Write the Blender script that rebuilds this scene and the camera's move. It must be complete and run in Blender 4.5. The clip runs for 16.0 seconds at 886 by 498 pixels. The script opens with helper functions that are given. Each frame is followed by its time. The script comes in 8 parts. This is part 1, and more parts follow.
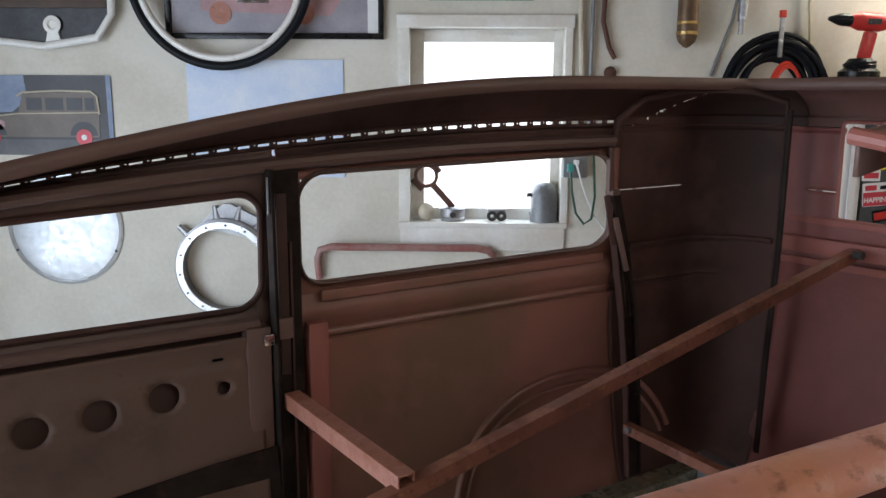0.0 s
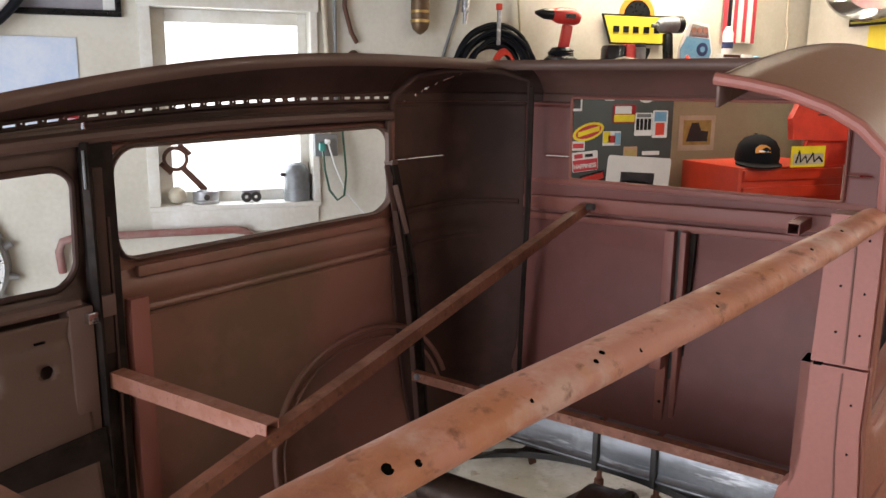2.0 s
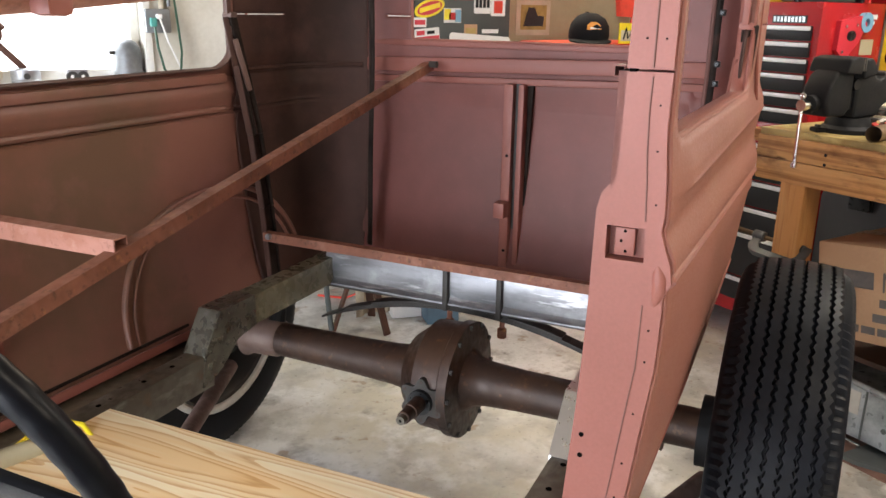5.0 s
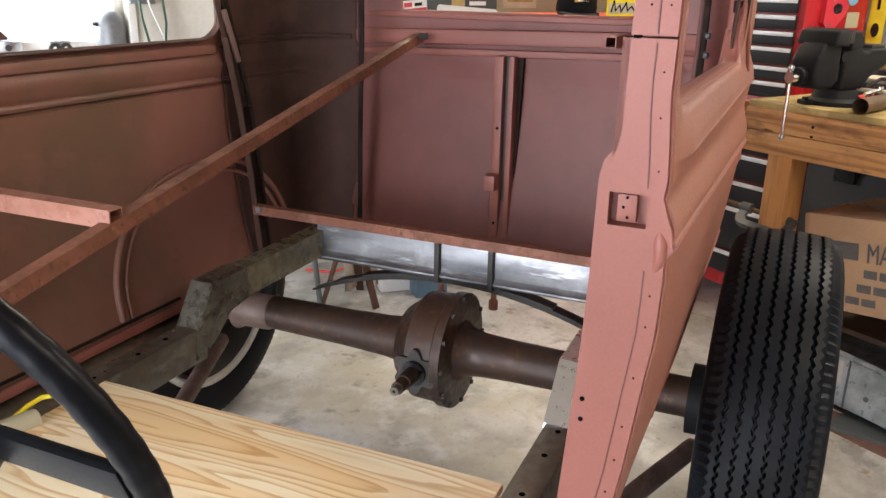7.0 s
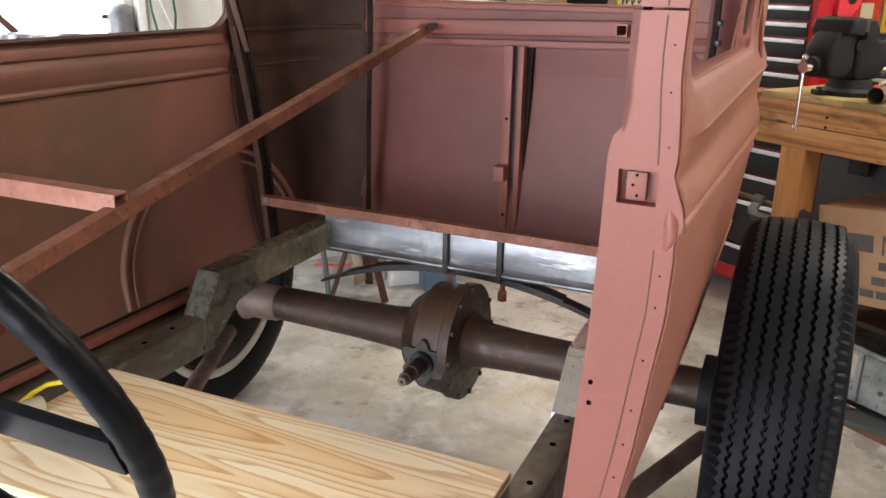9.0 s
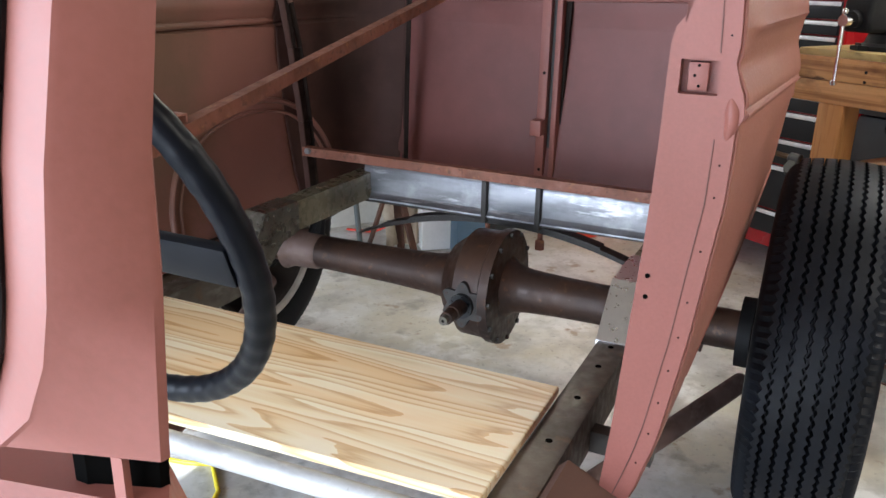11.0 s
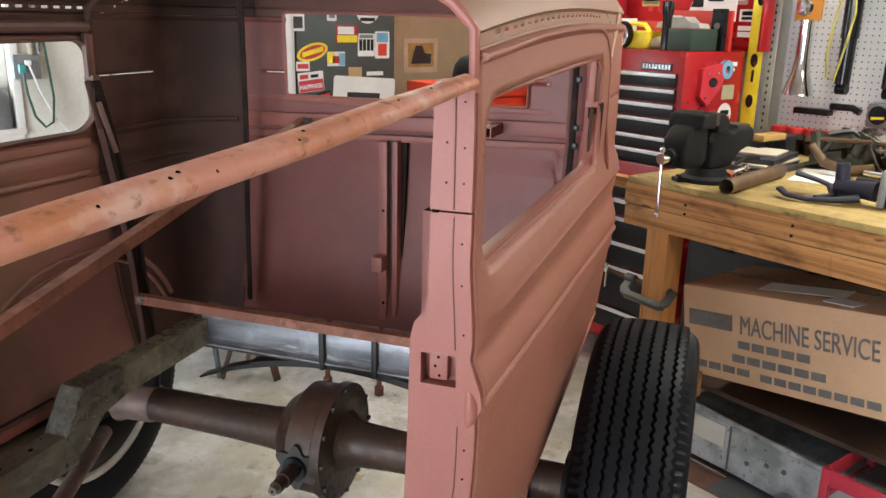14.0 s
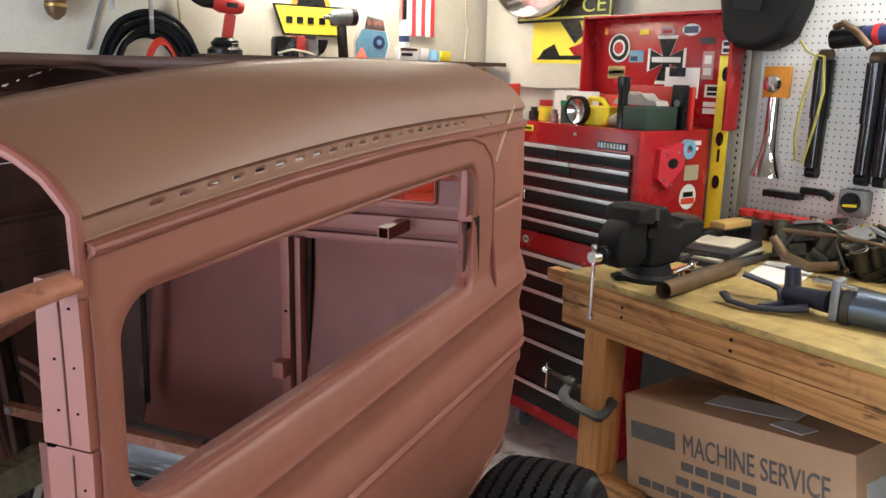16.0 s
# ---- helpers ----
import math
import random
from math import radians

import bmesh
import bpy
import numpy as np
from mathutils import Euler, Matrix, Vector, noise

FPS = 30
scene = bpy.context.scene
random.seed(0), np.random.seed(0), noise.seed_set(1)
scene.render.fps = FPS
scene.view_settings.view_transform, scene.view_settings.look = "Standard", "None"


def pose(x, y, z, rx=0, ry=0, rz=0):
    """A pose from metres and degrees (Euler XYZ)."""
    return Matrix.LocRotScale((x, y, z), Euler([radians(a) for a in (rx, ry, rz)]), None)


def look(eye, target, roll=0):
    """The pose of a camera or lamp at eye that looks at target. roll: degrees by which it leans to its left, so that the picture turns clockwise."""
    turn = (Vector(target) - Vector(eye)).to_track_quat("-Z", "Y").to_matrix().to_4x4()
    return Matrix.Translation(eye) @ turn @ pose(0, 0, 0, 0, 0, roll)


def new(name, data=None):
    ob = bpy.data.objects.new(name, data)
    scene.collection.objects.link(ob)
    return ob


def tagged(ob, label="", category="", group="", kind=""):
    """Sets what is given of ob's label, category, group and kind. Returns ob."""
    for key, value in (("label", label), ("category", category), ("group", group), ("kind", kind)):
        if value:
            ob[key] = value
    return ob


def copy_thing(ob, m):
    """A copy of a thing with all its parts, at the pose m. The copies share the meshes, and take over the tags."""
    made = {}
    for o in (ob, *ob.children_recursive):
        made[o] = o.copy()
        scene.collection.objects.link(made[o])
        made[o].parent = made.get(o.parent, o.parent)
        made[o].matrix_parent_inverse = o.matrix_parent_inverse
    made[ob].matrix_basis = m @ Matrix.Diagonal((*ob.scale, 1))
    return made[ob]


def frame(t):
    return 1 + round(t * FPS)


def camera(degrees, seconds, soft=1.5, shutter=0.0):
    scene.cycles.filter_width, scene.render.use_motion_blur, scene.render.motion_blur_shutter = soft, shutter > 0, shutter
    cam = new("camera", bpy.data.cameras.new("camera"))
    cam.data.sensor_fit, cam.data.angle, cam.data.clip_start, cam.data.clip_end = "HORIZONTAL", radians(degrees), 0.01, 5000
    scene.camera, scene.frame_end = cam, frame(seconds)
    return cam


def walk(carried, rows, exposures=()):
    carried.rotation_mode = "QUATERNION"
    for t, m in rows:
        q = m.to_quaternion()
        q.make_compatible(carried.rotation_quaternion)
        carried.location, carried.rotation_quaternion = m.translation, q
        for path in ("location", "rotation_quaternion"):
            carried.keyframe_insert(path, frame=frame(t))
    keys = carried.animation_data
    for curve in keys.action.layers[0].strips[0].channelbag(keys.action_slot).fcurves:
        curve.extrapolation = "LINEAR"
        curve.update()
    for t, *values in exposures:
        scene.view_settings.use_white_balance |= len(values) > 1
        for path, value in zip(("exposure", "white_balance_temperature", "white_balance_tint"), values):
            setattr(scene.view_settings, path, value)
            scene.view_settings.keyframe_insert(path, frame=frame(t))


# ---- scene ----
cam = camera(57.9, 16.0)
PATH = [
    (0, (0.002, 0.021, 1.602), (-0.052, 1.983, 1.216), 0.3),
    (0.5, (-0.061, 0.005, 1.624), (0.056, 1.962, 1.231), 0.3),
    (1, (-0.126, -0.052, 1.621), (0.136, 1.892, 1.228), 0.3),
    (1.5, (-0.199, -0.08, 1.604), (0.279, 1.821, 1.207), 0.5),
    (2, (-0.27, -0.097, 1.566), (0.407, 1.741, 1.163), 0.6),
    (2.5, (-0.322, -0.103, 1.533), (0.479, 1.679, 1.105), 0.7),
    (3, (-0.316, -0.117, 1.508), (0.564, 1.617, 1.04), 0.8),
    (3.5, (-0.312, -0.136, 1.478), (0.621, 1.558, 0.968), 0.8),
    (4, (-0.327, -0.151, 1.447), (0.635, 1.517, 0.908), 1.0),
    (4.5, (-0.315, -0.173, 1.402), (0.666, 1.479, 0.847), 1.0),
    (5, (-0.309, -0.183, 1.365), (0.689, 1.453, 0.793), 1.0),
    (5.2, (-0.312, -0.183, 1.36), (0.694, 1.442, 0.771), 1.0),
    (7.5, (-0.336, -0.172, 1.354), (0.691, 1.425, 0.725), 1.2),
    (8, (-0.336, -0.165, 1.349), (0.692, 1.432, 0.72), 1.2),
    (8.2, (-0.324, -0.174, 1.349), (0.7, 1.426, 0.724), 1.1),
    (10.5, (-0.335, -0.173, 1.242), (0.631, 1.454, 0.593), 1.2),
    (11, (-0.406, -0.207, 1.221), (0.552, 1.423, 0.569), 1.1),
    (11.5, (-0.411, -0.242, 1.212), (0.562, 1.379, 0.559), 1.0),
    (12, (-0.391, -0.27, 1.21), (0.626, 1.323, 0.553), 0.8),
    (12.5, (-0.363, -0.259, 1.243), (0.707, 1.296, 0.583), 0.8),
    (13, (-0.342, -0.248, 1.316), (0.776, 1.28, 0.673), 1.0),
    (13.5, (-0.288, -0.237, 1.413), (0.867, 1.281, 0.811), 1.1),
    (14, (-0.208, -0.238, 1.513), (0.968, 1.285, 0.966), 1.3),
    (14.5, (-0.123, -0.262, 1.567), (1.047, 1.283, 1.075), 1.4),
    (15, (-0.032, -0.291, 1.607), (1.117, 1.282, 1.152), 1.5),
    (15.5, (0.086, -0.273, 1.606), (1.223, 1.312, 1.166), 1.4),
    (16, (0.229, -0.228, 1.623), (1.364, 1.36, 1.186), 1.4),
]
EXPOSURE = ((0.0, -1.06, 5900, 10), (1.0, -0.93, 6250, 13), (2.5, -0.60, 6450, 13), (4.0, -0.14, 6450, 12), (5.0, 0.0, 6450, 12), (8.0, 0.0, 6400, 13), (10.5, 0.0, 6250, 11),
            (11.0, -0.16, 5800, 10), (11.5, -0.36, 5950, 10), (12.0, -0.32, 6250, 11), (12.5, -0.20, 6400, 12), (13.5, -0.10, 6250, 10), (14.5, -0.28, 6100, 9), (15.0, -0.38, 6000, 9), (16.0, -0.52, 5950, 9))
walk(cam, [(t, look(eye, target, roll)) for t, eye, target, roll in PATH], EXPOSURE)


# ---- light ----
world = bpy.data.worlds.new("sky")
scene.world = world
world.use_nodes = True
wn = world.node_tree.nodes
sky = wn.new("ShaderNodeTexSky")
sky.sky_type, sky.sun_disc = "NISHITA", False
sky.sun_elevation, sky.sun_rotation = radians(36), radians(243)
world.node_tree.links.new(sky.outputs[0], wn["Background"].inputs[0])
wn["Background"].inputs[1].default_value = 0.12


def lamp(name, kind, m, energy, color=(1, 1, 1), size=0.1, size_y=None, angle=0.5):
    data = bpy.data.lights.new(name, kind)
    data.energy, data.color = energy, color
    if kind == "SUN":
        data.angle = radians(angle)
    elif kind == "AREA":
        data.size = size
        if size_y:
            data.shape, data.size_y = "RECTANGLE", size_y
    else:
        data.shadow_soft_size = size
    ob = new(name, data)
    ob.matrix_world = m
    return ob


DOOR_Y0, DOOR_Y1, EX = -1.95, 2.0, -2.8
lamp("sun", "SUN", look((-6, -2.4, 4.6), (0, 0, 0)), 5.0, (1, 0.97, 0.93))
lamp("door_daylight", "AREA", look((EX + 0.06, 0.025, 1.15), (0, 0.025, 1.0)), 296, (0.85, 0.92, 1.0), 3.85, 2.1)
lamp("window_daylight", "AREA", look((0.085, 3.44, 1.46), (0.085, 0, 1.2)), 10, (0.88, 0.95, 1.0), 0.5, 0.7)
lamp("strip_lamp", "AREA", look((2.15, 3.19, 2.27), (2.0, 2.4, 0)), 34, (1.0, 0.87, 0.66), 1.2, 0.06)
lamp("bench_lamp", "AREA", look((2.72, 0.5, 2.66), (2.72, 0.5, 0)), 56, (1.0, 0.93, 0.79), 0.12, 1.2)
lamp("ceiling_lamp", "AREA", look((1.15, -1.3, 2.70), (1.5, -0.7, 0)), 50, (1.0, 0.90, 0.74), 1.2, 0.25)


# ---- materials ----
def material(name, color, rough=0.6, metal=0.0, color2=None, scale=8.0, bump=0.1, fine=60.0, contrast=0.5, coat=0.0, spec=0.5):
    """Base colour broken up at two scales, uneven roughness and fine relief."""
    m = bpy.data.materials.new(name)
    m.use_nodes = True
    nt = m.node_tree
    n, link = nt.nodes, nt.links.new
    b = n["Principled BSDF"]
    b.inputs["Metallic"].default_value = metal
    b.inputs["Specular IOR Level"].default_value = spec
    b.inputs["Coat Weight"].default_value = coat
    co = n.new("ShaderNodeTexCoord")
    big, small = n.new("ShaderNodeTexNoise"), n.new("ShaderNodeTexNoise")
    big.inputs["Scale"].default_value, big.inputs["Detail"].default_value = scale, 6
    small.inputs["Scale"].default_value, small.inputs["Detail"].default_value = fine, 4
    for t in (big, small):
        link(co.outputs["Object"], t.inputs["Vector"])
    add = n.new("ShaderNodeMath")
    add.operation = "MULTIPLY_ADD"
    add.inputs[1].default_value = 0.35
    link(small.outputs[0], add.inputs[0])
    link(big.outputs[0], add.inputs[2])
    ramp = n.new("ShaderNodeValToRGB")
    c2 = color2 or tuple(c * 0.72 for c in color)
    ramp.color_ramp.elements[0].position, ramp.color_ramp.elements[1].position = 0.675 - contrast * 0.3, 0.675 + contrast * 0.3
    ramp.color_ramp.elements[0].color, ramp.color_ramp.elements[1].color = (*c2, 1), (*color, 1)
    link(add.outputs[0], ramp.inputs[0])
    link(ramp.outputs[0], b.inputs["Base Color"])
    mr = n.new("ShaderNodeMapRange")
    mr.inputs["To Min"].default_value, mr.inputs["To Max"].default_value = max(0.03, rough - 0.12), min(1, rough + 0.12)
    link(small.outputs[0], mr.inputs[0])
    link(mr.outputs[0], b.inputs["Roughness"])
    bp = n.new("ShaderNodeBump")
    bp.inputs["Strength"].default_value, bp.inputs["Distance"].default_value = bump, 0.003
    link(add.outputs[0], bp.inputs["Height"])
    link(bp.outputs[0], b.inputs["Normal"])
    return m


def layered(name, base, layers, rough=0.5, metal=0.0, bump=0.2, spec=0.5, vary=0.15, relief=0.002, grain=45.0):
    """A base colour under several coats of stains or wear: (colour, scale or (x, y, z) scales, from, to, weight)."""
    m = bpy.data.materials.new(name)
    m.use_nodes = True
    n, link = m.node_tree.nodes, m.node_tree.links.new
    b = n["Principled BSDF"]
    b.inputs["Metallic"].default_value, b.inputs["Specular IOR Level"].default_value = metal, spec
    co = n.new("ShaderNodeTexCoord")
    last = None
    for i, (color, scale, lo, hi, weight) in enumerate(layers):
        mp, t, mr, mx = n.new("ShaderNodeMapping"), n.new("ShaderNodeTexNoise"), n.new("ShaderNodeMapRange"), n.new("ShaderNodeMix")
        mp.inputs["Scale"].default_value = scale if isinstance(scale, tuple) else (scale, scale, scale)
        mp.inputs["Location"].default_value = (3.7 * i, 1.9 * i, 5.3 * i)
        link(co.outputs["Object"], mp.inputs[0])
        link(mp.outputs[0], t.inputs["Vector"])
        t.inputs["Scale"].default_value, t.inputs["Detail"].default_value, t.inputs["Roughness"].default_value = 1.0, 6, 0.6
        mr.inputs["From Min"].default_value, mr.inputs["From Max"].default_value, mr.inputs["To Max"].default_value = lo, hi, weight
        link(t.outputs[0], mr.inputs[0])
        mx.data_type = "RGBA"
        link(mr.outputs[0], mx.inputs[0])
        if last is None:
            mx.inputs[6].default_value = (*base, 1)
        else:
            link(last, mx.inputs[6])
        mx.inputs[7].default_value = (*color, 1)
        last = mx.outputs[2]
    link(last, b.inputs["Base Color"])
    fine = n.new("ShaderNodeTexNoise")
    fine.inputs["Scale"].default_value, fine.inputs["Detail"].default_value = grain, 8
    link(co.outputs["Object"], fine.inputs["Vector"])
    rr = n.new("ShaderNodeMapRange")
    rr.inputs["From Min"].default_value, rr.inputs["From Max"].default_value = 0.3, 0.7
    rr.inputs["To Min"].default_value, rr.inputs["To Max"].default_value = max(0.04, rough - vary), min(1.0, rough + vary)
    link(fine.outputs[0], rr.inputs[0])
    link(rr.outputs[0], b.inputs["Roughness"])
    bp = n.new("ShaderNodeBump")
    bp.inputs["Strength"].default_value, bp.inputs["Distance"].default_value = bump, relief
    link(fine.outputs[0], bp.inputs["Height"])
    link(bp.outputs[0], b.inputs["Normal"])
    return m


M = {}
M["primer"] = material("red_oxide_primer", (0.282, 0.099, 0.079), 0.45, 0, (0.222, 0.079, 0.059), 2.6, 0.12, 220, 0.7, spec=0.32)
M["primer_brown"] = material("plain_brown_primer", (0.138, 0.076, 0.060), 0.5, 0, (0.100, 0.055, 0.043), 3.5, 0.15, 200, 0.7)
# Dark copy of the primer: shade inside the far corner and roof, as colour.
M["primer_dark"] = layered("shade_brown_primer", (0.074, 0.037, 0.029), [((0.036, 0.021, 0.017), 2.6, 0.44, 0.62, 0.85), ((0.10, 0.050, 0.043), 4, 0.54, 0.70, 0.6)], 0.65, 0.0, 0.06, 0.2, 0.07, 0.001, 240.0)
# Near-black copy of the primer: shade at pillars, hoop edges and gaps as colour.
M["primer_black"] = layered("shade_black_primer", (0.024, 0.016, 0.013), [((0.010, 0.007, 0.006), 9, 0.45, 0.62, 0.9), ((0.060, 0.030, 0.022), 14, 0.60, 0.72, 0.5)], 0.7, 0.0, 0.12, 0.1)
# Mauve primer darkened so that its colour holds the shade under the roof.
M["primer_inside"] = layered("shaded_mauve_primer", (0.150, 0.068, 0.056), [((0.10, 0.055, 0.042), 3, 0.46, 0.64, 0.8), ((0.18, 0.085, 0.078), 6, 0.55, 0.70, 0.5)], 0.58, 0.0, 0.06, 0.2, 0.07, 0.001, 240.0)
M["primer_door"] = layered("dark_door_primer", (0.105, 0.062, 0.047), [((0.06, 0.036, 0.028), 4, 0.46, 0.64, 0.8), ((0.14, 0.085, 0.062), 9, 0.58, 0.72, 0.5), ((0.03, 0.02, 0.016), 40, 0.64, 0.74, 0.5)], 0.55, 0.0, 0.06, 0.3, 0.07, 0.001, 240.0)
# Inner rear panel: primer copy made darker for the dim light inside.
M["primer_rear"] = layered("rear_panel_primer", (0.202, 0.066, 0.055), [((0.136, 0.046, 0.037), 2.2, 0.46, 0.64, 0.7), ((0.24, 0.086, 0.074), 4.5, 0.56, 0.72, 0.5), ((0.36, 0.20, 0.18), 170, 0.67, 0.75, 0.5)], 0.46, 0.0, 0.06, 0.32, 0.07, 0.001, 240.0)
M["primer_out"] = layered("outer_panel_primer", (0.274, 0.107, 0.079), [((0.226, 0.088, 0.063), 2.4, 0.46, 0.64, 0.7), ((0.30, 0.15, 0.092), 5.0, 0.56, 0.72, 0.5), ((0.40, 0.23, 0.18), 160, 0.68, 0.76, 0.4)], 0.45, 0.0, 0.06, 0.38, 0.07, 0.001, 240.0)
M["caulk"] = material("seam_sealer", (0.50, 0.36, 0.24), 0.6, 0, (0.42, 0.29, 0.19), 12, 0.1, 90)
M["primer_far"] = layered("stained_red_primer", (0.248, 0.108, 0.080), [((0.150, 0.088, 0.054), 1.7, 0.46, 0.63, 0.85), ((0.30, 0.130, 0.114), 5, 0.56, 0.70, 0.5), ((0.115, 0.058, 0.042), 8, 0.62, 0.74, 0.5), ((0.33, 0.17, 0.15), 150, 0.66, 0.74, 0.4)], 0.45, 0.0, 0.06, 0.45, 0.07, 0.001, 240.0)
# Roof primer: dust tan, with the warm lamp light on top mixed into the colour.
M["primer_warm_dust"] = material("warm_dust_primer", (0.285, 0.160, 0.112), 0.50, 0, (0.245, 0.125, 0.088), 4, 0.10, 220, 0.8, spec=0.4)
M["rust"] = layered("surface_rust", (0.25, 0.095, 0.058), [((0.15, 0.055, 0.03), 9, 0.42, 0.62, 0.8), ((0.36, 0.17, 0.12), 16, 0.55, 0.72, 0.6), ((0.07, 0.03, 0.018), 70, 0.56, 0.70, 0.75), ((0.42, 0.20, 0.07), 45, 0.60, 0.72, 0.6)], 0.62, 0.0, 0.5)
M["rail_rust"] = layered("rail_primer_rust", (0.46, 0.208, 0.158), [((0.42, 0.165, 0.078), 9, 0.46, 0.60, 0.8), ((0.24, 0.095, 0.06), 5.5, 0.50, 0.64, 0.75), ((0.54, 0.38, 0.33), 22, 0.54, 0.66, 0.65), ((0.15, 0.06, 0.035), 70, 0.57, 0.68, 0.75), ((0.48, 0.24, 0.13), 85, 0.58, 0.68, 0.5)], 0.58, 0.0, 0.9, 0.35, 0.14, 0.004)
M["axle"] = layered("rusty_cast_iron", (0.046, 0.025, 0.018), [((0.075, 0.036, 0.02), 7, 0.45, 0.66, 0.8), ((0.020, 0.014, 0.012), 5, 0.50, 0.66, 0.8), ((0.16, 0.075, 0.035), 38, 0.60, 0.72, 0.7), ((0.15, 0.12, 0.095), (9, 60, 60), 0.66, 0.76, 0.35)], 0.48, 0.25, 0.5, 0.5)
M["frame_steel"] = layered("bare_frame_steel", (0.15, 0.138, 0.112), [((0.075, 0.062, 0.048), 6, 0.46, 0.62, 0.8), ((0.15, 0.09, 0.05), 14, 0.58, 0.70, 0.7), ((0.24, 0.235, 0.21), (10, 30, 30), 0.56, 0.70, 0.6)], 0.42, 0.35, 0.3, 0.4)
M["rail_brown"] = layered("rusty_rail_steel", (0.085, 0.066, 0.052), [((0.040, 0.028, 0.022), 6, 0.46, 0.62, 0.8), ((0.15, 0.075, 0.04), 16, 0.57, 0.70, 0.7), ((0.20, 0.185, 0.16), (10, 30, 30), 0.60, 0.72, 0.5)], 0.5, 0.2, 0.4)
M["rust_deep"] = layered("deep_tube_rust", (0.175, 0.070, 0.042), [((0.10, 0.038, 0.022), 9, 0.42, 0.62, 0.8), ((0.30, 0.13, 0.075), 14, 0.55, 0.70, 0.7), ((0.05, 0.022, 0.014), 70, 0.56, 0.70, 0.7), ((0.40, 0.30, 0.25), 40, 0.63, 0.72, 0.5)], 0.45, 0.0, 0.6)
M["steel"] = layered("bright_scuffed_steel", (0.31, 0.315, 0.335), [((0.20, 0.20, 0.21), (50, 4, 22), 0.46, 0.62, 0.8), ((0.78, 0.79, 0.82), (60, 5, 34), 0.56, 0.66, 0.75), ((0.52, 0.53, 0.55), 9, 0.54, 0.70, 0.6)], 0.46, 0.9, 0.2, 0.5, 0.12, 0.002)
M["dark_steel"] = material("dark_steel", (0.06, 0.055, 0.05), 0.5, 0.6, (0.03, 0.027, 0.025), 12, 0.15, 90)
M["disc_metal"] = layered("polished_disc_metal", (0.62, 0.64, 0.66), [((0.40, 0.42, 0.44), 3, 0.46, 0.64, 0.8), ((0.30, 0.31, 0.32), 40, 0.62, 0.72, 0.4)], 0.42, 0.8, 0.1)
M["black"] = material("black_plastic", (0.007, 0.0075, 0.009), 0.36, 0, (0.004, 0.004, 0.005), 9, 0.08, 120, spec=0.35)
M["rubber"] = material("tyre_rubber", (0.008, 0.0095, 0.0135), 0.46, 0, (0.006, 0.0065, 0.008), 8, 0.1, 120, spec=0.15)
M["whitewall"] = material("white_rim_paint", (0.62, 0.6, 0.55), 0.45, 0, (0.5, 0.47, 0.42), 10, 0.05, 80)


def timber(name, c0, c1, c2, axis):
    """Sawn timber: long grain streaks along one axis, blotchy stains over them."""
    m = material(name, c0, 0.55, 0, c1, 4, 0.15, 30, 0.45)
    n, link = m.node_tree.nodes, m.node_tree.links.new
    b = n["Principled BSDF"]
    mp, gr, rp, mx = n.new("ShaderNodeMapping"), n.new("ShaderNodeTexNoise"), n.new("ShaderNodeValToRGB"), n.new("ShaderNodeMix")
    k = [55.0, 55.0, 55.0]
    k[axis] = 2.2
    mp.inputs["Scale"].default_value = k
    link(n["Texture Coordinate"].outputs["Object"], mp.inputs[0])
    link(mp.outputs[0], gr.inputs["Vector"])
    gr.inputs["Scale"].default_value, gr.inputs["Detail"].default_value, gr.inputs["Distortion"].default_value = 1.0, 5, 0.6
    rp.color_ramp.elements[0].position, rp.color_ramp.elements[1].position = 0.42, 0.64
    link(gr.outputs[0], rp.inputs[0])
    mx.data_type = "RGBA"
    link(rp.outputs[0], mx.inputs[0])
    link(n["Color Ramp"].outputs[0], mx.inputs[6])
    mx.inputs[7].default_value = (*c2, 1)
    link(mx.outputs[2], b.inputs["Base Color"])
    return m


M["wood"] = layered("bench_timber", (0.54, 0.27, 0.098), [((0.27, 0.11, 0.032), (70, 1.6, 70), 0.44, 0.60, 0.85), ((0.60, 0.33, 0.13), (16, 1.0, 16), 0.50, 0.62, 0.75), ((0.13, 0.05, 0.017), (7, 4, 11), 0.52, 0.66, 0.8), ((0.20, 0.08, 0.025), (3, 22, 9), 0.58, 0.70, 0.4), ((0.05, 0.025, 0.012), (34, 9, 34), 0.62, 0.70, 0.85)], 0.55, 0.0, 0.35, 0.4)
M["wood_z"] = layered("leg_timber", (0.50, 0.23, 0.075), [((0.31, 0.13, 0.038), (60, 60, 2.2), 0.46, 0.62, 0.75), ((0.58, 0.30, 0.11), (14, 14, 1.5), 0.52, 0.66, 0.6), ((0.15, 0.06, 0.02), (10, 10, 4), 0.58, 0.70, 0.7)], 0.55, 0.0, 0.3, 0.4)
M["benchtop"] = layered("bench_top_ply", (0.47, 0.345, 0.13), [((0.40, 0.27, 0.085), (45, 2.2, 45), 0.46, 0.64, 0.6), ((0.13, 0.09, 0.035), 3.4, 0.46, 0.66, 0.72), ((0.60, 0.48, 0.20), 9, 0.56, 0.70, 0.6), ((0.045, 0.03, 0.015), (14, 5, 14), 0.60, 0.70, 0.8)], 0.5, 0.0, 0.25, 0.4)
M["card"] = material("corrugated_card", (0.54, 0.345, 0.21), 0.8, 0, (0.46, 0.285, 0.17), 5, 0.05, 90)
M["wall"] = material("cream_wall_paint", (0.66, 0.635, 0.56), 0.65, 0, (0.55, 0.52, 0.44), 3, 0.06, 60)
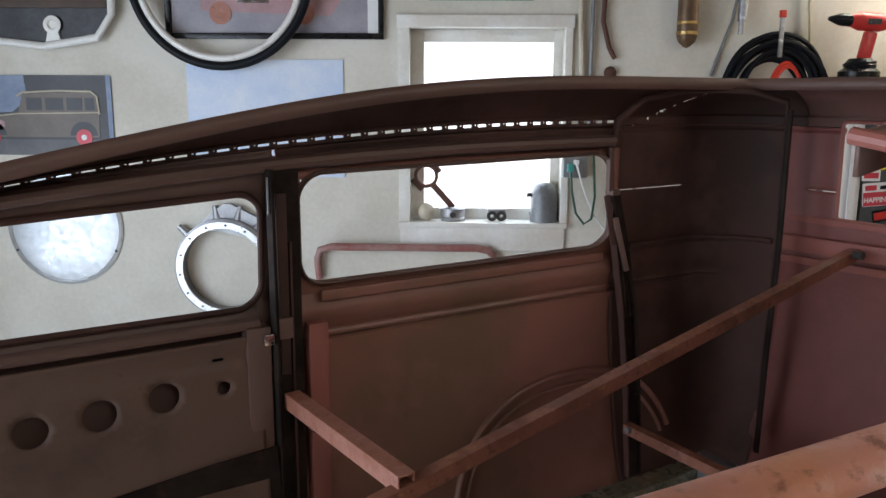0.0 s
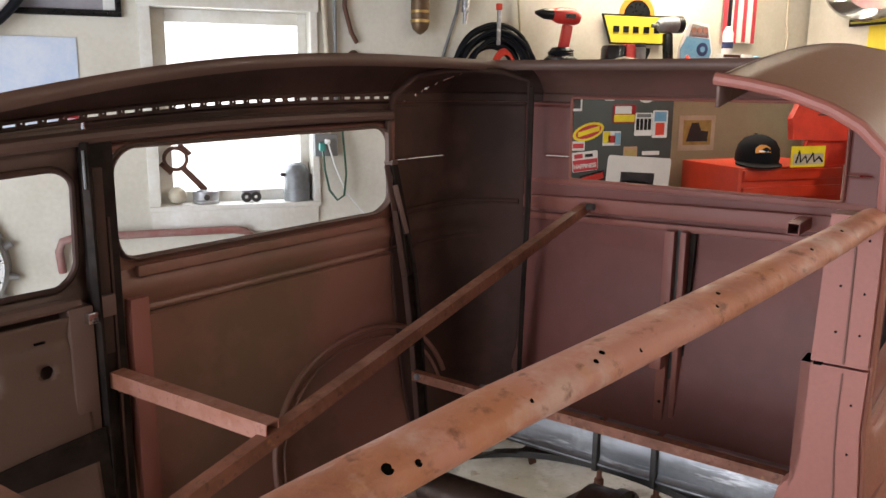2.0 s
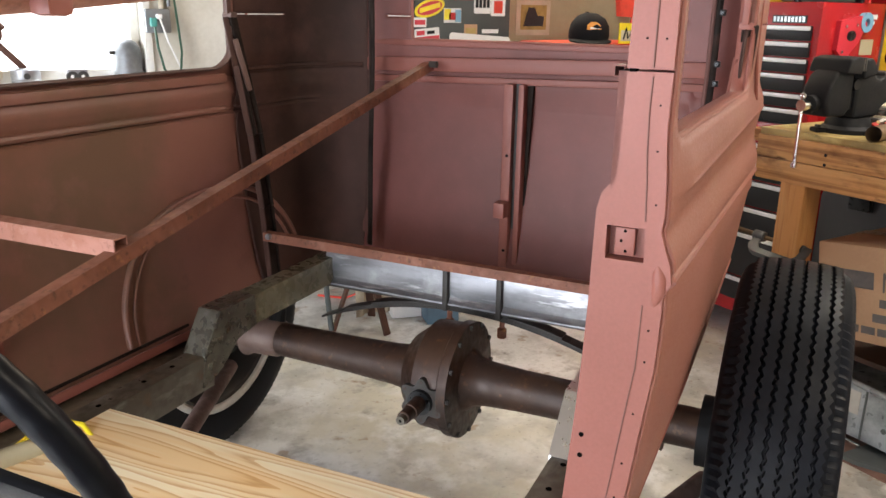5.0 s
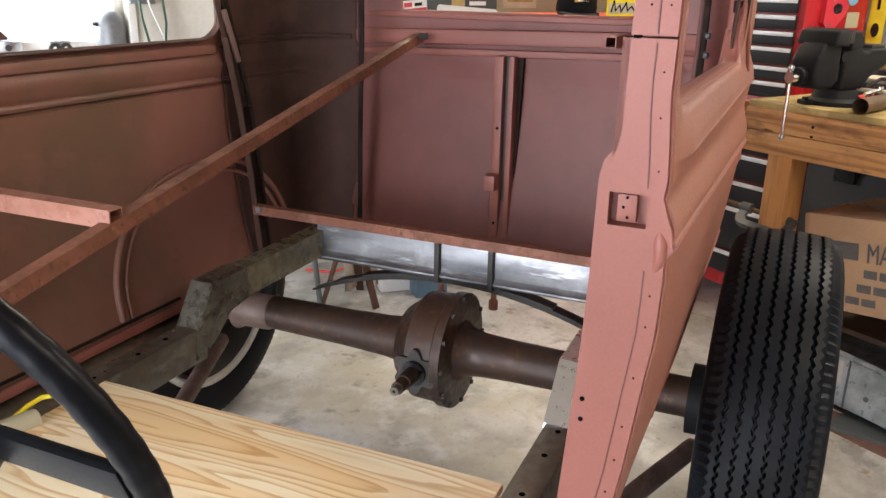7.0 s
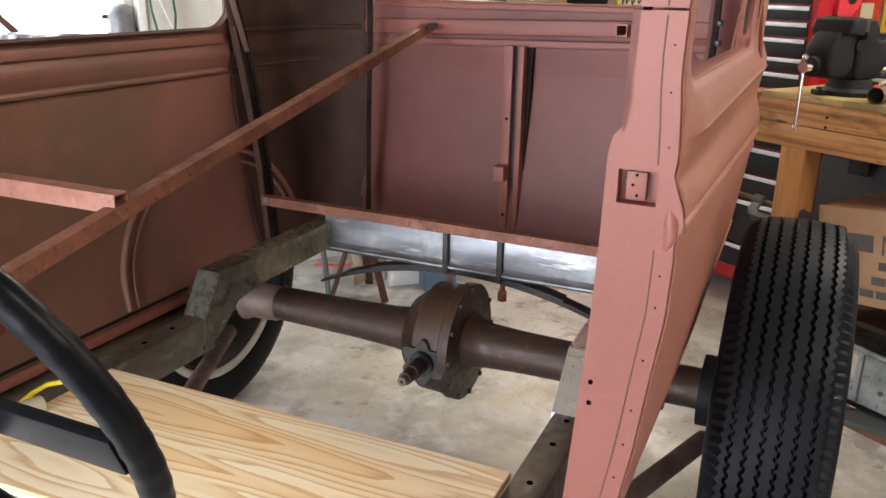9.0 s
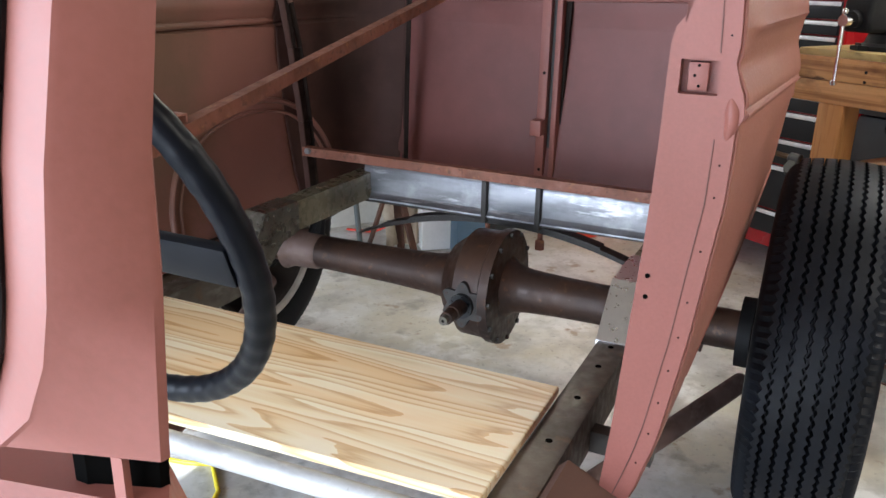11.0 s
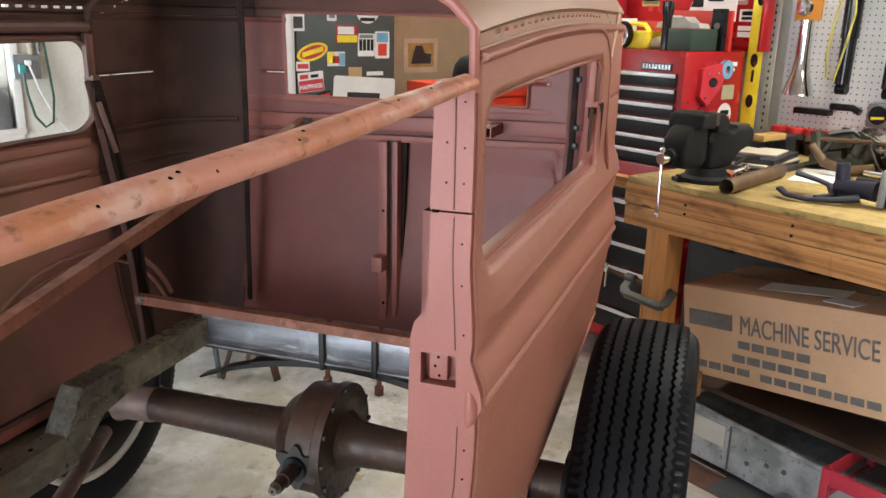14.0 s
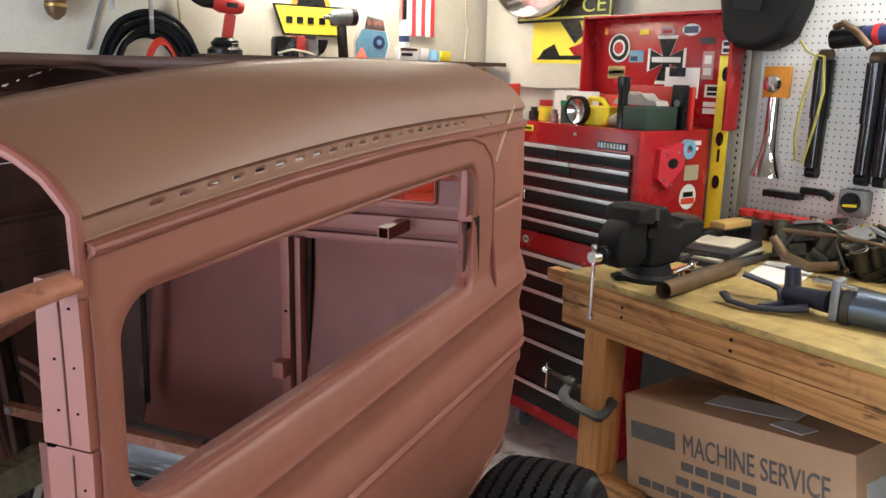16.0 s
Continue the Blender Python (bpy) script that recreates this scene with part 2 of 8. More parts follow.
M["concrete"] = layered("garage_concrete", (0.64, 0.635, 0.61), [((0.46, 0.42, 0.31), 1.6, 0.46, 0.58, 0.7), ((0.29, 0.28, 0.26), 3.4, 0.50, 0.62, 0.6), ((0.76, 0.76, 0.75), 4.2, 0.51, 0.62, 0.8), ((0.16, 0.14, 0.12), 5.0, 0.58, 0.67, 0.6), ((0.27, 0.17, 0.085), 7.5, 0.61, 0.67, 0.7), ((0.40, 0.39, 0.37), 30, 0.50, 0.68, 0.45)], 0.36, 0.0, 0.08, 0.5, 0.12, 0.002)
M["white"] = material("white_paint", (0.8, 0.8, 0.78), 0.45, 0, (0.68, 0.67, 0.62), 6, 0.05, 60)
M["red"] = material("red_enamel", (0.41, 0.014, 0.018), 0.25, 0, (0.33, 0.011, 0.015), 3, 0.0, 8)
M["orange_red"] = material("orange_red_cloth", (0.75, 0.06, 0.03), 0.6)
M["yellow"] = material("yellow_paint", (0.92, 0.80, 0.03), 0.4, 0, (0.80, 0.62, 0.03))
M["pull"] = material("bright_pull_strip", (0.80, 0.80, 0.81), 0.34, 0.55, (0.70, 0.70, 0.72), 30, 0.03, 90)
M["hole"] = material("open_hole", (0.004, 0.0035, 0.003), 1.0, 0, (0.003, 0.003, 0.003), 9, 0.0, 60, spec=0.0)
M["ground_steel"] = layered("ground_weld_steel", (0.19, 0.18, 0.145), [((0.075, 0.066, 0.05), 11, 0.46, 0.62, 0.85), ((0.34, 0.33, 0.30), 34, 0.60, 0.70, 0.7), ((0.12, 0.07, 0.035), 22, 0.60, 0.72, 0.6)], 0.32, 0.7, 0.9, 0.5, 0.15, 0.005)
M["galv"] = layered("dull_galvanised", (0.24, 0.27, 0.28), [((0.48, 0.51, 0.54), 5, 0.48, 0.60, 0.85), ((0.12, 0.135, 0.135), 3.5, 0.50, 0.64, 0.7), ((0.16, 0.12, 0.08), 14, 0.62, 0.72, 0.5)], 0.38, 0.35, 0.2)
M["sill_steel"] = layered("dirty_olive_steel", (0.17, 0.135, 0.095), [((0.06, 0.05, 0.035), 8, 0.46, 0.62, 0.8), ((0.22, 0.17, 0.12), 12, 0.56, 0.68, 0.7), ((0.20, 0.09, 0.055), 6, 0.56, 0.68, 0.6)], 0.55, 0.1, 0.3)
M["collar"] = layered("scraped_collar", (0.17, 0.115, 0.098), [((0.12, 0.07, 0.05), 12, 0.48, 0.62, 0.8), ((0.26, 0.20, 0.19), (12, 5, 12), 0.56, 0.68, 0.7)], 0.5, 0.2, 0.3)
M["rod_mauve"] = layered("scuffed_rod_primer", (0.15, 0.098, 0.085), [((0.07, 0.042, 0.033), 9, 0.46, 0.62, 0.8), ((0.24, 0.18, 0.165), (10, 30, 30), 0.56, 0.68, 0.6)], 0.5, 0.1, 0.3)
M["chrome"] = material("chrome", (0.85, 0.85, 0.86), 0.12, 1.0, (0.7, 0.7, 0.72), 10, 0.02, 50)
M["tube_grey"] = layered("chalky_grey_tube", (0.48, 0.48, 0.47), [((0.30, 0.29, 0.28), (20, 6, 20), 0.50, 0.66, 0.7), ((0.64, 0.64, 0.63), 24, 0.56, 0.68, 0.7), ((0.16, 0.12, 0.09), 60, 0.66, 0.74, 0.6)], 0.5, 0.15, 0.4)
M["rust_pale"] = layered("pale_rust", (0.37, 0.165, 0.12), [((0.26, 0.09, 0.045), 11, 0.48, 0.64, 0.7), ((0.12, 0.05, 0.028), 80, 0.58, 0.70, 0.6), ((0.50, 0.30, 0.24), 30, 0.58, 0.72, 0.5)], 0.55, 0.0, 0.4)
M["rail_paint"] = layered("olive_rail_paint", (0.185, 0.165, 0.105), [((0.075, 0.068, 0.046), 6, 0.46, 0.64, 0.75), ((0.24, 0.235, 0.185), (5, 40, 40), 0.55, 0.70, 0.6), ((0.04, 0.033, 0.024), 45, 0.60, 0.72, 0.6)], 0.28, 0.25, 0.15)
M["worn_white"] = layered("worn_white_paint", (0.72, 0.70, 0.66), [((0.36, 0.31, 0.26), 14, 0.54, 0.68, 0.7), ((0.20, 0.17, 0.14), 60, 0.64, 0.74, 0.6)], 0.45, 0.1, 0.2)
M["trim"] = material("white_trim_paint", (0.78, 0.77, 0.73), 0.5, 0, (0.66, 0.63, 0.56), 7, 0.08, 60)
M["driveway"] = material("driveway_concrete", (0.55, 0.53, 0.48), 0.7, 0, (0.45, 0.43, 0.38), 1.5, 0.05, 30)
# dark brown for surfaces out of view, chosen to lower the bounce light
M["dark_closing"] = material("unseen_dark_brown", (0.20, 0.15, 0.10), 0.8, 0, (0.13, 0.095, 0.06), 2, 0.1, 40)
M["tan"] = material("tan_panel", (0.42, 0.385, 0.26), 0.7, 0, (0.37, 0.33, 0.22), 4, 0.05, 60)


def glow(name, color, strength):
    m = bpy.data.materials.new(name)
    m.use_nodes = True
    m.node_tree.nodes["Principled BSDF"].inputs["Emission Color"].default_value = (*color, 1)
    m.node_tree.nodes["Principled BSDF"].inputs["Emission Strength"].default_value = strength
    return m


def glass(name, color=(1, 1, 1), rough=0.02):
    m = bpy.data.materials.new(name)
    m.use_nodes = True
    b = m.node_tree.nodes["Principled BSDF"]
    b.inputs["Base Color"].default_value = (*color, 1)
    b.inputs["Transmission Weight"].default_value, b.inputs["Roughness"].default_value = 1, rough
    return m


def plywood(name):
    """Rotary-cut pine ply: rings that run out in long flames along y, each with a sharp dark edge."""
    m = bpy.data.materials.new(name)
    m.use_nodes = True
    n, link = m.node_tree.nodes, m.node_tree.links.new
    b = n["Principled BSDF"]

    def math_node(op, a, c=None, v=None):
        k = n.new("ShaderNodeMath")
        k.operation = op
        link(a, k.inputs[0])
        if c is not None:
            link(c, k.inputs[1])
        elif v is not None:
            k.inputs[1].default_value = v
        return k.outputs[0]

    def noise(scales, detail, rough=0.5):
        mp, t = n.new("ShaderNodeMapping"), n.new("ShaderNodeTexNoise")
        mp.inputs["Scale"].default_value = scales
        link(co.outputs["Object"], mp.inputs[0])
        link(mp.outputs[0], t.inputs["Vector"])
        t.inputs["Scale"].default_value, t.inputs["Detail"].default_value, t.inputs["Roughness"].default_value = 1.0, detail, rough
        return t.outputs[0]

    co = n.new("ShaderNodeTexCoord")
    flame = noise((8.5, 0.75, 8.5), 2.5, 0.45)
    ragged = noise((55, 6, 55), 3)
    ring = math_node("FRACT", math_node("ADD", math_node("MULTIPLY", flame, v=19.0), math_node("MULTIPLY", ragged, v=0.30)))
    fine = noise((190, 5, 190), 2)
    grain = math_node("ADD", ring, math_node("MULTIPLY", math_node("SUBTRACT", fine, v=0.5), v=0.42))
    ramp = n.new("ShaderNodeValToRGB")
    e = ramp.color_ramp.elements
    e[0].position, e[0].color = 0.0, (0.92, 0.82, 0.62, 1)
    e[1].position, e[1].color = 1.0, (0.78, 0.58, 0.32, 1)
    for at, c in ((0.40, (0.91, 0.80, 0.58)), (0.66, (0.85, 0.70, 0.45)), (0.87, (0.68, 0.47, 0.25)), (0.95, (0.74, 0.54, 0.31))):
        e.new(at).color = (*c, 1)
    link(grain, ramp.inputs[0])
    tone = noise((17.0, 1.5, 17.0), 3)
    tint = n.new("ShaderNodeMix")
    tint.data_type, tint.blend_type = "RGBA", "MULTIPLY"
    tr = n.new("ShaderNodeValToRGB")
    tr.color_ramp.elements[0].position, tr.color_ramp.elements[0].color = 0.36, (0.93, 0.76, 0.56, 1)
    tr.color_ramp.elements[1].position, tr.color_ramp.elements[1].color = 0.56, (1, 1, 1, 1)
    link(tone, tr.inputs[0])
    tint.inputs[0].default_value = 1.0
    link(ramp.outputs[0], tint.inputs[6])
    link(tr.outputs[0], tint.inputs[7])
    link(tint.outputs[2], b.inputs["Base Color"])
    b.inputs["Roughness"].default_value = 0.45
    bp = n.new("ShaderNodeBump")
    bp.inputs["Strength"].default_value, bp.inputs["Distance"].default_value = 0.12, 0.001
    link(grain, bp.inputs["Height"])
    link(bp.outputs[0], b.inputs["Normal"])
    return m


M["daylight"] = glow("daylight", (1.0, 1.0, 1.0), 3.0)
M["glass"] = glass("glass")
M["plywood"] = plywood("plywood_pine")
M["pine_block"] = timber("pine_block", (0.60, 0.40, 0.14), (0.5, 0.31, 0.1), (0.52, 0.32, 0.1), 0)


for key, name, color, rough, metal, color2 in (
    ("print_grey", "grey_print", (0.35, 0.33, 0.36), 0.4, 0, (0.24, 0.23, 0.27)), ("print_dark", "dark_print", (0.035, 0.035, 0.042), 0.45, 0, (0.015, 0.015, 0.02)),
    ("paper", "white_paper", (0.80, 0.80, 0.79), 0.6, 0, (0.72, 0.72, 0.71)), ("mauve", "mauve_print", (0.45, 0.28, 0.29), 0.45, 0, (0.32, 0.19, 0.2)),
    ("poster_sky", "sky_print", (0.50, 0.60, 0.78), 0.5, 0, (0.66, 0.71, 0.80)), ("navy", "navy_plastic", (0.03, 0.05, 0.16), 0.45, 0, (0.02, 0.03, 0.09)),
    ("grille", "grille_black", (0.02, 0.02, 0.024), 0.5, 0.2, (0.05, 0.05, 0.055)), ("brushed", "brushed_aluminium", (0.72, 0.73, 0.74), 0.3, 1, (0.6, 0.61, 0.63)),
    ("alloy", "cast_alloy", (0.42, 0.42, 0.43), 0.45, 0.8, (0.27, 0.27, 0.28)), ("dull_red", "dull_red_paint", (0.24, 0.075, 0.065), 0.5, 0, (0.32, 0.2, 0.18)),
    ("rust_dark", "dark_rust", (0.12, 0.05, 0.03), 0.7, 0.2, (0.06, 0.028, 0.02)), ("aged_white", "aged_white", (0.62, 0.57, 0.46), 0.6, 0, (0.46, 0.40, 0.30)),
    ("lead", "grey_metal", (0.26, 0.27, 0.28), 0.5, 0.5, (0.16, 0.165, 0.17)), ("teal", "teal_plastic", (0.06, 0.30, 0.26), 0.4, 0, None),
    ("dark_green", "dark_green", (0.025, 0.085, 0.05), 0.4, 0, None), ("bronze", "brown_steel", (0.19, 0.125, 0.07), 0.5, 0.6, (0.10, 0.06, 0.035)),
    ("brass", "brass", (0.55, 0.38, 0.14), 0.35, 1, (0.35, 0.23, 0.09)), ("green", "green_paint", (0.02, 0.22, 0.08), 0.45, 0, None),
    ("wood_dark", "dark_timber", (0.075, 0.042, 0.026), 0.6, 0, (0.04, 0.022, 0.014)), ("tool_red", "tool_red", (0.55, 0.03, 0.025), 0.4, 0, None),
    ("gloss_black", "gloss_black", (0.012, 0.012, 0.014), 0.15, 0, None), ("orange", "orange_print", (0.80, 0.32, 0.03), 0.5, 0, None),
    ("sign_yellow", "sign_yellow", (0.80, 0.68, 0.06), 0.45, 0, (0.74, 0.60, 0.04)), ("engine_blue", "light_blue_print", (0.10, 0.30, 0.52), 0.45, 0, (0.22, 0.42, 0.55)),
    ("flag_red", "flag_red", (0.60, 0.05, 0.07), 0.7, 0, None), ("locker", "locker_grey", (0.055, 0.065, 0.065), 0.45, 0.1, (0.04, 0.048, 0.048)),
    ("dusk_blue", "dusk_blue_print", (0.10, 0.14, 0.24), 0.45, 0, (0.20, 0.25, 0.36)), ("dusk_grey", "dusk_grey_print", (0.10, 0.10, 0.11), 0.45, 0, (0.05, 0.05, 0.055)), ("tan_cloth", "beige_cloth", (0.50, 0.43, 0.33), 0.85, 0, (0.32, 0.25, 0.18)), ("bin_blue", "slate_blue_plastic", (0.10, 0.17, 0.24), 0.45, 0, None), ("sepia_brown", "brown_print", (0.16, 0.125, 0.095), 0.45, 0, (0.09, 0.07, 0.055)), ("sepia", "sepia_print", (0.52, 0.40, 0.13), 0.5, 0, (0.2, 0.13, 0.03)), ("cab_red", "orange_red_enamel", (0.60, 0.05, 0.02), 0.35, 0, None),
    ("cloth_black", "black_cloth", (0.012, 0.012, 0.014), 0.85, 0, None), ("drawer_black", "drawer_black", (0.016, 0.016, 0.018), 0.32, 0, None),
    ("magnet_red", "magnet_red", (0.62, 0.03, 0.05), 0.4, 0, None), ("olive", "olive", (0.16, 0.15, 0.06), 0.5, 0, None), ("olive_yellow", "olive_yellow", (0.45, 0.40, 0.09), 0.5, 0, None),
    ("lime", "lime_print", (0.55, 0.60, 0.10), 0.5, 0, None), ("case_green", "case_green", (0.03, 0.06, 0.045), 0.45, 0.2, None), ("bag", "milky_plastic", (0.50, 0.48, 0.44), 0.2, 0, None),
    ("strip_metal", "strip_metal", (0.62, 0.60, 0.55), 0.5, 0.3, None), ("peg_white", "pegboard_white", (0.84, 0.83, 0.81), 0.5, 0, (0.78, 0.77, 0.74)),
    ("iron_black", "black_iron", (0.008, 0.008, 0.009), 0.75, 0.0, (0.013, 0.012, 0.012)), ("zinc", "greasy_zinc", (0.10, 0.098, 0.07), 0.42, 0.5, (0.022, 0.02, 0.015)),
    ("tool_blue", "blue_grey_metal", (0.12, 0.15, 0.19), 0.35, 0.7, None), ("dark_blue", "dark_blue_iron", (0.028, 0.029, 0.048), 0.5, 0.4, None),
    ("card_tape", "packing_tape", (0.40, 0.26, 0.14), 0.3, 0, None), ("ink", "printed_ink", (0.10, 0.095, 0.10), 0.8, 0, (0.16, 0.14, 0.13)),
    ("slate", "slate_grey", (0.11, 0.125, 0.125), 0.6, 0.2, None),
    ("mat_red", "red_brown_mat", (0.23, 0.125, 0.095), 0.8, 0, (0.13, 0.065, 0.05)), ("crate_red", "crate_red", (0.48, 0.03, 0.06), 0.45, 0, None), ("bin_grey", "dark_grey_plastic", (0.02, 0.021, 0.023), 0.5, 0, None), ("clamp_grey", "clamp_grey", (0.09, 0.095, 0.10), 0.45, 0.5, None)):
    M[key] = material(name, color, rough, metal, color2 or tuple(c * 0.8 for c in color), 9, 0.06, 70, 0.7)
for key, name, color, rough, spec in (("iron_black", "black_iron", (0.009, 0.009, 0.010), 0.6, 0.2), ("black", "black_plastic", (0.006, 0.0065, 0.008), 0.30, 0.32), ("cloth_black", "black_cloth", (0.010, 0.010, 0.012), 0.9, 0.15),
                                       ("drawer_black", "drawer_black", (0.012, 0.012, 0.014), 0.34, 0.35), ("dark_steel", "dark_steel", (0.045, 0.04, 0.036), 0.5, 0.4)):
    M[key] = material(name, color, rough, 0, tuple(c * 0.7 for c in color), 9, 0.08, 80, 0.7, spec=spec)
M["wheel_black"] = material("steering_wheel_black", (0.005, 0.0055, 0.0075), 0.36, 0, (0.004, 0.0045, 0.006), 20, 0.02, 420, spec=0.12)
M["lamp_glow"] = glow("lamp_glow", (1.0, 0.86, 0.62), 14)
M["jar_glass"] = glass("jar_glass", (0.9, 0.95, 0.92), 0.05)


# ---- mesh helpers ----
def part(name, bm, mat, parent=None, label="", smooth=True, mods=()):
    """Links a bmesh as one mesh object under a thing or a part."""
    me = bpy.data.meshes.new(name)
    bm.to_mesh(me)
    bm.free()
    me.materials.append(M[mat] if isinstance(mat, str) else mat)
    if smooth:
        me.polygons.foreach_set("use_smooth", [True] * len(me.polygons))
        me.set_sharp_from_angle(angle=radians(35))
    ob = new(name, me)
    ob.parent = parent
    if label:
        ob["label"] = label
    for kind, values in mods:
        md = ob.modifiers.new(kind.lower(), kind)
        if kind == "SOLIDIFY":
            md.thickness, md.offset = values[:2]
            if len(values) > 2:
                me.materials.append(M[values[2]])
                md.material_offset = 1
        elif kind == "BEVEL":
            md.width, md.segments = values
            md.limit_method = "ANGLE"
    return ob


def thing(name, m, label, category, group="", kind=""):
    ob = new(name)
    ob.empty_display_size = 0.1
    ob.matrix_world = m
    return tagged(ob, label, category, group, kind)


def box(x0, x1, y0, y1, z0, z1, bm=None, bevel=0.0):
    out = bm or bmesh.new()
    b = bmesh.new()
    bmesh.ops.create_cube(b, size=1, matrix=Matrix.LocRotScale(((x0 + x1) / 2, (y0 + y1) / 2, (z0 + z1) / 2), None, (abs(x1 - x0), abs(y1 - y0), abs(z1 - z0))))
    if bevel:
        bmesh.ops.bevel(b, geom=b.edges[:], offset=bevel, segments=2, affect="EDGES", profile=0.6)
    return merge(out, b)


def merge(out, b, m=None):
    if m is not None:
        bmesh.ops.transform(b, matrix=m, verts=b.verts)
    me = bpy.data.meshes.new("tmp")
    b.to_mesh(me)
    b.free()
    out.from_mesh(me)
    bpy.data.meshes.remove(me)
    return out


def bar(a, b, w, h=None, bm=None, bevel=0.002, twist=0.0):
    """A bar of section w x h from a to b."""
    h = h or w
    a, b = Vector(a), Vector(b)
    q = (b - a).to_track_quat("X", "Z").to_matrix().to_4x4()
    return merge(bm or bmesh.new(), box(0, (b - a).length, -w / 2, w / 2, -h / 2, h / 2, bevel=bevel), Matrix.Translation(a) @ q @ pose(0, 0, 0, twist))


def rod(points, r, bm=None, sides=12, closed=False, flat=1.0, caps=True):
    """A round tube along points; r may be a list."""
    bm = bm or bmesh.new()
    pts = [Vector(p) for p in points]
    n = len(pts)
    rad = r if isinstance(r, (list, tuple)) else [r] * n
    up, rings = None, []
    for i, p in enumerate(pts):
        a, c = (pts[(i - 1) % n], pts[(i + 1) % n]) if closed else (pts[max(i - 1, 0)], pts[min(i + 1, n - 1)])
        d = (c - a).normalized()
        if up is None:
            up = Vector((0, 0, 1)) if abs(d.z) < 0.9 else Vector((1, 0, 0))
        side = d.cross(up).normalized()
        up = side.cross(d).normalized()
        rings.append([bm.verts.new(p + (side * math.cos(k) + up * math.sin(k) * flat) * rad[i]) for k in (2 * math.pi * j / sides for j in range(sides))])
    for i in range(n if closed else n - 1):
        a, c = rings[i], rings[(i + 1) % n]
        for j in range(sides):
            bm.faces.new((a[j], a[(j + 1) % sides], c[(j + 1) % sides], c[j]))
    if caps and not closed:
        bm.faces.new(rings[0][::-1])
        bm.faces.new(rings[-1])
    return bm


def lathe(profile, sides=32, bm=None, m=None, closed=False):
    """Turns (radius, height) round z."""
    b = bmesh.new()
    rings = [[b.verts.new((r * math.cos(k), r * math.sin(k), z)) for k in (2 * math.pi * j / sides for j in range(sides))] for r, z in profile]
    for i in range(len(rings) if closed else len(rings) - 1):
        a, c = rings[i], rings[(i + 1) % len(rings)]
        for j in range(sides):
            b.faces.new((a[j], a[(j + 1) % sides], c[(j + 1) % sides], c[j]))
    if not closed:
        for ring, r in ((rings[0][::-1], profile[0][0]), (rings[-1], profile[-1][0])):
            if r > 1e-4:
                b.faces.new(ring)
    bmesh.ops.recalc_face_normals(b, faces=b.faces)
    return merge(bm or bmesh.new(), b, m)


def prism(outline, depth, bm=None, m=None):
    """A plate from a 2D outline in xy, thick in z."""
    b = bmesh.new()
    f = b.faces.new([b.verts.new((x, y, 0)) for x, y in outline])
    r = bmesh.ops.extrude_face_region(b, geom=[f])
    bmesh.ops.translate(b, vec=(0, 0, depth), verts=[v for v in r["geom"] if isinstance(v, bmesh.types.BMVert)])
    bmesh.ops.recalc_face_normals(b, faces=b.faces)
    return merge(bm or bmesh.new(), b, m)


def circle(r, n=24, cx=0.0, cy=0.0, a0=0.0, a1=360.0):
    return [(cx + r * math.cos(radians(a0 + (a1 - a0) * i / n)), cy + r * math.sin(radians(a0 + (a1 - a0) * i / n))) for i in range(n + (a1 - a0 < 360))]


def rrect(x0, x1, y0, y1, r, n=6):
    out = []
    for cx, cy, a in ((x1 - r, y1 - r, 0), (x0 + r, y1 - r, 90), (x0 + r, y0 + r, 180), (x1 - r, y0 + r, 270)):
        out += [(cx + r * math.cos(radians(a + 90 * i / n)), cy + r * math.sin(radians(a + 90 * i / n))) for i in range(n + 1)]
    return out


# ---- the garage ----
WX, WY, SY, CEIL = 3.10, 3.38, -3.2, 2.75
ground = part("floor", box(EX - 0.2, WX + 0.14, SY - 0.14, WY + 0.14, -0.1, 0.0), "concrete", smooth=False)
tagged(ground, "mottled grey-tan concrete garage floor with stains", "floor", kind="structure")
part("crack", rod([(-0.31, 2.10, 0), (-0.277, 1.987, 0), (-0.272, 1.955, 0), (-0.260, 1.935, 0), (-0.263, 1.883, 0), (-0.248, 1.845, 0), (-0.247, 1.793, 0), (-0.22, 1.70, 0)], [0.001, 0.002, 0.0025, 0.0018, 0.0028, 0.002, 0.002, 0.001], sides=6), "rust_dark", ground, "thin dark crack in the concrete")
tagged(part("driveway", box(-40, EX - 0.2, -30, 30, -0.13, -0.02), "driveway", smooth=False), "pale concrete driveway outside the doorway", "driveway", kind="structure")


def wall(name, bm, label, mat="wall"):
    return tagged(part(name, bm, mat, smooth=False), label, "wall", kind="structure")


GX0, GX1, GZ0, GZ1 = -0.232, 0.40, 1.06, 1.855
b = box(EX, GX0, WY, WY + 0.14, 0, CEIL)
box(GX1, WX + 0.14, WY, WY + 0.14, 0, CEIL, b)
box(GX0, GX1, WY, WY + 0.14, 0, GZ0, b)
box(GX0, GX1, WY, WY + 0.14, GZ1, CEIL, b)
wall("wall_north", b, "cream painted panel wall with a small window")
wall("wall_east", box(WX, WX + 0.14, SY, WY, 0, CEIL), "cream painted wall behind the workbench")
# south wall and ceiling are never seen; kept dark to deepen the car's interior
wall("wall_south", box(EX, WX, SY - 0.14, SY, 0, CEIL), "plain garage wall out of view, dark brown to cut bounced light", "dark_closing")
b = box(EX - 0.14, EX, SY, DOOR_Y0, 0, CEIL)
box(EX - 0.14, EX, DOOR_Y1, WY + 0.14, 0, CEIL, b)
box(EX - 0.14, EX, DOOR_Y0, DOOR_Y1, 2.25, CEIL, b)
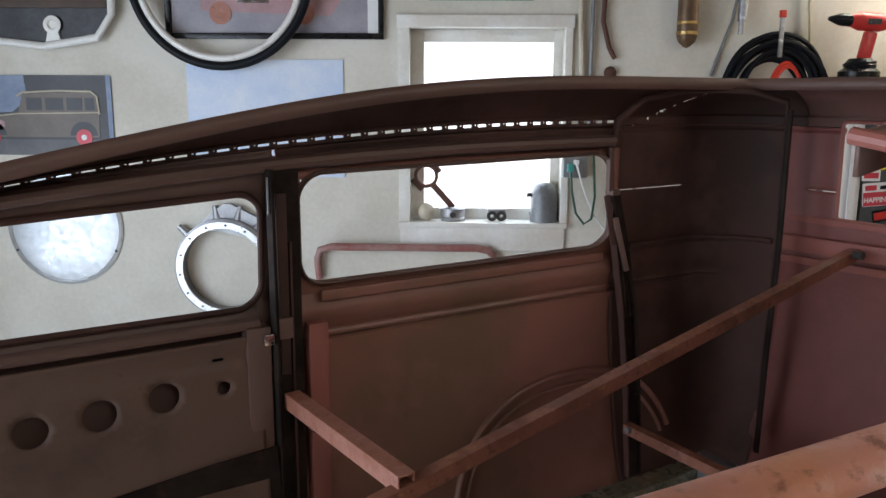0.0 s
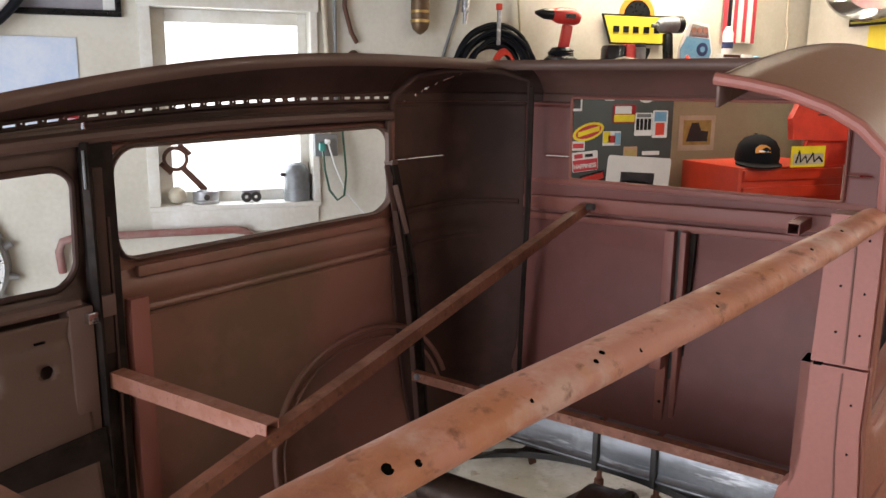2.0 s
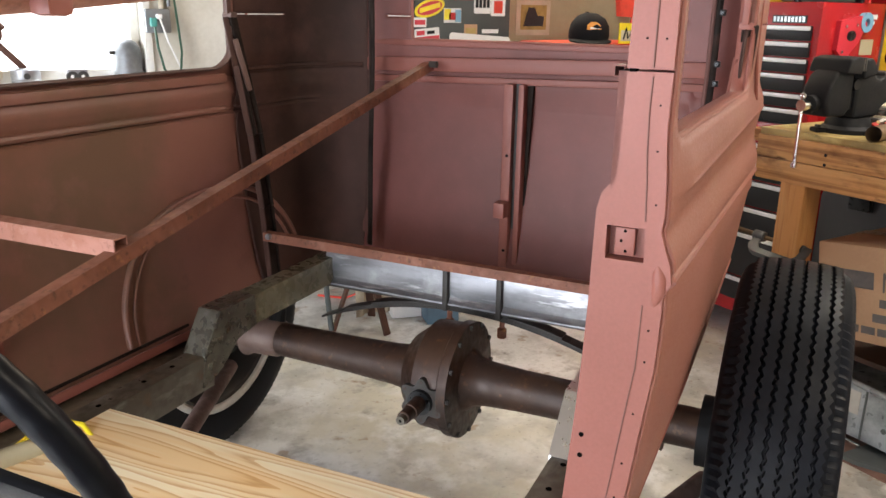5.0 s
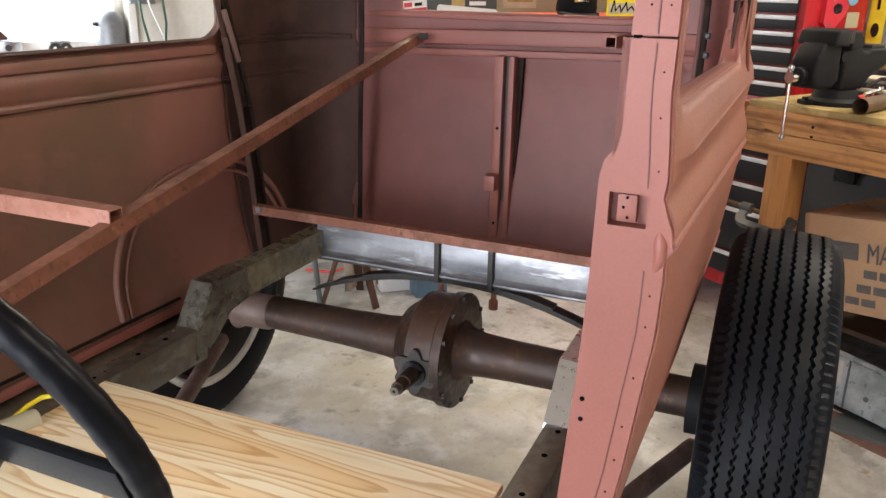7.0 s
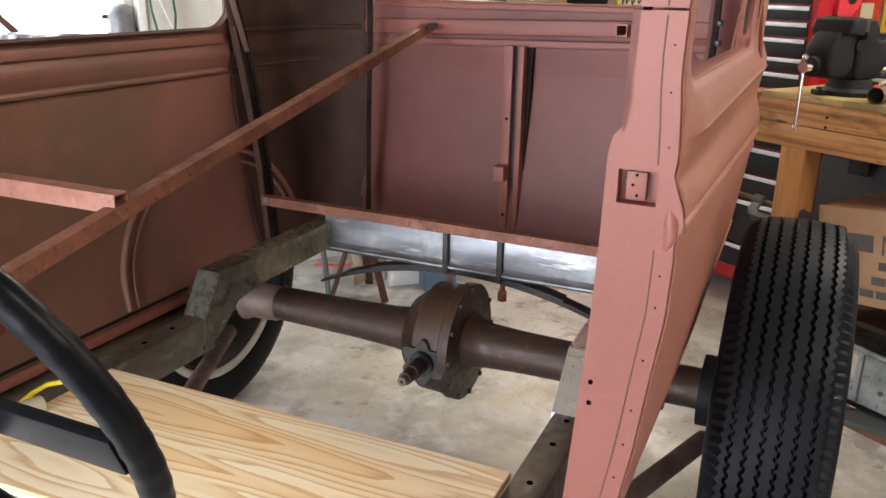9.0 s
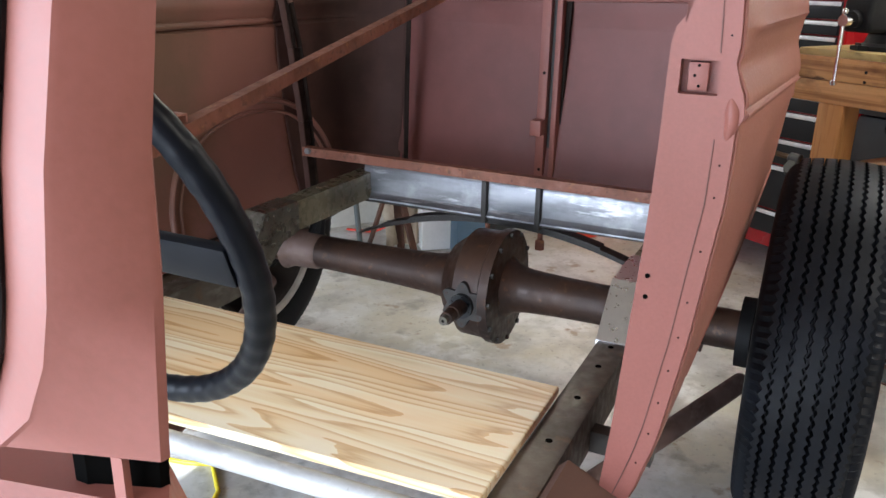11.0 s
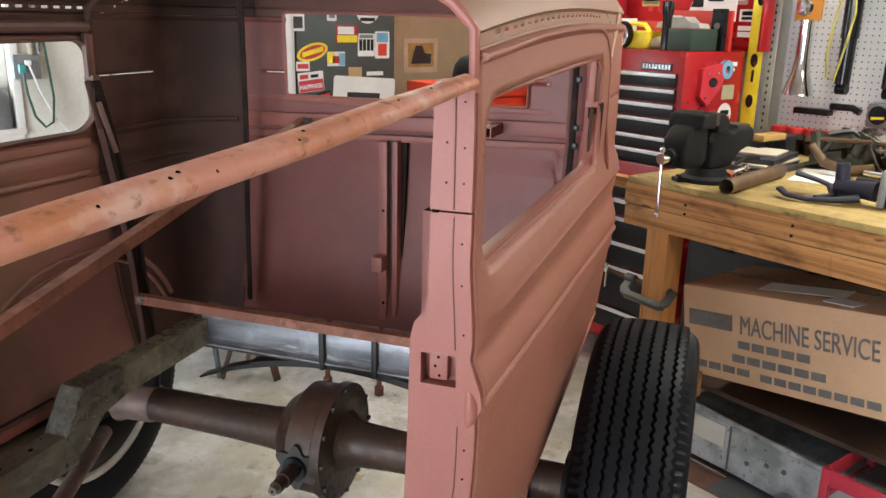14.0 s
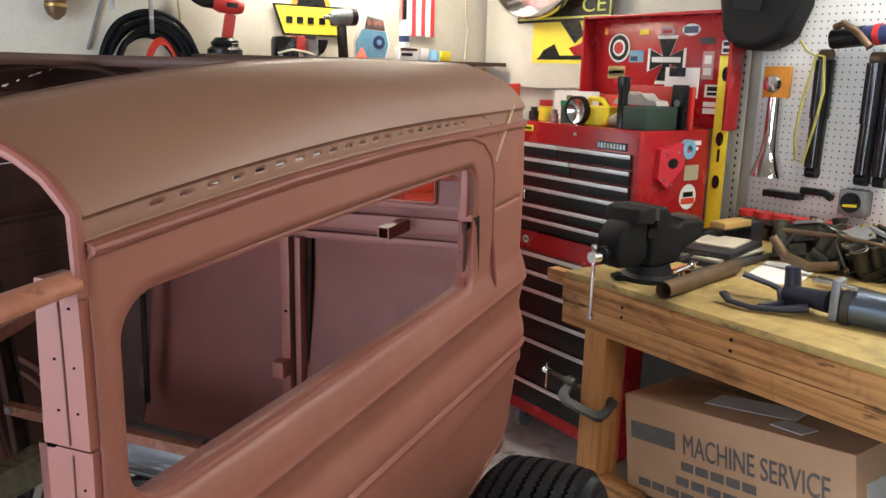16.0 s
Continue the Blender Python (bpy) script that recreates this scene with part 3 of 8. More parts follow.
wall("wall_west", b, "cream wall with the open garage doorway")
tagged(part("ceiling", box(EX, WX, SY, WY, CEIL, CEIL + 0.1), "dark_closing", smooth=False), "plain garage ceiling out of view, dark brown to cut bounced light", "ceiling", kind="structure")

# window: casing, sill, sash and glass
win = thing("window_1", pose(0, 0, 0), "small white-framed window with bright daylight behind", "window", kind="structure")
part("casing", box(GX0 - 0.045, GX0, WY - 0.018, WY - 0.001, GZ0 - 0.01, GZ1 + 0.045, bevel=0.003), "trim", win)
part("casing", box(GX1, GX1 + 0.03, WY - 0.018, WY - 0.001, GZ0 - 0.01, GZ1 + 0.045, bevel=0.003), "trim", win)
part("casing", box(GX0 - 0.05, GX1 + 0.035, WY - 0.024, WY - 0.001, GZ1 + 0.001, GZ1 + 0.05, bevel=0.003), "trim", win)
part("window_sill", box(GX0 - 0.045, GX1 + 0.03, WY - 0.03, WY + 0.10, GZ0 - 0.022, GZ0, bevel=0.003), "trim", win)
part("apron", box(GX0 - 0.04, GX1 + 0.02, WY - 0.016, WY - 0.001, GZ0 - 0.12, GZ0 - 0.023, bevel=0.003), "trim", win)
b = box(GX0, GX0 + 0.055, WY + 0.08, WY + 0.11, GZ0, GZ1, bevel=0.002)
box(GX1 - 0.035, GX1, WY + 0.08, WY + 0.11, GZ0, GZ1, b, 0.002)
box(GX0 + 0.055, GX1 - 0.035, WY + 0.082, WY + 0.108, GZ0, GZ0 + 0.045, b, 0.002)
box(GX0 + 0.055, GX1 - 0.035, WY + 0.082, WY + 0.108, GZ1 - 0.05, GZ1, b, 0.002)
part("window_frame", b, "trim", win)
g = part("pane", box(GX0 + 0.05, GX1 - 0.03, WY + 0.093, WY + 0.097, GZ0 + 0.04, GZ1 - 0.045), "glass", win, smooth=False)
g.visible_shadow = False
tagged(part("backdrop", box(-6, 6, 6.0, 6.05, -1, 6), "daylight", smooth=False), "blown-out bright daylight beyond the window", "backdrop", kind="structure")

# ---- the car ----
CAR = pose(0.335, 0.47, 0, 0, 0, 34.0) @ pose(0, 0.6675, 0)
HW, REAR, RC = 0.72, 1.50, 0.20
SIDE, ARC, BACK = REAR - RC, RC * math.pi / 2, 2 * (HW - RC)
TOTAL = 2 * SIDE + 2 * ARC + BACK
back0 = SIDE + ARC


def plan(s):
    """Point and inward normal of the body's plan at belt height; s runs from the near B-pillar round the back to the far one and on forwards."""
    if s <= SIDE:
        return Vector((s, -HW)), Vector((0, 1))
    s -= SIDE
    if s <= ARC:
        a = s / RC
        return Vector((SIDE + RC * math.sin(a), -HW + RC - RC * math.cos(a))), Vector((-math.sin(a), math.cos(a)))
    s -= ARC
    if s <= BACK:
        return Vector((REAR + 0.015 * math.sin(math.pi * s / BACK), -HW + RC + s)), Vector((-1, 0))
    s -= BACK
    if s <= ARC:
        a = s / RC
        return Vector((SIDE + RC * math.cos(a), HW - RC + RC * math.sin(a))), Vector((-math.cos(a), -math.sin(a)))
    s -= ARC
    return Vector((SIDE - s, HW)), Vector((0, -1))


# inset and height of the body's section, from the sill to the edge of the roof opening
SECTION = [(0.115, 0.46), (0.095, 0.495), (0.075, 0.523), (0.048, 0.62), (0.024, 0.77), (0.010, 0.895), (0.002, 0.96), (0.0, 1.03), (0.001, 1.060), (-0.006, 1.065), (-0.008, 1.070), (-0.003, 1.076), (-0.006, 1.082), (-0.004, 1.094), (0.002, 1.108), (0.008, 1.120),
           (0.009, 1.130), (0.004, 1.148), (0.001, 1.160), (-0.004, 1.165), (-0.0055, 1.170), (-0.003, 1.176), (-0.003, 1.184), (0.0, 1.198), (0.006, 1.214), (0.012, 1.230), (0.013, 1.245), (0.012, 1.30), (0.012, 1.40), (0.014, 1.48), (0.014, 1.498), (0.008, 1.505), (0.008, 1.511),
           (0.019, 1.517), (0.020, 1.537), (0.014, 1.543), (0.022, 1.556), (0.040, 1.58), (0.066, 1.60), (0.105, 1.62), (0.145, 1.632), (0.175, 1.638)]


def section(z, full=1.0):
    """Inset at height z; full fades the belt mouldings."""
    for (d0, z0), (d1, z1) in zip(SECTION, SECTION[1:]):
        if z <= z1:
            d = d0 + (d1 - d0) * max(0.0, z - z0) / (z1 - z0)
            if 1.03 < z < 1.245:
                base = 0.013 * (z - 1.03) / 0.215
                d = base + (d - base) * full
            return d
    return SECTION[-1][0]


def ease(x):
    x = min(1.0, max(0.0, x))
    return x * x * (3 - 2 * x)


def front_fade(s, z):
    """The upper belt roll dies out towards the pillar; the lower one runs up to it."""
    return 1 - ease((z - 1.125) / 0.03) * 0.94 * (1 - ease(s / 0.11))


def low_edge(s):
    """Height of the body's lower edge."""
    pts = ((-2, 0.48), (0, 0.48), (SIDE, 0.74), (back0, 0.47), (back0 + BACK, 0.47), (TOTAL - SIDE, 0.50), (TOTAL + 2, 0.50))
    for (a, x), (c, y) in zip(pts, pts[1:]):
        if s <= c:
            return x + (y - x) * (s - a) / (c - a)
    return 0.5


def shell(s, t, inner=0.0):
    (x, y), nrm = plan(s)
    if t < 0.95:
        e = low_edge(s)
        t = e + (t - 0.46) * (0.95 - e) / 0.49
    d = section(t, front_fade(s, t) * (1 - 0.92 * ease((s - SIDE - ARC * 0.8) / (ARC * 0.4)) * ease((TOTAL - SIDE - ARC * 0.2 - s) / (ARC * 0.4)))) + inner
    if s < SIDE + ARC:
        t -= min(0.068, max(0.02, 0.02 + 0.5 * (1.165 - t))) * x * ease((t - 0.92) / 0.12) * ease((1.34 - t) / 0.08)
    k = min(1.0, max(0.0, (t - 1.30) / 0.338)) ** 1.5 * (1 - 0.16 * ease((t - 1.53) / 0.1) * ease(-x / 0.8))
    return Vector((x + nrm.x * d, y + nrm.y * d, t - k * 0.0877 * max(0.0, 0.87 - x) ** 2.3))


def sdf(x, y, x0, x1, y0, y1, r):
    qx, qy = abs(x - (x0 + x1) / 2) - (x1 - x0) / 2 + r, abs(y - (y0 + y1) / 2) - (y1 - y0) / 2 + r
    return math.hypot(max(qx, 0), max(qy, 0)) + min(max(qx, qy), 0) - r


def steps(a, b, d):
    n = max(2, round((b - a) / d))
    return [a + (b - a) * i / n for i in range(n + 1)]


def skin(s0, s1, T, holes=(), ds=0.0124, inner=0.0, gaps=None):
    """A sheet of the body between two measures along it, with rounded openings (x0, x1, y0, y1, r) and narrow gaps."""
    S = steps(s0, s1, ds)
    bm = bmesh.new()
    val, pts, made = {}, {}, {}
    for i, s in enumerate(S):
        for j, t in enumerate(T):
            a, c = s, t
            v, h = min([(sdf(s, t, *h), h) for h in holes], default=(1, None))
            if abs(v) < 0.0085:
                e = 1e-4
                gx, gy = sdf(s + e, t, *h) - sdf(s - e, t, *h), sdf(s, t + e, *h) - sdf(s, t - e, *h)
                g = math.hypot(gx, gy) or 1
                a, c, v = s - v * gx / g, t - v * gy / g, 0.0
            val[i, j], pts[i, j] = v, (a, c)

    def vert(k):
        if k not in made:
            made[k] = bm.verts.new(shell(*pts[k], inner))
        return made[k]

    for i in range(len(S) - 1):
        for j in range(len(T) - 1):
            ks = ((i, j), (i + 1, j), (i + 1, j + 1), (i, j + 1))
            if min(val[k] for k in ks) < -1e-6 or all(val[k] == 0 for k in ks):
                continue
            if gaps and gaps(0.5 * (S[i] + S[i + 1]), 0.5 * (T[j] + T[j + 1])):
                continue
            bm.faces.new([vert(k) for k in ks])
    return bm


def rim(h, r, inner=0.0, n=8):
    """A rolled edge round an opening."""
    return rod([shell(a, c, inner) for a, c in rrect(*h, n)], r, sides=8, closed=True)


GUT, SLOT0, SLOT1, PITCH = 1.514, 1.5235, 1.5305, 0.0041


def slots(s, t):
    k = int(math.floor(s / PITCH + 0.01)) % 10
    return SLOT0 < t < SLOT1 and k in (0, 1, 2, 3, 4, 5, 7) and (k < 7 or t > 1.527)


def near_slots(s, t):
    k = int(math.floor(s / PITCH + 0.01))
    return s < N0 - 0.05 and 1.527 < t < SLOT1 and k % 10 in (0, 1, 2, 3, 4) and k > 18


def saw_cut(s, t):
    """The open cut where the top was lowered, in the rear corners and beside the rear window."""
    if not 1.3425 < t < 1.3455:
        return False
    return 1.10 < s < 1.30 or TOTAL - 1.27 < s < TOTAL - 1.0 or back0 + 0.03 < s < REAR_W[0] + 0.01 or REAR_W[1] - 0.01 < s < back0 + BACK - 0.06


body = thing("vintage_sedan", CAR, "bare red-oxide primed vintage sedan body shell on its chassis", "car")
NEAR_W = (0.027, 0.985, 1.226, 1.447, 0.05)
FAR_W = (TOTAL - 0.985, TOTAL - 0.10, 1.195, 1.445, 0.06)
REAR_W = (back0 + HW - RC - 0.43, back0 + HW - RC + 0.368, 1.272, 1.530, 0.012)
thick = [("SOLIDIFY", (0.004, 0))]
TB = sorted(steps(0.46, 1.015, 0.02) + [z for d, z in SECTION if 1.03 <= z <= 1.185] + [1.088, 1.101, 1.114, 1.125, 1.138, 1.151, 1.188, 1.196, 1.202, 1.208, 1.214, 1.222, 1.230, 1.237, 1.245] + steps(1.257, 1.333, 0.0125) + [1.3425, 1.3455] + steps(1.355, 1.497, 0.0125) + [1.505, 1.511, GUT])
TR = [GUT, 1.517, SLOT0, 1.527, SLOT1, 1.537, 1.543, 1.55, 1.556] + steps(1.565, 1.625, 0.01) + [1.632, 1.638]
Q0, Q1 = SIDE + ARC * 0.5, back0 + BACK + 0.012
CQ = TOTAL - 1.02


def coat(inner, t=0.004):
    """Sheet metal whose inner face has its own colour, mostly darker for the shade."""
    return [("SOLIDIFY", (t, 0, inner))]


part("quarter_panel", skin(0, Q0, TB, [NEAR_W], gaps=saw_cut), "primer_out", body, mods=coat("primer"))
SPLIT = min(t for t in TB if t > 1.4535)
part("quarter_panel", skin(CQ, TOTAL - 0.06, [t for t in TB if t <= SPLIT], [FAR_W], gaps=saw_cut), "primer", body, mods=coat("primer_far"))
part("header_panel", skin(CQ, TOTAL - 0.06, [t for t in TB if t >= SPLIT]), "primer", body, "sheet over the side window, coloured dark inside for shade", mods=coat("primer_dark"))
part("corner_panel", skin(Q1, CQ, TB, [], gaps=saw_cut), "primer", body, "rear corner panel, inner face coloured dark brown for shade", mods=coat("primer_dark"))
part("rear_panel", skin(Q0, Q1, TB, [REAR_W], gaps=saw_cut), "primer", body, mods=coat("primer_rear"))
N0 = 242 * PITCH
F0 = math.ceil((TOTAL - 1.0) / PITCH) * PITCH


def corner_cut(s, t):
    """Open dashes left along the rising seam of the far rear corner."""
    u = TOTAL - s
    return abs(t - 1.506 - 0.38 * (u - 1.04)) < 0.0026 and (1.045 < u < 1.07 or 1.11 < u < 1.117 or 1.15 < u < 1.175 or 1.195 < u < 1.203 or 1.23 < u < 1.262 or 1.28 < u < 1.287)


C0 = back0 + 0.99
part("roof_rail", skin(0, C0, TR, [REAR_W], gaps=near_slots, ds=PITCH), "primer_warm_dust", body, "primer roof edge with a row of slots, tan for dust and warm lamp light", mods=coat("primer_inside", 0.003))
# Dark rod laid along the roof seam to draw the shade in its crease.
part("gutter_crease", rod([shell(s, t, 0.0005) for s, t in [(0.0, 1.5425)] + [(a, 1.5425) for a in steps(0.1, 0.95, 0.05)] + [(1.02, 1.538), (1.07, 1.525), (1.11, 1.500), (1.135, 1.465), (1.145, 1.43)]], 0.0019, sides=8), "rust_dark", body, "dark rod for the shaded crease of the seam over the slots")
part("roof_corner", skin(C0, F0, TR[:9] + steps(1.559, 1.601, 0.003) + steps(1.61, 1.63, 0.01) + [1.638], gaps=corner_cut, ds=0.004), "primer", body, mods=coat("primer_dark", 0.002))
part("roof_rail", skin(F0, F0 + 484 * PITCH, TR, gaps=slots, ds=PITCH), "primer_brown", body, "brown primer roof rail with a row of slots, coloured dark inside for shade", mods=coat("primer_dark"))
part("wheel_arch_edge", rod([shell(s, 0.462, 0.0) for s in steps(0.35, SIDE + 0.1, 0.03)], 0.006, sides=8), "primer", body)


def flange(h, depth, n=8):
    """The turned-in edge of an opening."""
    bm = bmesh.new()
    loop = [(bm.verts.new(shell(a, c, 0.001)), bm.verts.new(shell(a, c, depth))) for a, c in rrect(*h, n)]
    for (a, b), (c, d) in zip(loop, loop[1:] + loop[:1]):
        bm.faces.new((a, c, d, b))
    bmesh.ops.subdivide_edges(bm, edges=[e for e in bm.edges if e.calc_length() > 0.15], cuts=24)
    return bm


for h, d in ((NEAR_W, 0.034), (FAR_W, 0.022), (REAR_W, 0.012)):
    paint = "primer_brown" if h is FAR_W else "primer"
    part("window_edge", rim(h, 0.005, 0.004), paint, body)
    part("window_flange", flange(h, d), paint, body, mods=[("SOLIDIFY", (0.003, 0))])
part("inner_header", rod([shell(TOTAL - u, 1.478, 0.022) for u in steps(-0.9, 0.97, 0.06)], 0.019, sides=10, flat=0.8), "primer_brown", body)
# turned-down flange round the roof opening, with its screw holes
ring = [shell(s, 1.638, 0.0) for s in steps(0, TOTAL + 0.95, 0.03)]
b = bmesh.new()
for p, q in zip(ring, ring[1:]):
    v = [b.verts.new(p + Vector(o)) for p, o in ((p, (0, 0, 0.002)), (q, (0, 0, 0.002)), (q, (0, 0, -0.028)), (p, (0, 0, -0.028)))]
    b.faces.new(v)
bmesh.ops.remove_doubles(b, verts=b.verts, dist=1e-5)
part("roof_flange", b, "primer_brown", body, mods=[("SOLIDIFY", (0.004, 0))])
part("roof_end_edge", rod([shell(0.0, t, 0.003) + Vector((-0.004, 0, 0)) for t in [1.46, 1.475, 1.49, 1.545, 1.556] + steps(1.562, 1.638, 0.004)], 0.0062, sides=10), "primer", body)
part("drip_moulding", rod([shell(s, t, -0.001) for s, t in [(0.0, 1.508), (0.3, 1.508), (0.6, 1.508), (0.85, 1.506), (0.95, 1.50), (1.02, 1.485), (1.07, 1.455), (1.09, 1.42), (1.095, 1.3), (1.095, 1.20)]], 0.0045, sides=8), "primer", body)
for z, e in ((1.170, 0.03), (1.070, 0.0)):
    part("belt_moulding", rod([shell(s, z, 0.0005) for s in steps(e, SIDE + ARC * 0.5, 0.02)], [0.0028 * (ease((s - e) / 0.10) if e else 1) + 0.0003 for s in steps(e, SIDE + ARC * 0.5, 0.02)], sides=8), "primer", body)
part("corner_seam", rod([shell(s, t, -0.001) for s, t in [(1.10, 1.44), (1.16, 1.50), (1.24, 1.55), (1.30, 1.60), (1.31, 1.635)]], 0.004, sides=8), "caulk", body, "pale bead of seam sealer")
part("drip_moulding", rod([shell(TOTAL - s, t, -0.0045) for s, t in [(-0.9, 1.508), (0.3, 1.508), (0.85, 1.506), (1.02, 1.485), (1.09, 1.42), (1.095, 1.20)]], 0.0045, sides=8), "primer", body)

# near door pillar: a plate of the pillar's own outline, cut at the old seam, with the latch pocket
PL = [(0.50, -0.597), (0.62, -0.608), (0.79, -0.619), (0.89, -0.626), (0.97, -0.630), (1.03, -0.632), (1.147, -0.634), (1.165, -0.637), (1.178, -0.645), (1.19, -0.656), (1.31, -0.657), (1.42, -0.660), (1.47, -0.662)]
PR = [(z, section(z, front_fade(0, z)) - HW + 0.0015) for z in steps(0.50, 1.50, 0.01)]


def along(table, z):
    for (a, x), (c, y) in zip(table, table[1:]):
        if z <= c:
            return x + (y - x) * max(0, z - a) / (c - a)
    return table[-1][1]


def pillar(z0, z1, x, pocket=None):
    Z = sorted(set(steps(z0, z1, 0.02) + ([pocket[2], pocket[3]] if pocket else [])))
    bm = bmesh.new()

    def quad(a0, a1, c0, c1, p, q):
        bm.faces.new([bm.verts.new(v) for v in ((x, a0, p), (x, a1, p), (x, c1, q), (x, c0, q))])

    for p, q in zip(Z, Z[1:]):
        l0, l1, r0, r1 = along(PL, p), along(PL, q), along(PR, p), along(PR, q)
        if pocket and pocket[2] <= p and q <= pocket[3]:
            quad(l0, pocket[1], l1, pocket[1], p, q)
            quad(pocket[0], r0, pocket[0], r1, p, q)
        elif pocket:
            quad(l0, pocket[1], l1, pocket[1], p, q)
            quad(pocket[1], pocket[0], pocket[1], pocket[0], p, q) if True else None
            quad(pocket[0], r0, pocket[0], r1, p, q)
        else:
            quad(l0, r0, l1, r1, p, q)
    bmesh.ops.remove_doubles(bm, verts=bm.verts, dist=1e-6)
    bm.normal_update()
    turned = [f for f in bm.faces if f.normal.x > 0]
    bmesh.ops.reverse_faces(bm, faces=turned)
    return bm


lower = pillar(1.05, 1.305, -0.008, (-0.693, -0.648, 1.091, 1.131))
merge(lower, pillar(0.50, 1.05, -0.008))
pil = part("door_pillar", lower, "primer", body, smooth=False, mods=[("SOLIDIFY", (0.03, -1))])
part("door_pillar", pillar(1.308, 1.452, -0.010), "primer", body, smooth=False, mods=[("SOLIDIFY", (0.03, -1))])
part("cut_slot", box(-0.0103, 0.004, -0.667, -0.6595, 1.3045, 1.3082), "hole", pil)
part("latch_recess", box(0.012, 0.02, -0.697, -0.645, 1.088, 1.134), "primer", pil)
part("striker", box(0.000, 0.012, -0.680, -0.656, 1.094, 1.128, bevel=0.003), "primer", pil, "primer-coated latch striker")
for z in (1.124, 1.112, 1.100):
    part("striker_hole", rod([(-0.0005, -0.668 + 0.004 * math.sin(z * 900), z), (0.004, -0.668 + 0.004 * math.sin(z * 900), z)], 0.0019, sides=8), "hole", pil)
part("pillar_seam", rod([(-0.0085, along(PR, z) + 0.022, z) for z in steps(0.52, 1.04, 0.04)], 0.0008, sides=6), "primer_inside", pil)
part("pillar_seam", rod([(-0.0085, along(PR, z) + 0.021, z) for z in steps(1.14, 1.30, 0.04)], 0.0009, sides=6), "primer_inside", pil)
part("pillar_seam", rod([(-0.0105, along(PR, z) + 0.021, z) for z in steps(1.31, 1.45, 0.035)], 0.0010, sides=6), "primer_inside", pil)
part("belt_cap", rod([(-0.004, -0.709, 1.090), (-0.005, -0.712, 1.075), (-0.005, -0.713, 1.058), (-0.004, -0.709, 1.04)], [0.004, 0.009, 0.009, 0.004], sides=10), "primer", pil)


def screw(y, z, r, parent, x=-0.0088):
    part("screw_hole", rod([(x, y, z), (x + 0.002, y, z)], r, sides=8), "hole", parent)


for z in (0.58, 0.63, 0.68, 0.73, 0.78, 0.83, 0.90, 0.97, 1.01):
    screw(along(PR, z) + 0.012, z, 0.0014, pil)
for z in (1.16, 1.22, 1.27, 1.34, 1.38, 1.43):
    screw(along(PR, z) + 0.010, z, 0.0012, pil, -0.0108 if z > 1.31 else -0.0088)
for z in (1.34, 1.385):
    screw(-0.676, z, 0.0013, pil, -0.0108)
for z in (0.857, 0.828):
    screw(-0.636, z, 0.0034, pil)
part("rocker_stub", prism([(-0.60, 0.46), (-0.66, 0.50), (-0.55, 0.55), (-0.50, 0.50)], 0.12, m=pose(-0.12, 0, 0) @ Matrix(((0, 0, 1, 0), (1, 0, 0, 0), (0, 1, 0, 0), (0, 0, 0, 1)))), "primer_brown", body)

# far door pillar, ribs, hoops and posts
# the shade beside the door gap is painted onto this pillar
part("door_pillar", box(0.035, 0.095, 0.672, 0.708, 0.50, 1.45, bevel=0.006), "primer_black", body, "door pillar coloured near black for shade")
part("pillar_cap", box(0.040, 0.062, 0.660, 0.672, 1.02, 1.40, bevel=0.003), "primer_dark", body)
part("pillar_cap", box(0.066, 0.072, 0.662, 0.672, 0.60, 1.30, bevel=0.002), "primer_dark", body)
part("pillar_hinge", box(0.034, 0.066, 0.652, 0.668, 1.10, 1.145, bevel=0.004), "primer_brown", body)
part("pillar_strip", box(0.105, 0.15, 0.664, 0.69, 0.55, 1.12, bevel=0.005), "primer", body)
part("pillar_lip", bar((0.028, 0.662, 1.45), (0.03, 0.655, 0.55), 0.008, 0.02), "primer_black", body)
# Short grey strip modelled for the highlight on the pillar lip.
part("lip_highlight", bar((0.022, 0.658, 1.435), (0.022, 0.657, 1.36), 0.004, 0.006), "lead", body)


def strip(points, w, h, name, mat="primer", parent=None):
    bm = bmesh.new()
    for p, q in zip(points, points[1:]):
        bar(p, q, w, h, bm, 0.003)
    return part(name, bm, mat, parent or body)


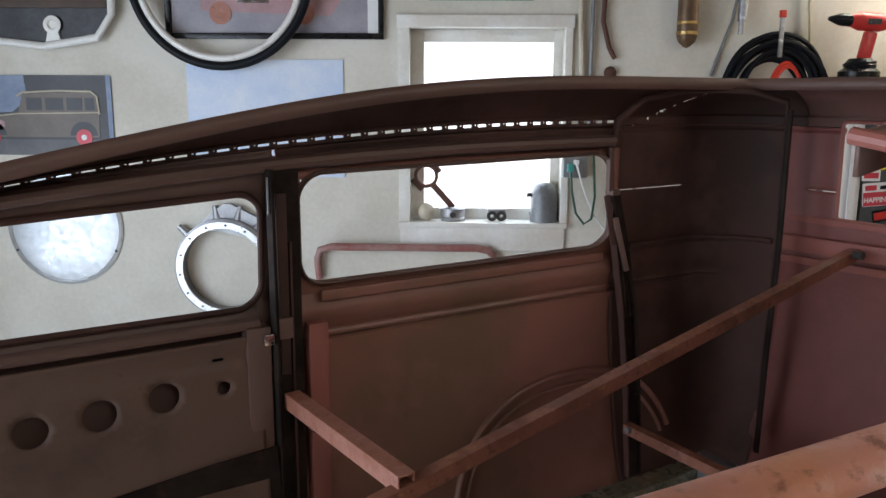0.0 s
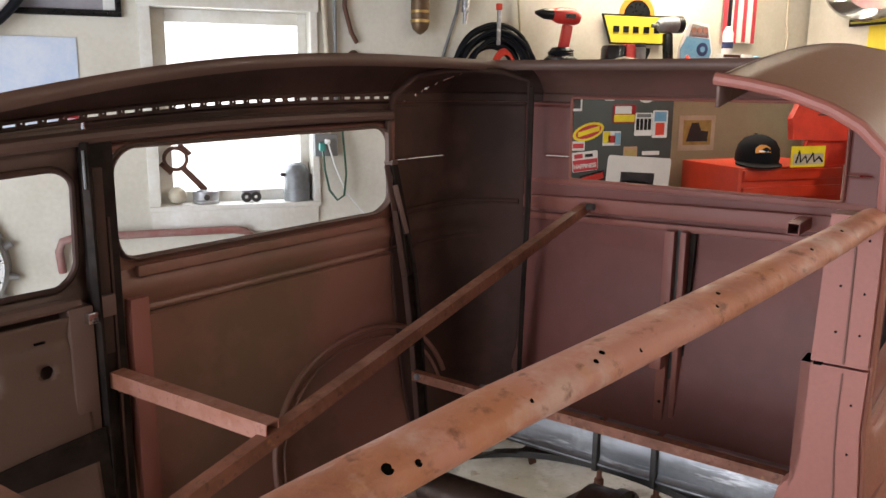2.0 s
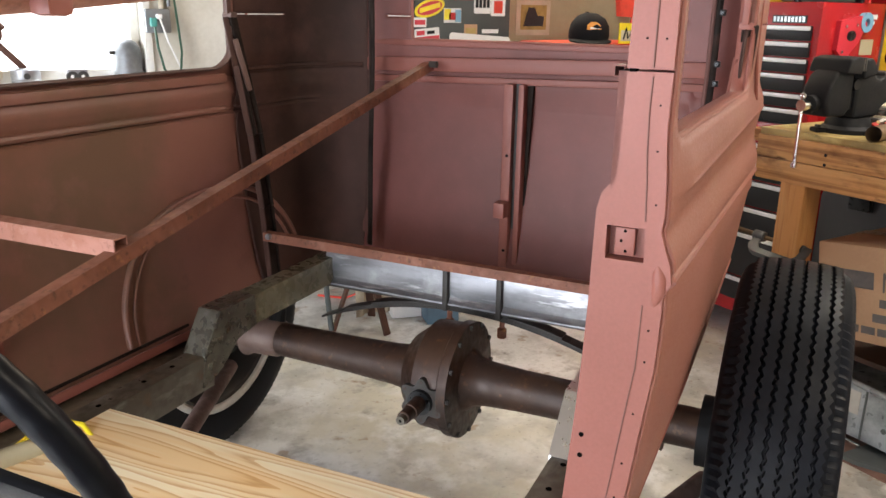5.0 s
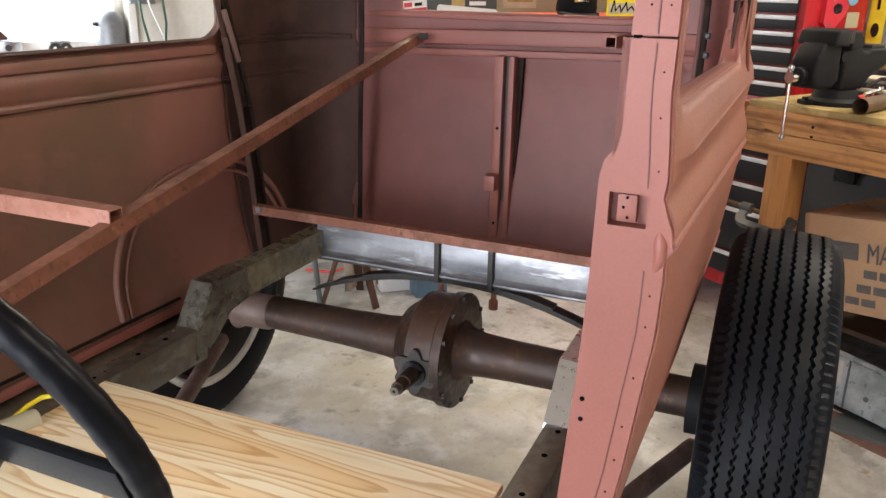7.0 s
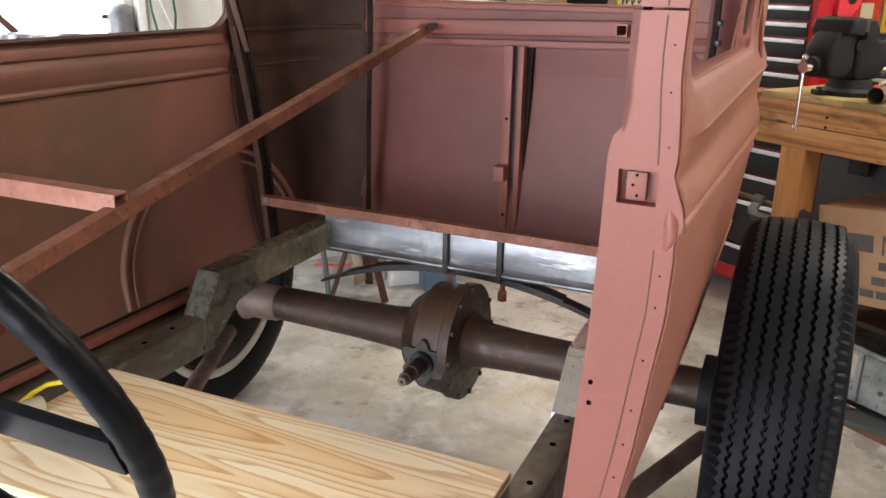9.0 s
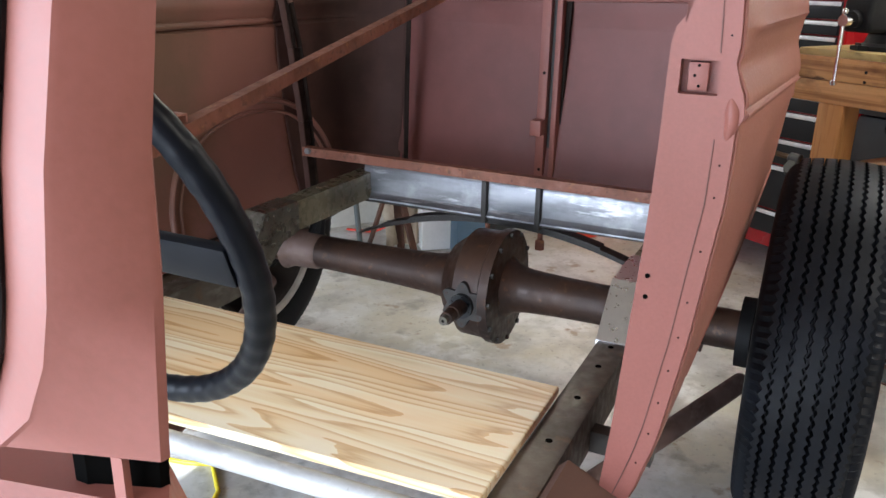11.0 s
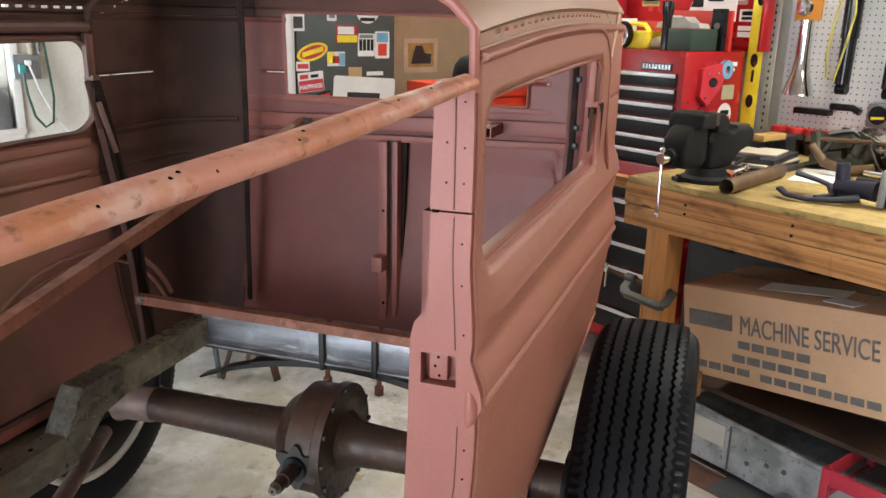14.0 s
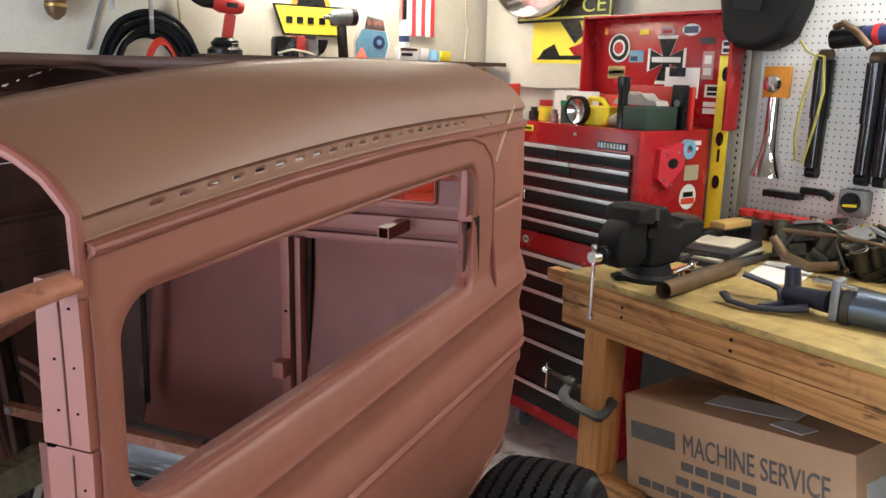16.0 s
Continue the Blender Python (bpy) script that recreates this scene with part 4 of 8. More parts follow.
for g in (1, -1):
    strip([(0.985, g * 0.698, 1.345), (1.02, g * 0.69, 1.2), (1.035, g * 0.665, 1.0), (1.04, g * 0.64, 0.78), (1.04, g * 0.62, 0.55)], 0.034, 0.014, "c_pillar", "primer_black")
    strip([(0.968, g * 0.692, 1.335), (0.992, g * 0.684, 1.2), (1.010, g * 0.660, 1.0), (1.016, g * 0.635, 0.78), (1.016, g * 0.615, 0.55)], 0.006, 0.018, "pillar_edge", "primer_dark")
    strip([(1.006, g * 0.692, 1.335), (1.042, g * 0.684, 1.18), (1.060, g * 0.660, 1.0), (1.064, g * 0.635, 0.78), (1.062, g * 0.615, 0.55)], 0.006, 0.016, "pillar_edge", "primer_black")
    part("window_post", bar((0.972, g * 0.690, 1.46), (0.972, g * 0.688, 1.345), 0.016, 0.014), "primer_brown" if g > 0 else "primer", body)
    part("pillar_clip", bar((0.988, g * 0.678, 1.275), (1.022, g * 0.662, 1.13), 0.012, 0.014), "primer_brown" if g > 0 else "primer", body)
    part("pillar_joint", box(0.972, 1.0, g * 0.675, g * 0.705, 1.335, 1.35, bevel=0.003), "primer_brown" if g > 0 else "primer", body)
    yp = 0.458 if g > 0 else -0.575
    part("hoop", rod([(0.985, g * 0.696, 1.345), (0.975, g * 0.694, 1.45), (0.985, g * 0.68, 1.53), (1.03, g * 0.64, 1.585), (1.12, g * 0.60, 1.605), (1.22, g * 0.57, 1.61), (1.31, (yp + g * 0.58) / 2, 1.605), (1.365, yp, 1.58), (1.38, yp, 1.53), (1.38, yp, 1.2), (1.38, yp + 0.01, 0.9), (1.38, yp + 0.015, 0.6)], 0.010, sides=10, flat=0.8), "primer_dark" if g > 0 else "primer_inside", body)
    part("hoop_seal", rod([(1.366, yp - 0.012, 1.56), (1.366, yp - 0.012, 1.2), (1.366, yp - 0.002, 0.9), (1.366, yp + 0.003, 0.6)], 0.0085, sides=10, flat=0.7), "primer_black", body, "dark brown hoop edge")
    part("post_foot", prism([(0, 0), (0.022, 0.015), (0.022, 0.04), (0.008, 0.09), (0, 0.09)], 0.010, m=pose(1.37, yp + 0.012, 0.63, 90, 0, 90)), "primer_inside", body)
for z in (1.42, 1.37, 1.24, 1.19, 1.10):
    part("clip", box(1.35, 1.366, -0.605, -0.59, z - 0.008, z + 0.008, bevel=0.003), "black", body, "black wiring clip")
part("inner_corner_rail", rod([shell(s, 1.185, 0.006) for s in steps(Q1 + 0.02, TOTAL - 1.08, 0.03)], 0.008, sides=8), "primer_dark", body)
part("inner_belt_rail", box(0.15, 0.97, 0.698, 0.714, 1.155, 1.18, bevel=0.006), "primer_far", body)
part("inner_belt_bead", rod([(0.15, 0.714, 1.082), (0.97, 0.714, 1.08)], 0.009, sides=8), "primer_far", body)


def arch_bead(a, c, r):
    """A pressed bead round the wheel arch, on the inner face of the far quarter panel."""
    pts = []
    for d in range(2, 160, 4):
        k, h = math.cos(radians(180 - d)), math.sin(radians(d))
        x, z = 0.86 + a * math.copysign(abs(k) ** (2 / 2.4), k), 0.47 + c * h ** (2 / 2.4)
        if z > 0.52:
            pts.append((x, HW - section(z) - 0.0035, z))
    return rod(pts, r, sides=10, flat=0.8)


part("wheel_arch_bead", arch_bead(0.392, 0.387, 0.0105), "primer_far", body)
part("wheel_arch_bead", arch_bead(0.362, 0.357, 0.0065), "primer_far", body)
part("sill_ledge", bar((-0.9, 0.602, 0.521), (0.66, 0.602, 0.516), 0.056, 0.022, bevel=0.005, twist=-28), "primer", body)
part("floor_channel", box(-0.9, 0.66, 0.492, 0.655, 0.462, 0.496, bevel=0.004), "sill_steel", body, "dirty olive-brown floor channel")
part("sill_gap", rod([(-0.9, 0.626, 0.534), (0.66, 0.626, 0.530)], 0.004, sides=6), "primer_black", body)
part("rear_rail", bar((1.492, 0.53, 1.191), (1.492, -0.57, 1.215), 0.036, 0.046, bevel=0.008), "primer", body)
part("rear_ledge", bar((1.493, 0.53, 1.145), (1.493, -0.56, 1.166), 0.026, 0.022, bevel=0.006), "primer", body)
part("sill_lip", bar((1.496, 0.53, 1.262), (1.496, -0.56, 1.262), 0.02, 0.02, bevel=0.006), "primer", body)
# Thin dark wedge put where the channel's soft shadow falls on the rear panel.
part("channel_shadow", prism([(-0.034, 1.147), (-0.052, 1.147), (-0.045, 0.95), (-0.039, 0.75), (-0.035, 0.62), (-0.034, 0.62)], 0.014, m=Matrix(((0, 0, 1, 1.488), (1, 0, 0, 0), (0, 1, 0, 0), (0, 0, 0, 1)))), "primer_black", body, "dark wedge sheet for the soft shadow beside the channel")
part("centre_channel", box(1.448, 1.50, 0.0, 0.03, 0.55, 1.15, bevel=0.004), "primer", body)
part("centre_channel", box(1.452, 1.50, -0.034, -0.016, 0.55, 1.15, bevel=0.004), "primer", body)
part("channel_groove", box(1.476, 1.50, -0.016, 0.0, 0.55, 1.15), "dark_steel", body)
part("channel_bracket", box(1.405, 1.45, 0.0, 0.036, 0.735, 0.785, bevel=0.004), "primer", body)
for z in (0.93, 0.62):
    part("channel_hole", rod([(1.4465, 0.012, z), (1.45, 0.012, z)], 0.005, sides=8), "hole", body)
part("rear_bead", rod([(1.488, 0.47, 0.60), (1.488, -0.55, 0.61)], 0.006, sides=8), "primer", body)


def square_tube(a, b, w, wall=0.003, bm=None):
    """A hollow square tube."""
    bm = bm or bmesh.new()
    a, b = Vector(a), Vector(b)
    q = (b - a).to_track_quat("X", "Z").to_matrix().to_4x4()
    c = bmesh.new()
    n = (b - a).length
    loops = []
    for x in (0, n):
        for h in (w / 2, w / 2 - wall):
            loops.append([c.verts.new((x, y, z)) for y, z in ((-h, -h), (h, -h), (h, h), (-h, h))])
    o0, i0, o1, i1 = loops
    for k in range(4):
        m = (k + 1) % 4
        for f in ((o0[k], o0[m], o1[m], o1[k]), (i0[m], i0[k], i1[k], i1[m]), (o0[m], o0[k], i0[k], i0[m]), (o1[k], o1[m], i1[m], i1[k])):
            c.faces.new(f)
    bmesh.ops.recalc_face_normals(c, faces=c.faces)
    return merge(bm, c, Matrix.Translation(a) @ q)


part("brace_lug", box(1.450, 1.482, 0.28, 0.312, 1.180, 1.206, bevel=0.004), "primer", body)
dg = part("diagonal_brace", square_tube((1.452, 0.296, 1.19), (-0.45, 0.208, 0.842), 0.028), "rust", body, "rusty square tube brace")
part("bolt", rod([(1.43, 0.275, 1.20), (1.43, 0.25, 1.20)], 0.011, sides=6), "dark_steel", dg)
part("short_brace", square_tube((0.088, 0.225, 0.957), (0.06, 0.66, 0.965), 0.034), "rust_pale", body, "rusty square tube brace with a cut end")
part("cross_brace", square_tube((1.015, 0.625, 0.695), (1.015, -0.62, 0.689), 0.027), "rust", body, "rusty square tube brace")
part("brace_bolt", rod([(1.0, 0.60, 0.70), (0.99, 0.60, 0.70)], 0.010, sides=6), "steel", body)
part("brace_stub", square_tube((1.339, -0.346, 1.213), (1.478, -0.346, 1.213), 0.031), "primer", body, "short square tube stub")
HEAD = [(-0.004, -0.696, 1.451), (-0.08, -0.681, 1.441), (-0.15, -0.665, 1.4323), (-0.26, -0.6355, 1.4157), (-0.37, -0.608, 1.4026), (-0.47, -0.584, 1.392), (-0.57, -0.565, 1.382), (-0.65, -0.549, 1.373), (-0.72, -0.536, 1.365), (-0.80, -0.525, 1.355)]
hd = part("door_header", rod(HEAD, [0.014, 0.016, 0.0175, 0.019, 0.0195, 0.0195, 0.0195, 0.0185, 0.015, 0.012], sides=24, flat=0.62), "rail_rust", body, "rust-streaked tubular door header with holes")
RAD = [0.014, 0.016, 0.0175, 0.019, 0.0195, 0.0195, 0.0195, 0.0185, 0.015, 0.012]
for u, tilt, size in ((-0.09, 20, 0.002), (-0.15, 30, 0.002), (-0.27, 20, 0.0022), (-0.285, 50, 0.002), (-0.37, 62, 0.002), (-0.395, 28, 0.0026), (-0.405, 40, 0.0024), (-0.462, 55, 0.002), (-0.542, 58, 0.0028), (-0.557, 42, 0.0045), (-0.635, 52, 0.0034), (-0.650, 46, 0.0028), (-0.662, 44, 0.0032)):
    i = max(k for k in range(len(HEAD) - 1) if HEAD[k][0] >= u)
    f = (u - HEAD[i][0]) / (HEAD[i + 1][0] - HEAD[i][0])
    p = Vector(HEAD[i]).lerp(Vector(HEAD[i + 1]), f)
    r = RAD[i] + (RAD[i + 1] - RAD[i]) * f
    sn, cs_ = math.sin(radians(tilt)), math.cos(radians(tilt))
    q = Vector((u, p.y - r * sn, p.z + r * 0.62 * cs_))
    out = Vector((0, -sn * 0.62, cs_)).normalized()
    part("header_hole", rod([q - out * 0.004, q + out * 0.0007], size * 0.72, sides=12), "hole", hd)
ct = part("cowl_brace", square_tube((-0.674, -0.514, 1.373), (-0.72, 0.62, 1.382), 0.025), "rust_deep", body, "rusty square tube brace across the cowl")
part("cowl_bolt", rod([(-0.69, -0.525, 1.352), (-0.69, -0.528, 1.366)], 0.009, sides=6), "chrome", ct)
# near windscreen post and cowl top: lofts through rows of height, outer edge and inner edge


def loft(rows, back):
    bm = bmesh.new()
    prev = None
    for z, (au, av), (lu, lv) in rows:
        loop = [bm.verts.new(p) for p in ((au, av, z), (au - 0.004, av + 0.001, z), (lu + 0.002, lv - 0.001, z), (lu, lv + 0.001, z), (lu, lv + back, z), (lu + back, lv + back, z), (au + back, av + back, z), (au + 0.003, av + 0.004, z))]
        if prev:
            for k in range(8):
                bm.faces.new((prev[k], prev[(k + 1) % 8], loop[(k + 1) % 8], loop[k])).smooth = True
                if k in (0, 2, 4, 6):
                    bm.edges.get((prev[k], loop[k])).smooth = False
        else:
            bm.faces.new(loop[::-1])
        prev = loop
    bm.faces.new(prev)
    bmesh.ops.recalc_face_normals(bm, faces=bm.faces)
    return bm


part("windscreen_post", loft([(1.040, (-0.796, -0.604), (-0.822, -0.540)), (1.057, (-0.795, -0.604), (-0.82, -0.559)), (1.082, (-0.793, -0.604), (-0.82, -0.572)), (1.107, (-0.791, -0.604), (-0.82, -0.579)),
                              (1.158, (-0.790, -0.604), (-0.82, -0.588)), (1.22, (-0.775, -0.60), (-0.806, -0.588)), (1.30, (-0.7505, -0.590), (-0.7855, -0.572)), (1.36, (-0.7365, -0.582), (-0.7715, -0.558))], 0.022), "primer", body)
part("post_seal", rod([(-0.821, -0.512, 1.038), (-0.822, -0.534, 1.057), (-0.822, -0.547, 1.082), (-0.822, -0.554, 1.107), (-0.822, -0.563, 1.158), (-0.808, -0.563, 1.22), (-0.7875, -0.547, 1.30), (-0.7735, -0.533, 1.36)], 0.0035, sides=8), "black", body)
part("post_bend", rod([(-0.733, -0.572, 1.320), (-0.732, -0.572, 1.346), (-0.728, -0.572, 1.359), (-0.720, -0.571, 1.367), (-0.707, -0.569, 1.3715), (-0.688, -0.566, 1.374), (-0.640, -0.562, 1.376)], [0.0075, 0.0075, 0.008, 0.008, 0.0075, 0.0065, 0.004], sides=12), "primer", body)
part("header_lug", box(-0.668, -0.655, -0.572, -0.560, 1.360, 1.372, bevel=0.003), "primer", body)
cw = part("cowl", loft([(0.55, (-0.765, -0.60), (-0.90, -0.42)), (0.90, (-0.775, -0.618), (-0.90, -0.42)), (0.965, (-0.784, -0.612), (-0.86, -0.45)), (0.995, (-0.791, -0.607), (-0.845, -0.46)), (1.020, (-0.798, -0.604), (-0.835, -0.46))], 0.02), "primer", body)
part("cowl_bracket", box(-0.787, -0.758, -0.615, -0.598, 0.93, 0.984, bevel=0.003), "primer", cw)
part("hinge_block", loft([(1.019, (-0.788, -0.594), (-0.804, -0.566)), (1.041, (-0.788, -0.594), (-0.804, -0.566))], 0.008), "hole", cw)
part("hinge_tab", box(-0.8055, -0.802, -0.588, -0.582, 1.02, 1.04), "primer", cw)

# far door with its inner panel
TD = steps(0.52, 1.115, 0.02) + steps(1.13, GUT, 0.0115)
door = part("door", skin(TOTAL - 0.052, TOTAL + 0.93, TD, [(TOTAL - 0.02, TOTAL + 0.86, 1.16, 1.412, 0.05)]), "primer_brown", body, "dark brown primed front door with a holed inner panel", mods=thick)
dot = lambda u, z, r: (TOTAL - u - r, TOTAL - u + r, z - r, z + r, r)
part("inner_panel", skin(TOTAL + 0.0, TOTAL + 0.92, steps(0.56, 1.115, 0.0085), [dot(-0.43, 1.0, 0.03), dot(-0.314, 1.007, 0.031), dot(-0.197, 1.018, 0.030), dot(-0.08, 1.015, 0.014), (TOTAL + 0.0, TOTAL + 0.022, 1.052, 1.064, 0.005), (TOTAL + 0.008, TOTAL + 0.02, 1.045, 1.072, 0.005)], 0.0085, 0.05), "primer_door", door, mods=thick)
part("garnish_edge", rim((TOTAL - 0.02, TOTAL + 0.86, 1.16, 1.412, 0.05), 0.007, 0.008), "primer_dark", door)
part("window_ledge", rod([shell(s, 1.135, 0.03) for s in steps(TOTAL, TOTAL + 0.9, 0.05)], 0.02, sides=8, flat=0.6), "primer_brown", door)
for u0, u1, z0, z1 in ((-0.025, 0.019, 1.050, 1.062), (-0.009, 0.003, 1.036, 1.076), (-0.10, -0.08, 1.075, 1.079)):
    part("panel_cutout", box(u0, u1, 0.6625, 0.6675, z0, z1), "hole", door)
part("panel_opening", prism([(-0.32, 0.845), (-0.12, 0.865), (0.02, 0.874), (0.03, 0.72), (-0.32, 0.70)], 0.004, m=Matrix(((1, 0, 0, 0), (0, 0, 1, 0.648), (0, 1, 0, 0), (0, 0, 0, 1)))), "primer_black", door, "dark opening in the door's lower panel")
part("lock", box(0.0, 0.022, 0.645, 0.665, 1.095, 1.118, bevel=0.003), "chrome", door, "small bright lock plate")
part("door_edge", box(-0.03, 0.02, 0.66, 0.70, 0.55, 1.13, bevel=0.004), "primer_brown", door)

# chassis
chassis = thing("chassis_frame", CAR, "bare steel car frame with kicked-up rear rails", "chassis")
for g in (1, -1):
    y0, y1 = (0.43, 0.49) if g > 0 else (-0.535, -0.472)
    part("side_rail", box(-1.25, 0.53, y0, y1, 0.45, 0.540, bevel=0.004), "frame_steel" if g > 0 else "rail_brown", chassis)
    part("kick_plate", prism([(0.485, 0.462), (0.497, 0.541), (0.562, 0.638), (0.70, 0.638), (0.70, 0.555), (0.625, 0.543), (0.558, 0.488), (0.52, 0.470)] if g > 0 else [(0.43, 0.452), (0.44, 0.541), (0.535, 0.638), (0.70, 0.638), (0.70, 0.55), (0.60, 0.53), (0.545, 0.45)], y1 - y0 + 0.008, m=Matrix(((1, 0, 0, 0), (0, 0, 1, y0 - 0.004), (0, 1, 0, 0), (0, 0, 0, 1)))), "ground_steel" if g > 0 else "brushed", chassis, "ground welded kick-up")
    part("rear_rail", box(0.69, 1.12, y0, y1, 0.553, 0.636, bevel=0.004), "rail_paint", chassis, "olive-grey rear frame rail")
    for u in (0.42, 0.33, 0.2, 0.05):
        part("rail_hole", rod([(u, (y0 + y1) / 2, 0.5395), (u, (y0 + y1) / 2, 0.5408)], 0.006, sides=10), "hole", chassis)
part("front_tube", rod([(-0.222, 0.45, 0.523), (-0.172, -0.50, 0.523)], 0.018, sides=16), "tube_grey", chassis, "chalky pale grey steel tube")
part("mid_crossmember", bar((0.195, -0.5355, 0.475), (0.195, -0.64, 0.475), 0.032, 0.04), "dark_steel", chassis)
part("rear_crossmember", box(1.13, 1.15, 0.455, -0.5, 0.55, 0.645, bevel=0.003), "dark_steel", chassis)
for a, c in ((0.452, 0.052), (0.036, -0.112), (-0.128, -0.50)):
    prof = [(1.128, 0.670), (1.106, 0.670), (1.094, 0.666), (1.086, 0.657), (1.082, 0.645), (1.081, 0.600), (1.085, 0.572), (1.078, 0.562), (1.070, 0.558), (1.070, 0.553), (1.128, 0.553)]
    part("crossmember_plate", prism(prof, a - c, m=Matrix(((1, 0, 0, 0), (0, 0, 1, c), (0, 1, 0, 0), (0, 0, 0, 1)))), "steel", chassis, "bright ground steel plate")
for y in (0.044, -0.12):
    part("web_rib", box(1.064, 1.13, y - 0.008, y + 0.008, 0.535, 0.660, bevel=0.004), "dark_steel", chassis)
    part("hanger_bolt", rod([(1.105, y, 0.55), (1.105, y, 0.50), (1.105, y, 0.495), (1.105, y, 0.47)], [0.008, 0.008, 0.014, 0.014], sides=8), "rust", chassis)
part("lower_lip", bar((1.088, 0.45, 0.548), (1.088, -0.50, 0.552), 0.03, 0.008), "dark_steel", chassis)
for k, reach in enumerate((0.48, 0.40, 0.30)):
    b = bmesh.new()
    leaf = [(1.112, y, 0.532 + 0.0065 * k - 0.44 * y * y) for y in steps(-reach, reach, 0.04)]
    for p, q in zip(leaf, leaf[1:]):
        bar(p, q, 0.045, 0.0065, b, 0.001)
    part("spring_leaf", b, "dark_steel", chassis)
part("brake_rod", rod([(-1.2, 0.20, 0.39), (0.1, 0.217, 0.40)], 0.020, sides=12), "rust_dark", chassis)
for g in (1, -1):
    part("radius_rod", rod([(0.93, g * 0.722, 0.275), (0.65, g * 0.607, 0.262), (0.2, g * 0.42, 0.24), (-0.4, g * 0.18, 0.21)], [0.024, 0.024, 0.023, 0.021], sides=16), "rod_mauve", chassis, "dull mauve-brown radius rod")

axle = thing("rear_axle", CAR, "rusty brown rear axle with a round differential housing", "axle")
AX, AZ = 0.917, 0.415
part("axle_tube", rod([(AX, 0.74, AZ), (AX, 0.50, AZ), (AX, 0.25, AZ), (AX, 0.12, AZ), (AX, 0.06, AZ)], [0.049, 0.050, 0.053, 0.058, 0.066], sides=24), "axle", axle)
part("axle_tube", rod([(AX, -0.74, AZ), (AX, -0.50, AZ), (AX, -0.25, AZ), (AX, -0.16, AZ), (AX, -0.125, AZ), (AX, -0.09, AZ)], [0.049, 0.051, 0.055, 0.060, 0.068, 0.098], sides=24), "axle", axle)
diff = part("differential", rod([(AX, 0.06, AZ), (AX, 0.055, AZ), (AX, 0.012, AZ), (AX, 0.002, AZ), (AX, -0.070, AZ), (AX, -0.075, AZ), (AX, -0.100, AZ), (AX, -0.105, AZ)], [0.07, 0.10, 0.135, 0.148, 0.150, 0.158, 0.158, 0.11], sides=40), "axle", axle)
for i in range(12):
    a = 2 * math.pi * i / 12
    part("bolt", rod([(AX + 0.148 * math.cos(a), -0.099, AZ + 0.148 * math.sin(a)), (AX + 0.148 * math.cos(a), -0.108, AZ + 0.148 * math.sin(a))], 0.007, sides=6), "dark_steel", diff)
part("nose", rod([(0.86, -0.033, AZ - 0.01), (0.80, -0.033, AZ - 0.01), (0.775, -0.033, AZ - 0.01)], [0.085, 0.062, 0.05], sides=24), "axle", axle)
star = [((0.053 + 0.010 * math.cos(6 * a)) * math.cos(a), (0.053 + 0.010 * math.cos(6 * a)) * math.sin(a)) for a in (2 * math.pi * i / 60 for i in range(60))]
fl = part("pinion_flange", prism(star, 0.014, m=pose(0.776, -0.033, AZ - 0.01, 0, -90, 0)), "dark_steel", axle, "six-lobed bolt flange")
part("pinion_seal", rod([(0.764, -0.033, AZ - 0.01), (0.75, -0.033, AZ - 0.01)], 0.033, sides=24), "black", fl)
part("pinion_shaft", rod([(0.765, -0.033, AZ - 0.01), (0.70, -0.033, AZ - 0.01), (0.698, -0.033, AZ - 0.01), (0.665, -0.033, AZ - 0.01)], [0.021, 0.021, 0.018, 0.017], sides=14), "axle", axle)
part("pinion_thread", rod([(0.665, -0.033, AZ - 0.01), (0.648, -0.033, AZ - 0.01)], [0.0125, 0.0115], sides=14), "frame_steel", axle, "bare threaded shaft end")
part("centre_hole", rod([(0.649, -0.033, AZ - 0.01), (0.6475, -0.033, AZ - 0.01)], 0.004, sides=10), "hole", axle)
for i in range(6):
    a = 2 * math.pi * i / 6
    part("flange_hole", rod([(0.7612, -0.033 - 0.053 * math.sin(a), AZ - 0.01 + 0.053 * math.cos(a)), (0.764, -0.033 - 0.053 * math.sin(a), AZ - 0.01 + 0.053 * math.cos(a))], 0.0045, sides=8), "axle", fl)
for g in (1, -1):
    part("backing_plate", rod([(AX, g * 0.70, AZ), (AX, g * 0.73, AZ)], 0.085, sides=32), "iron_black", axle)
    part("hub_collar", rod([(AX, g * 0.505, AZ), (AX, g * 0.515, AZ), (AX, g * 0.60, AZ), (AX, g * 0.62, AZ)], [0.051, 0.056, 0.060, 0.070], sides=24), "collar", axle, "paler scraped collar")
    part("spring_perch", rod([(AX + 0.01, g * 0.53, AZ + 0.05), (AX + 0.03, g * 0.53, AZ + 0.10), (AX + 0.08, g * 0.50, AZ + 0.12)], [0.026, 0.022, 0.016], sides=10), "iron_black", axle)


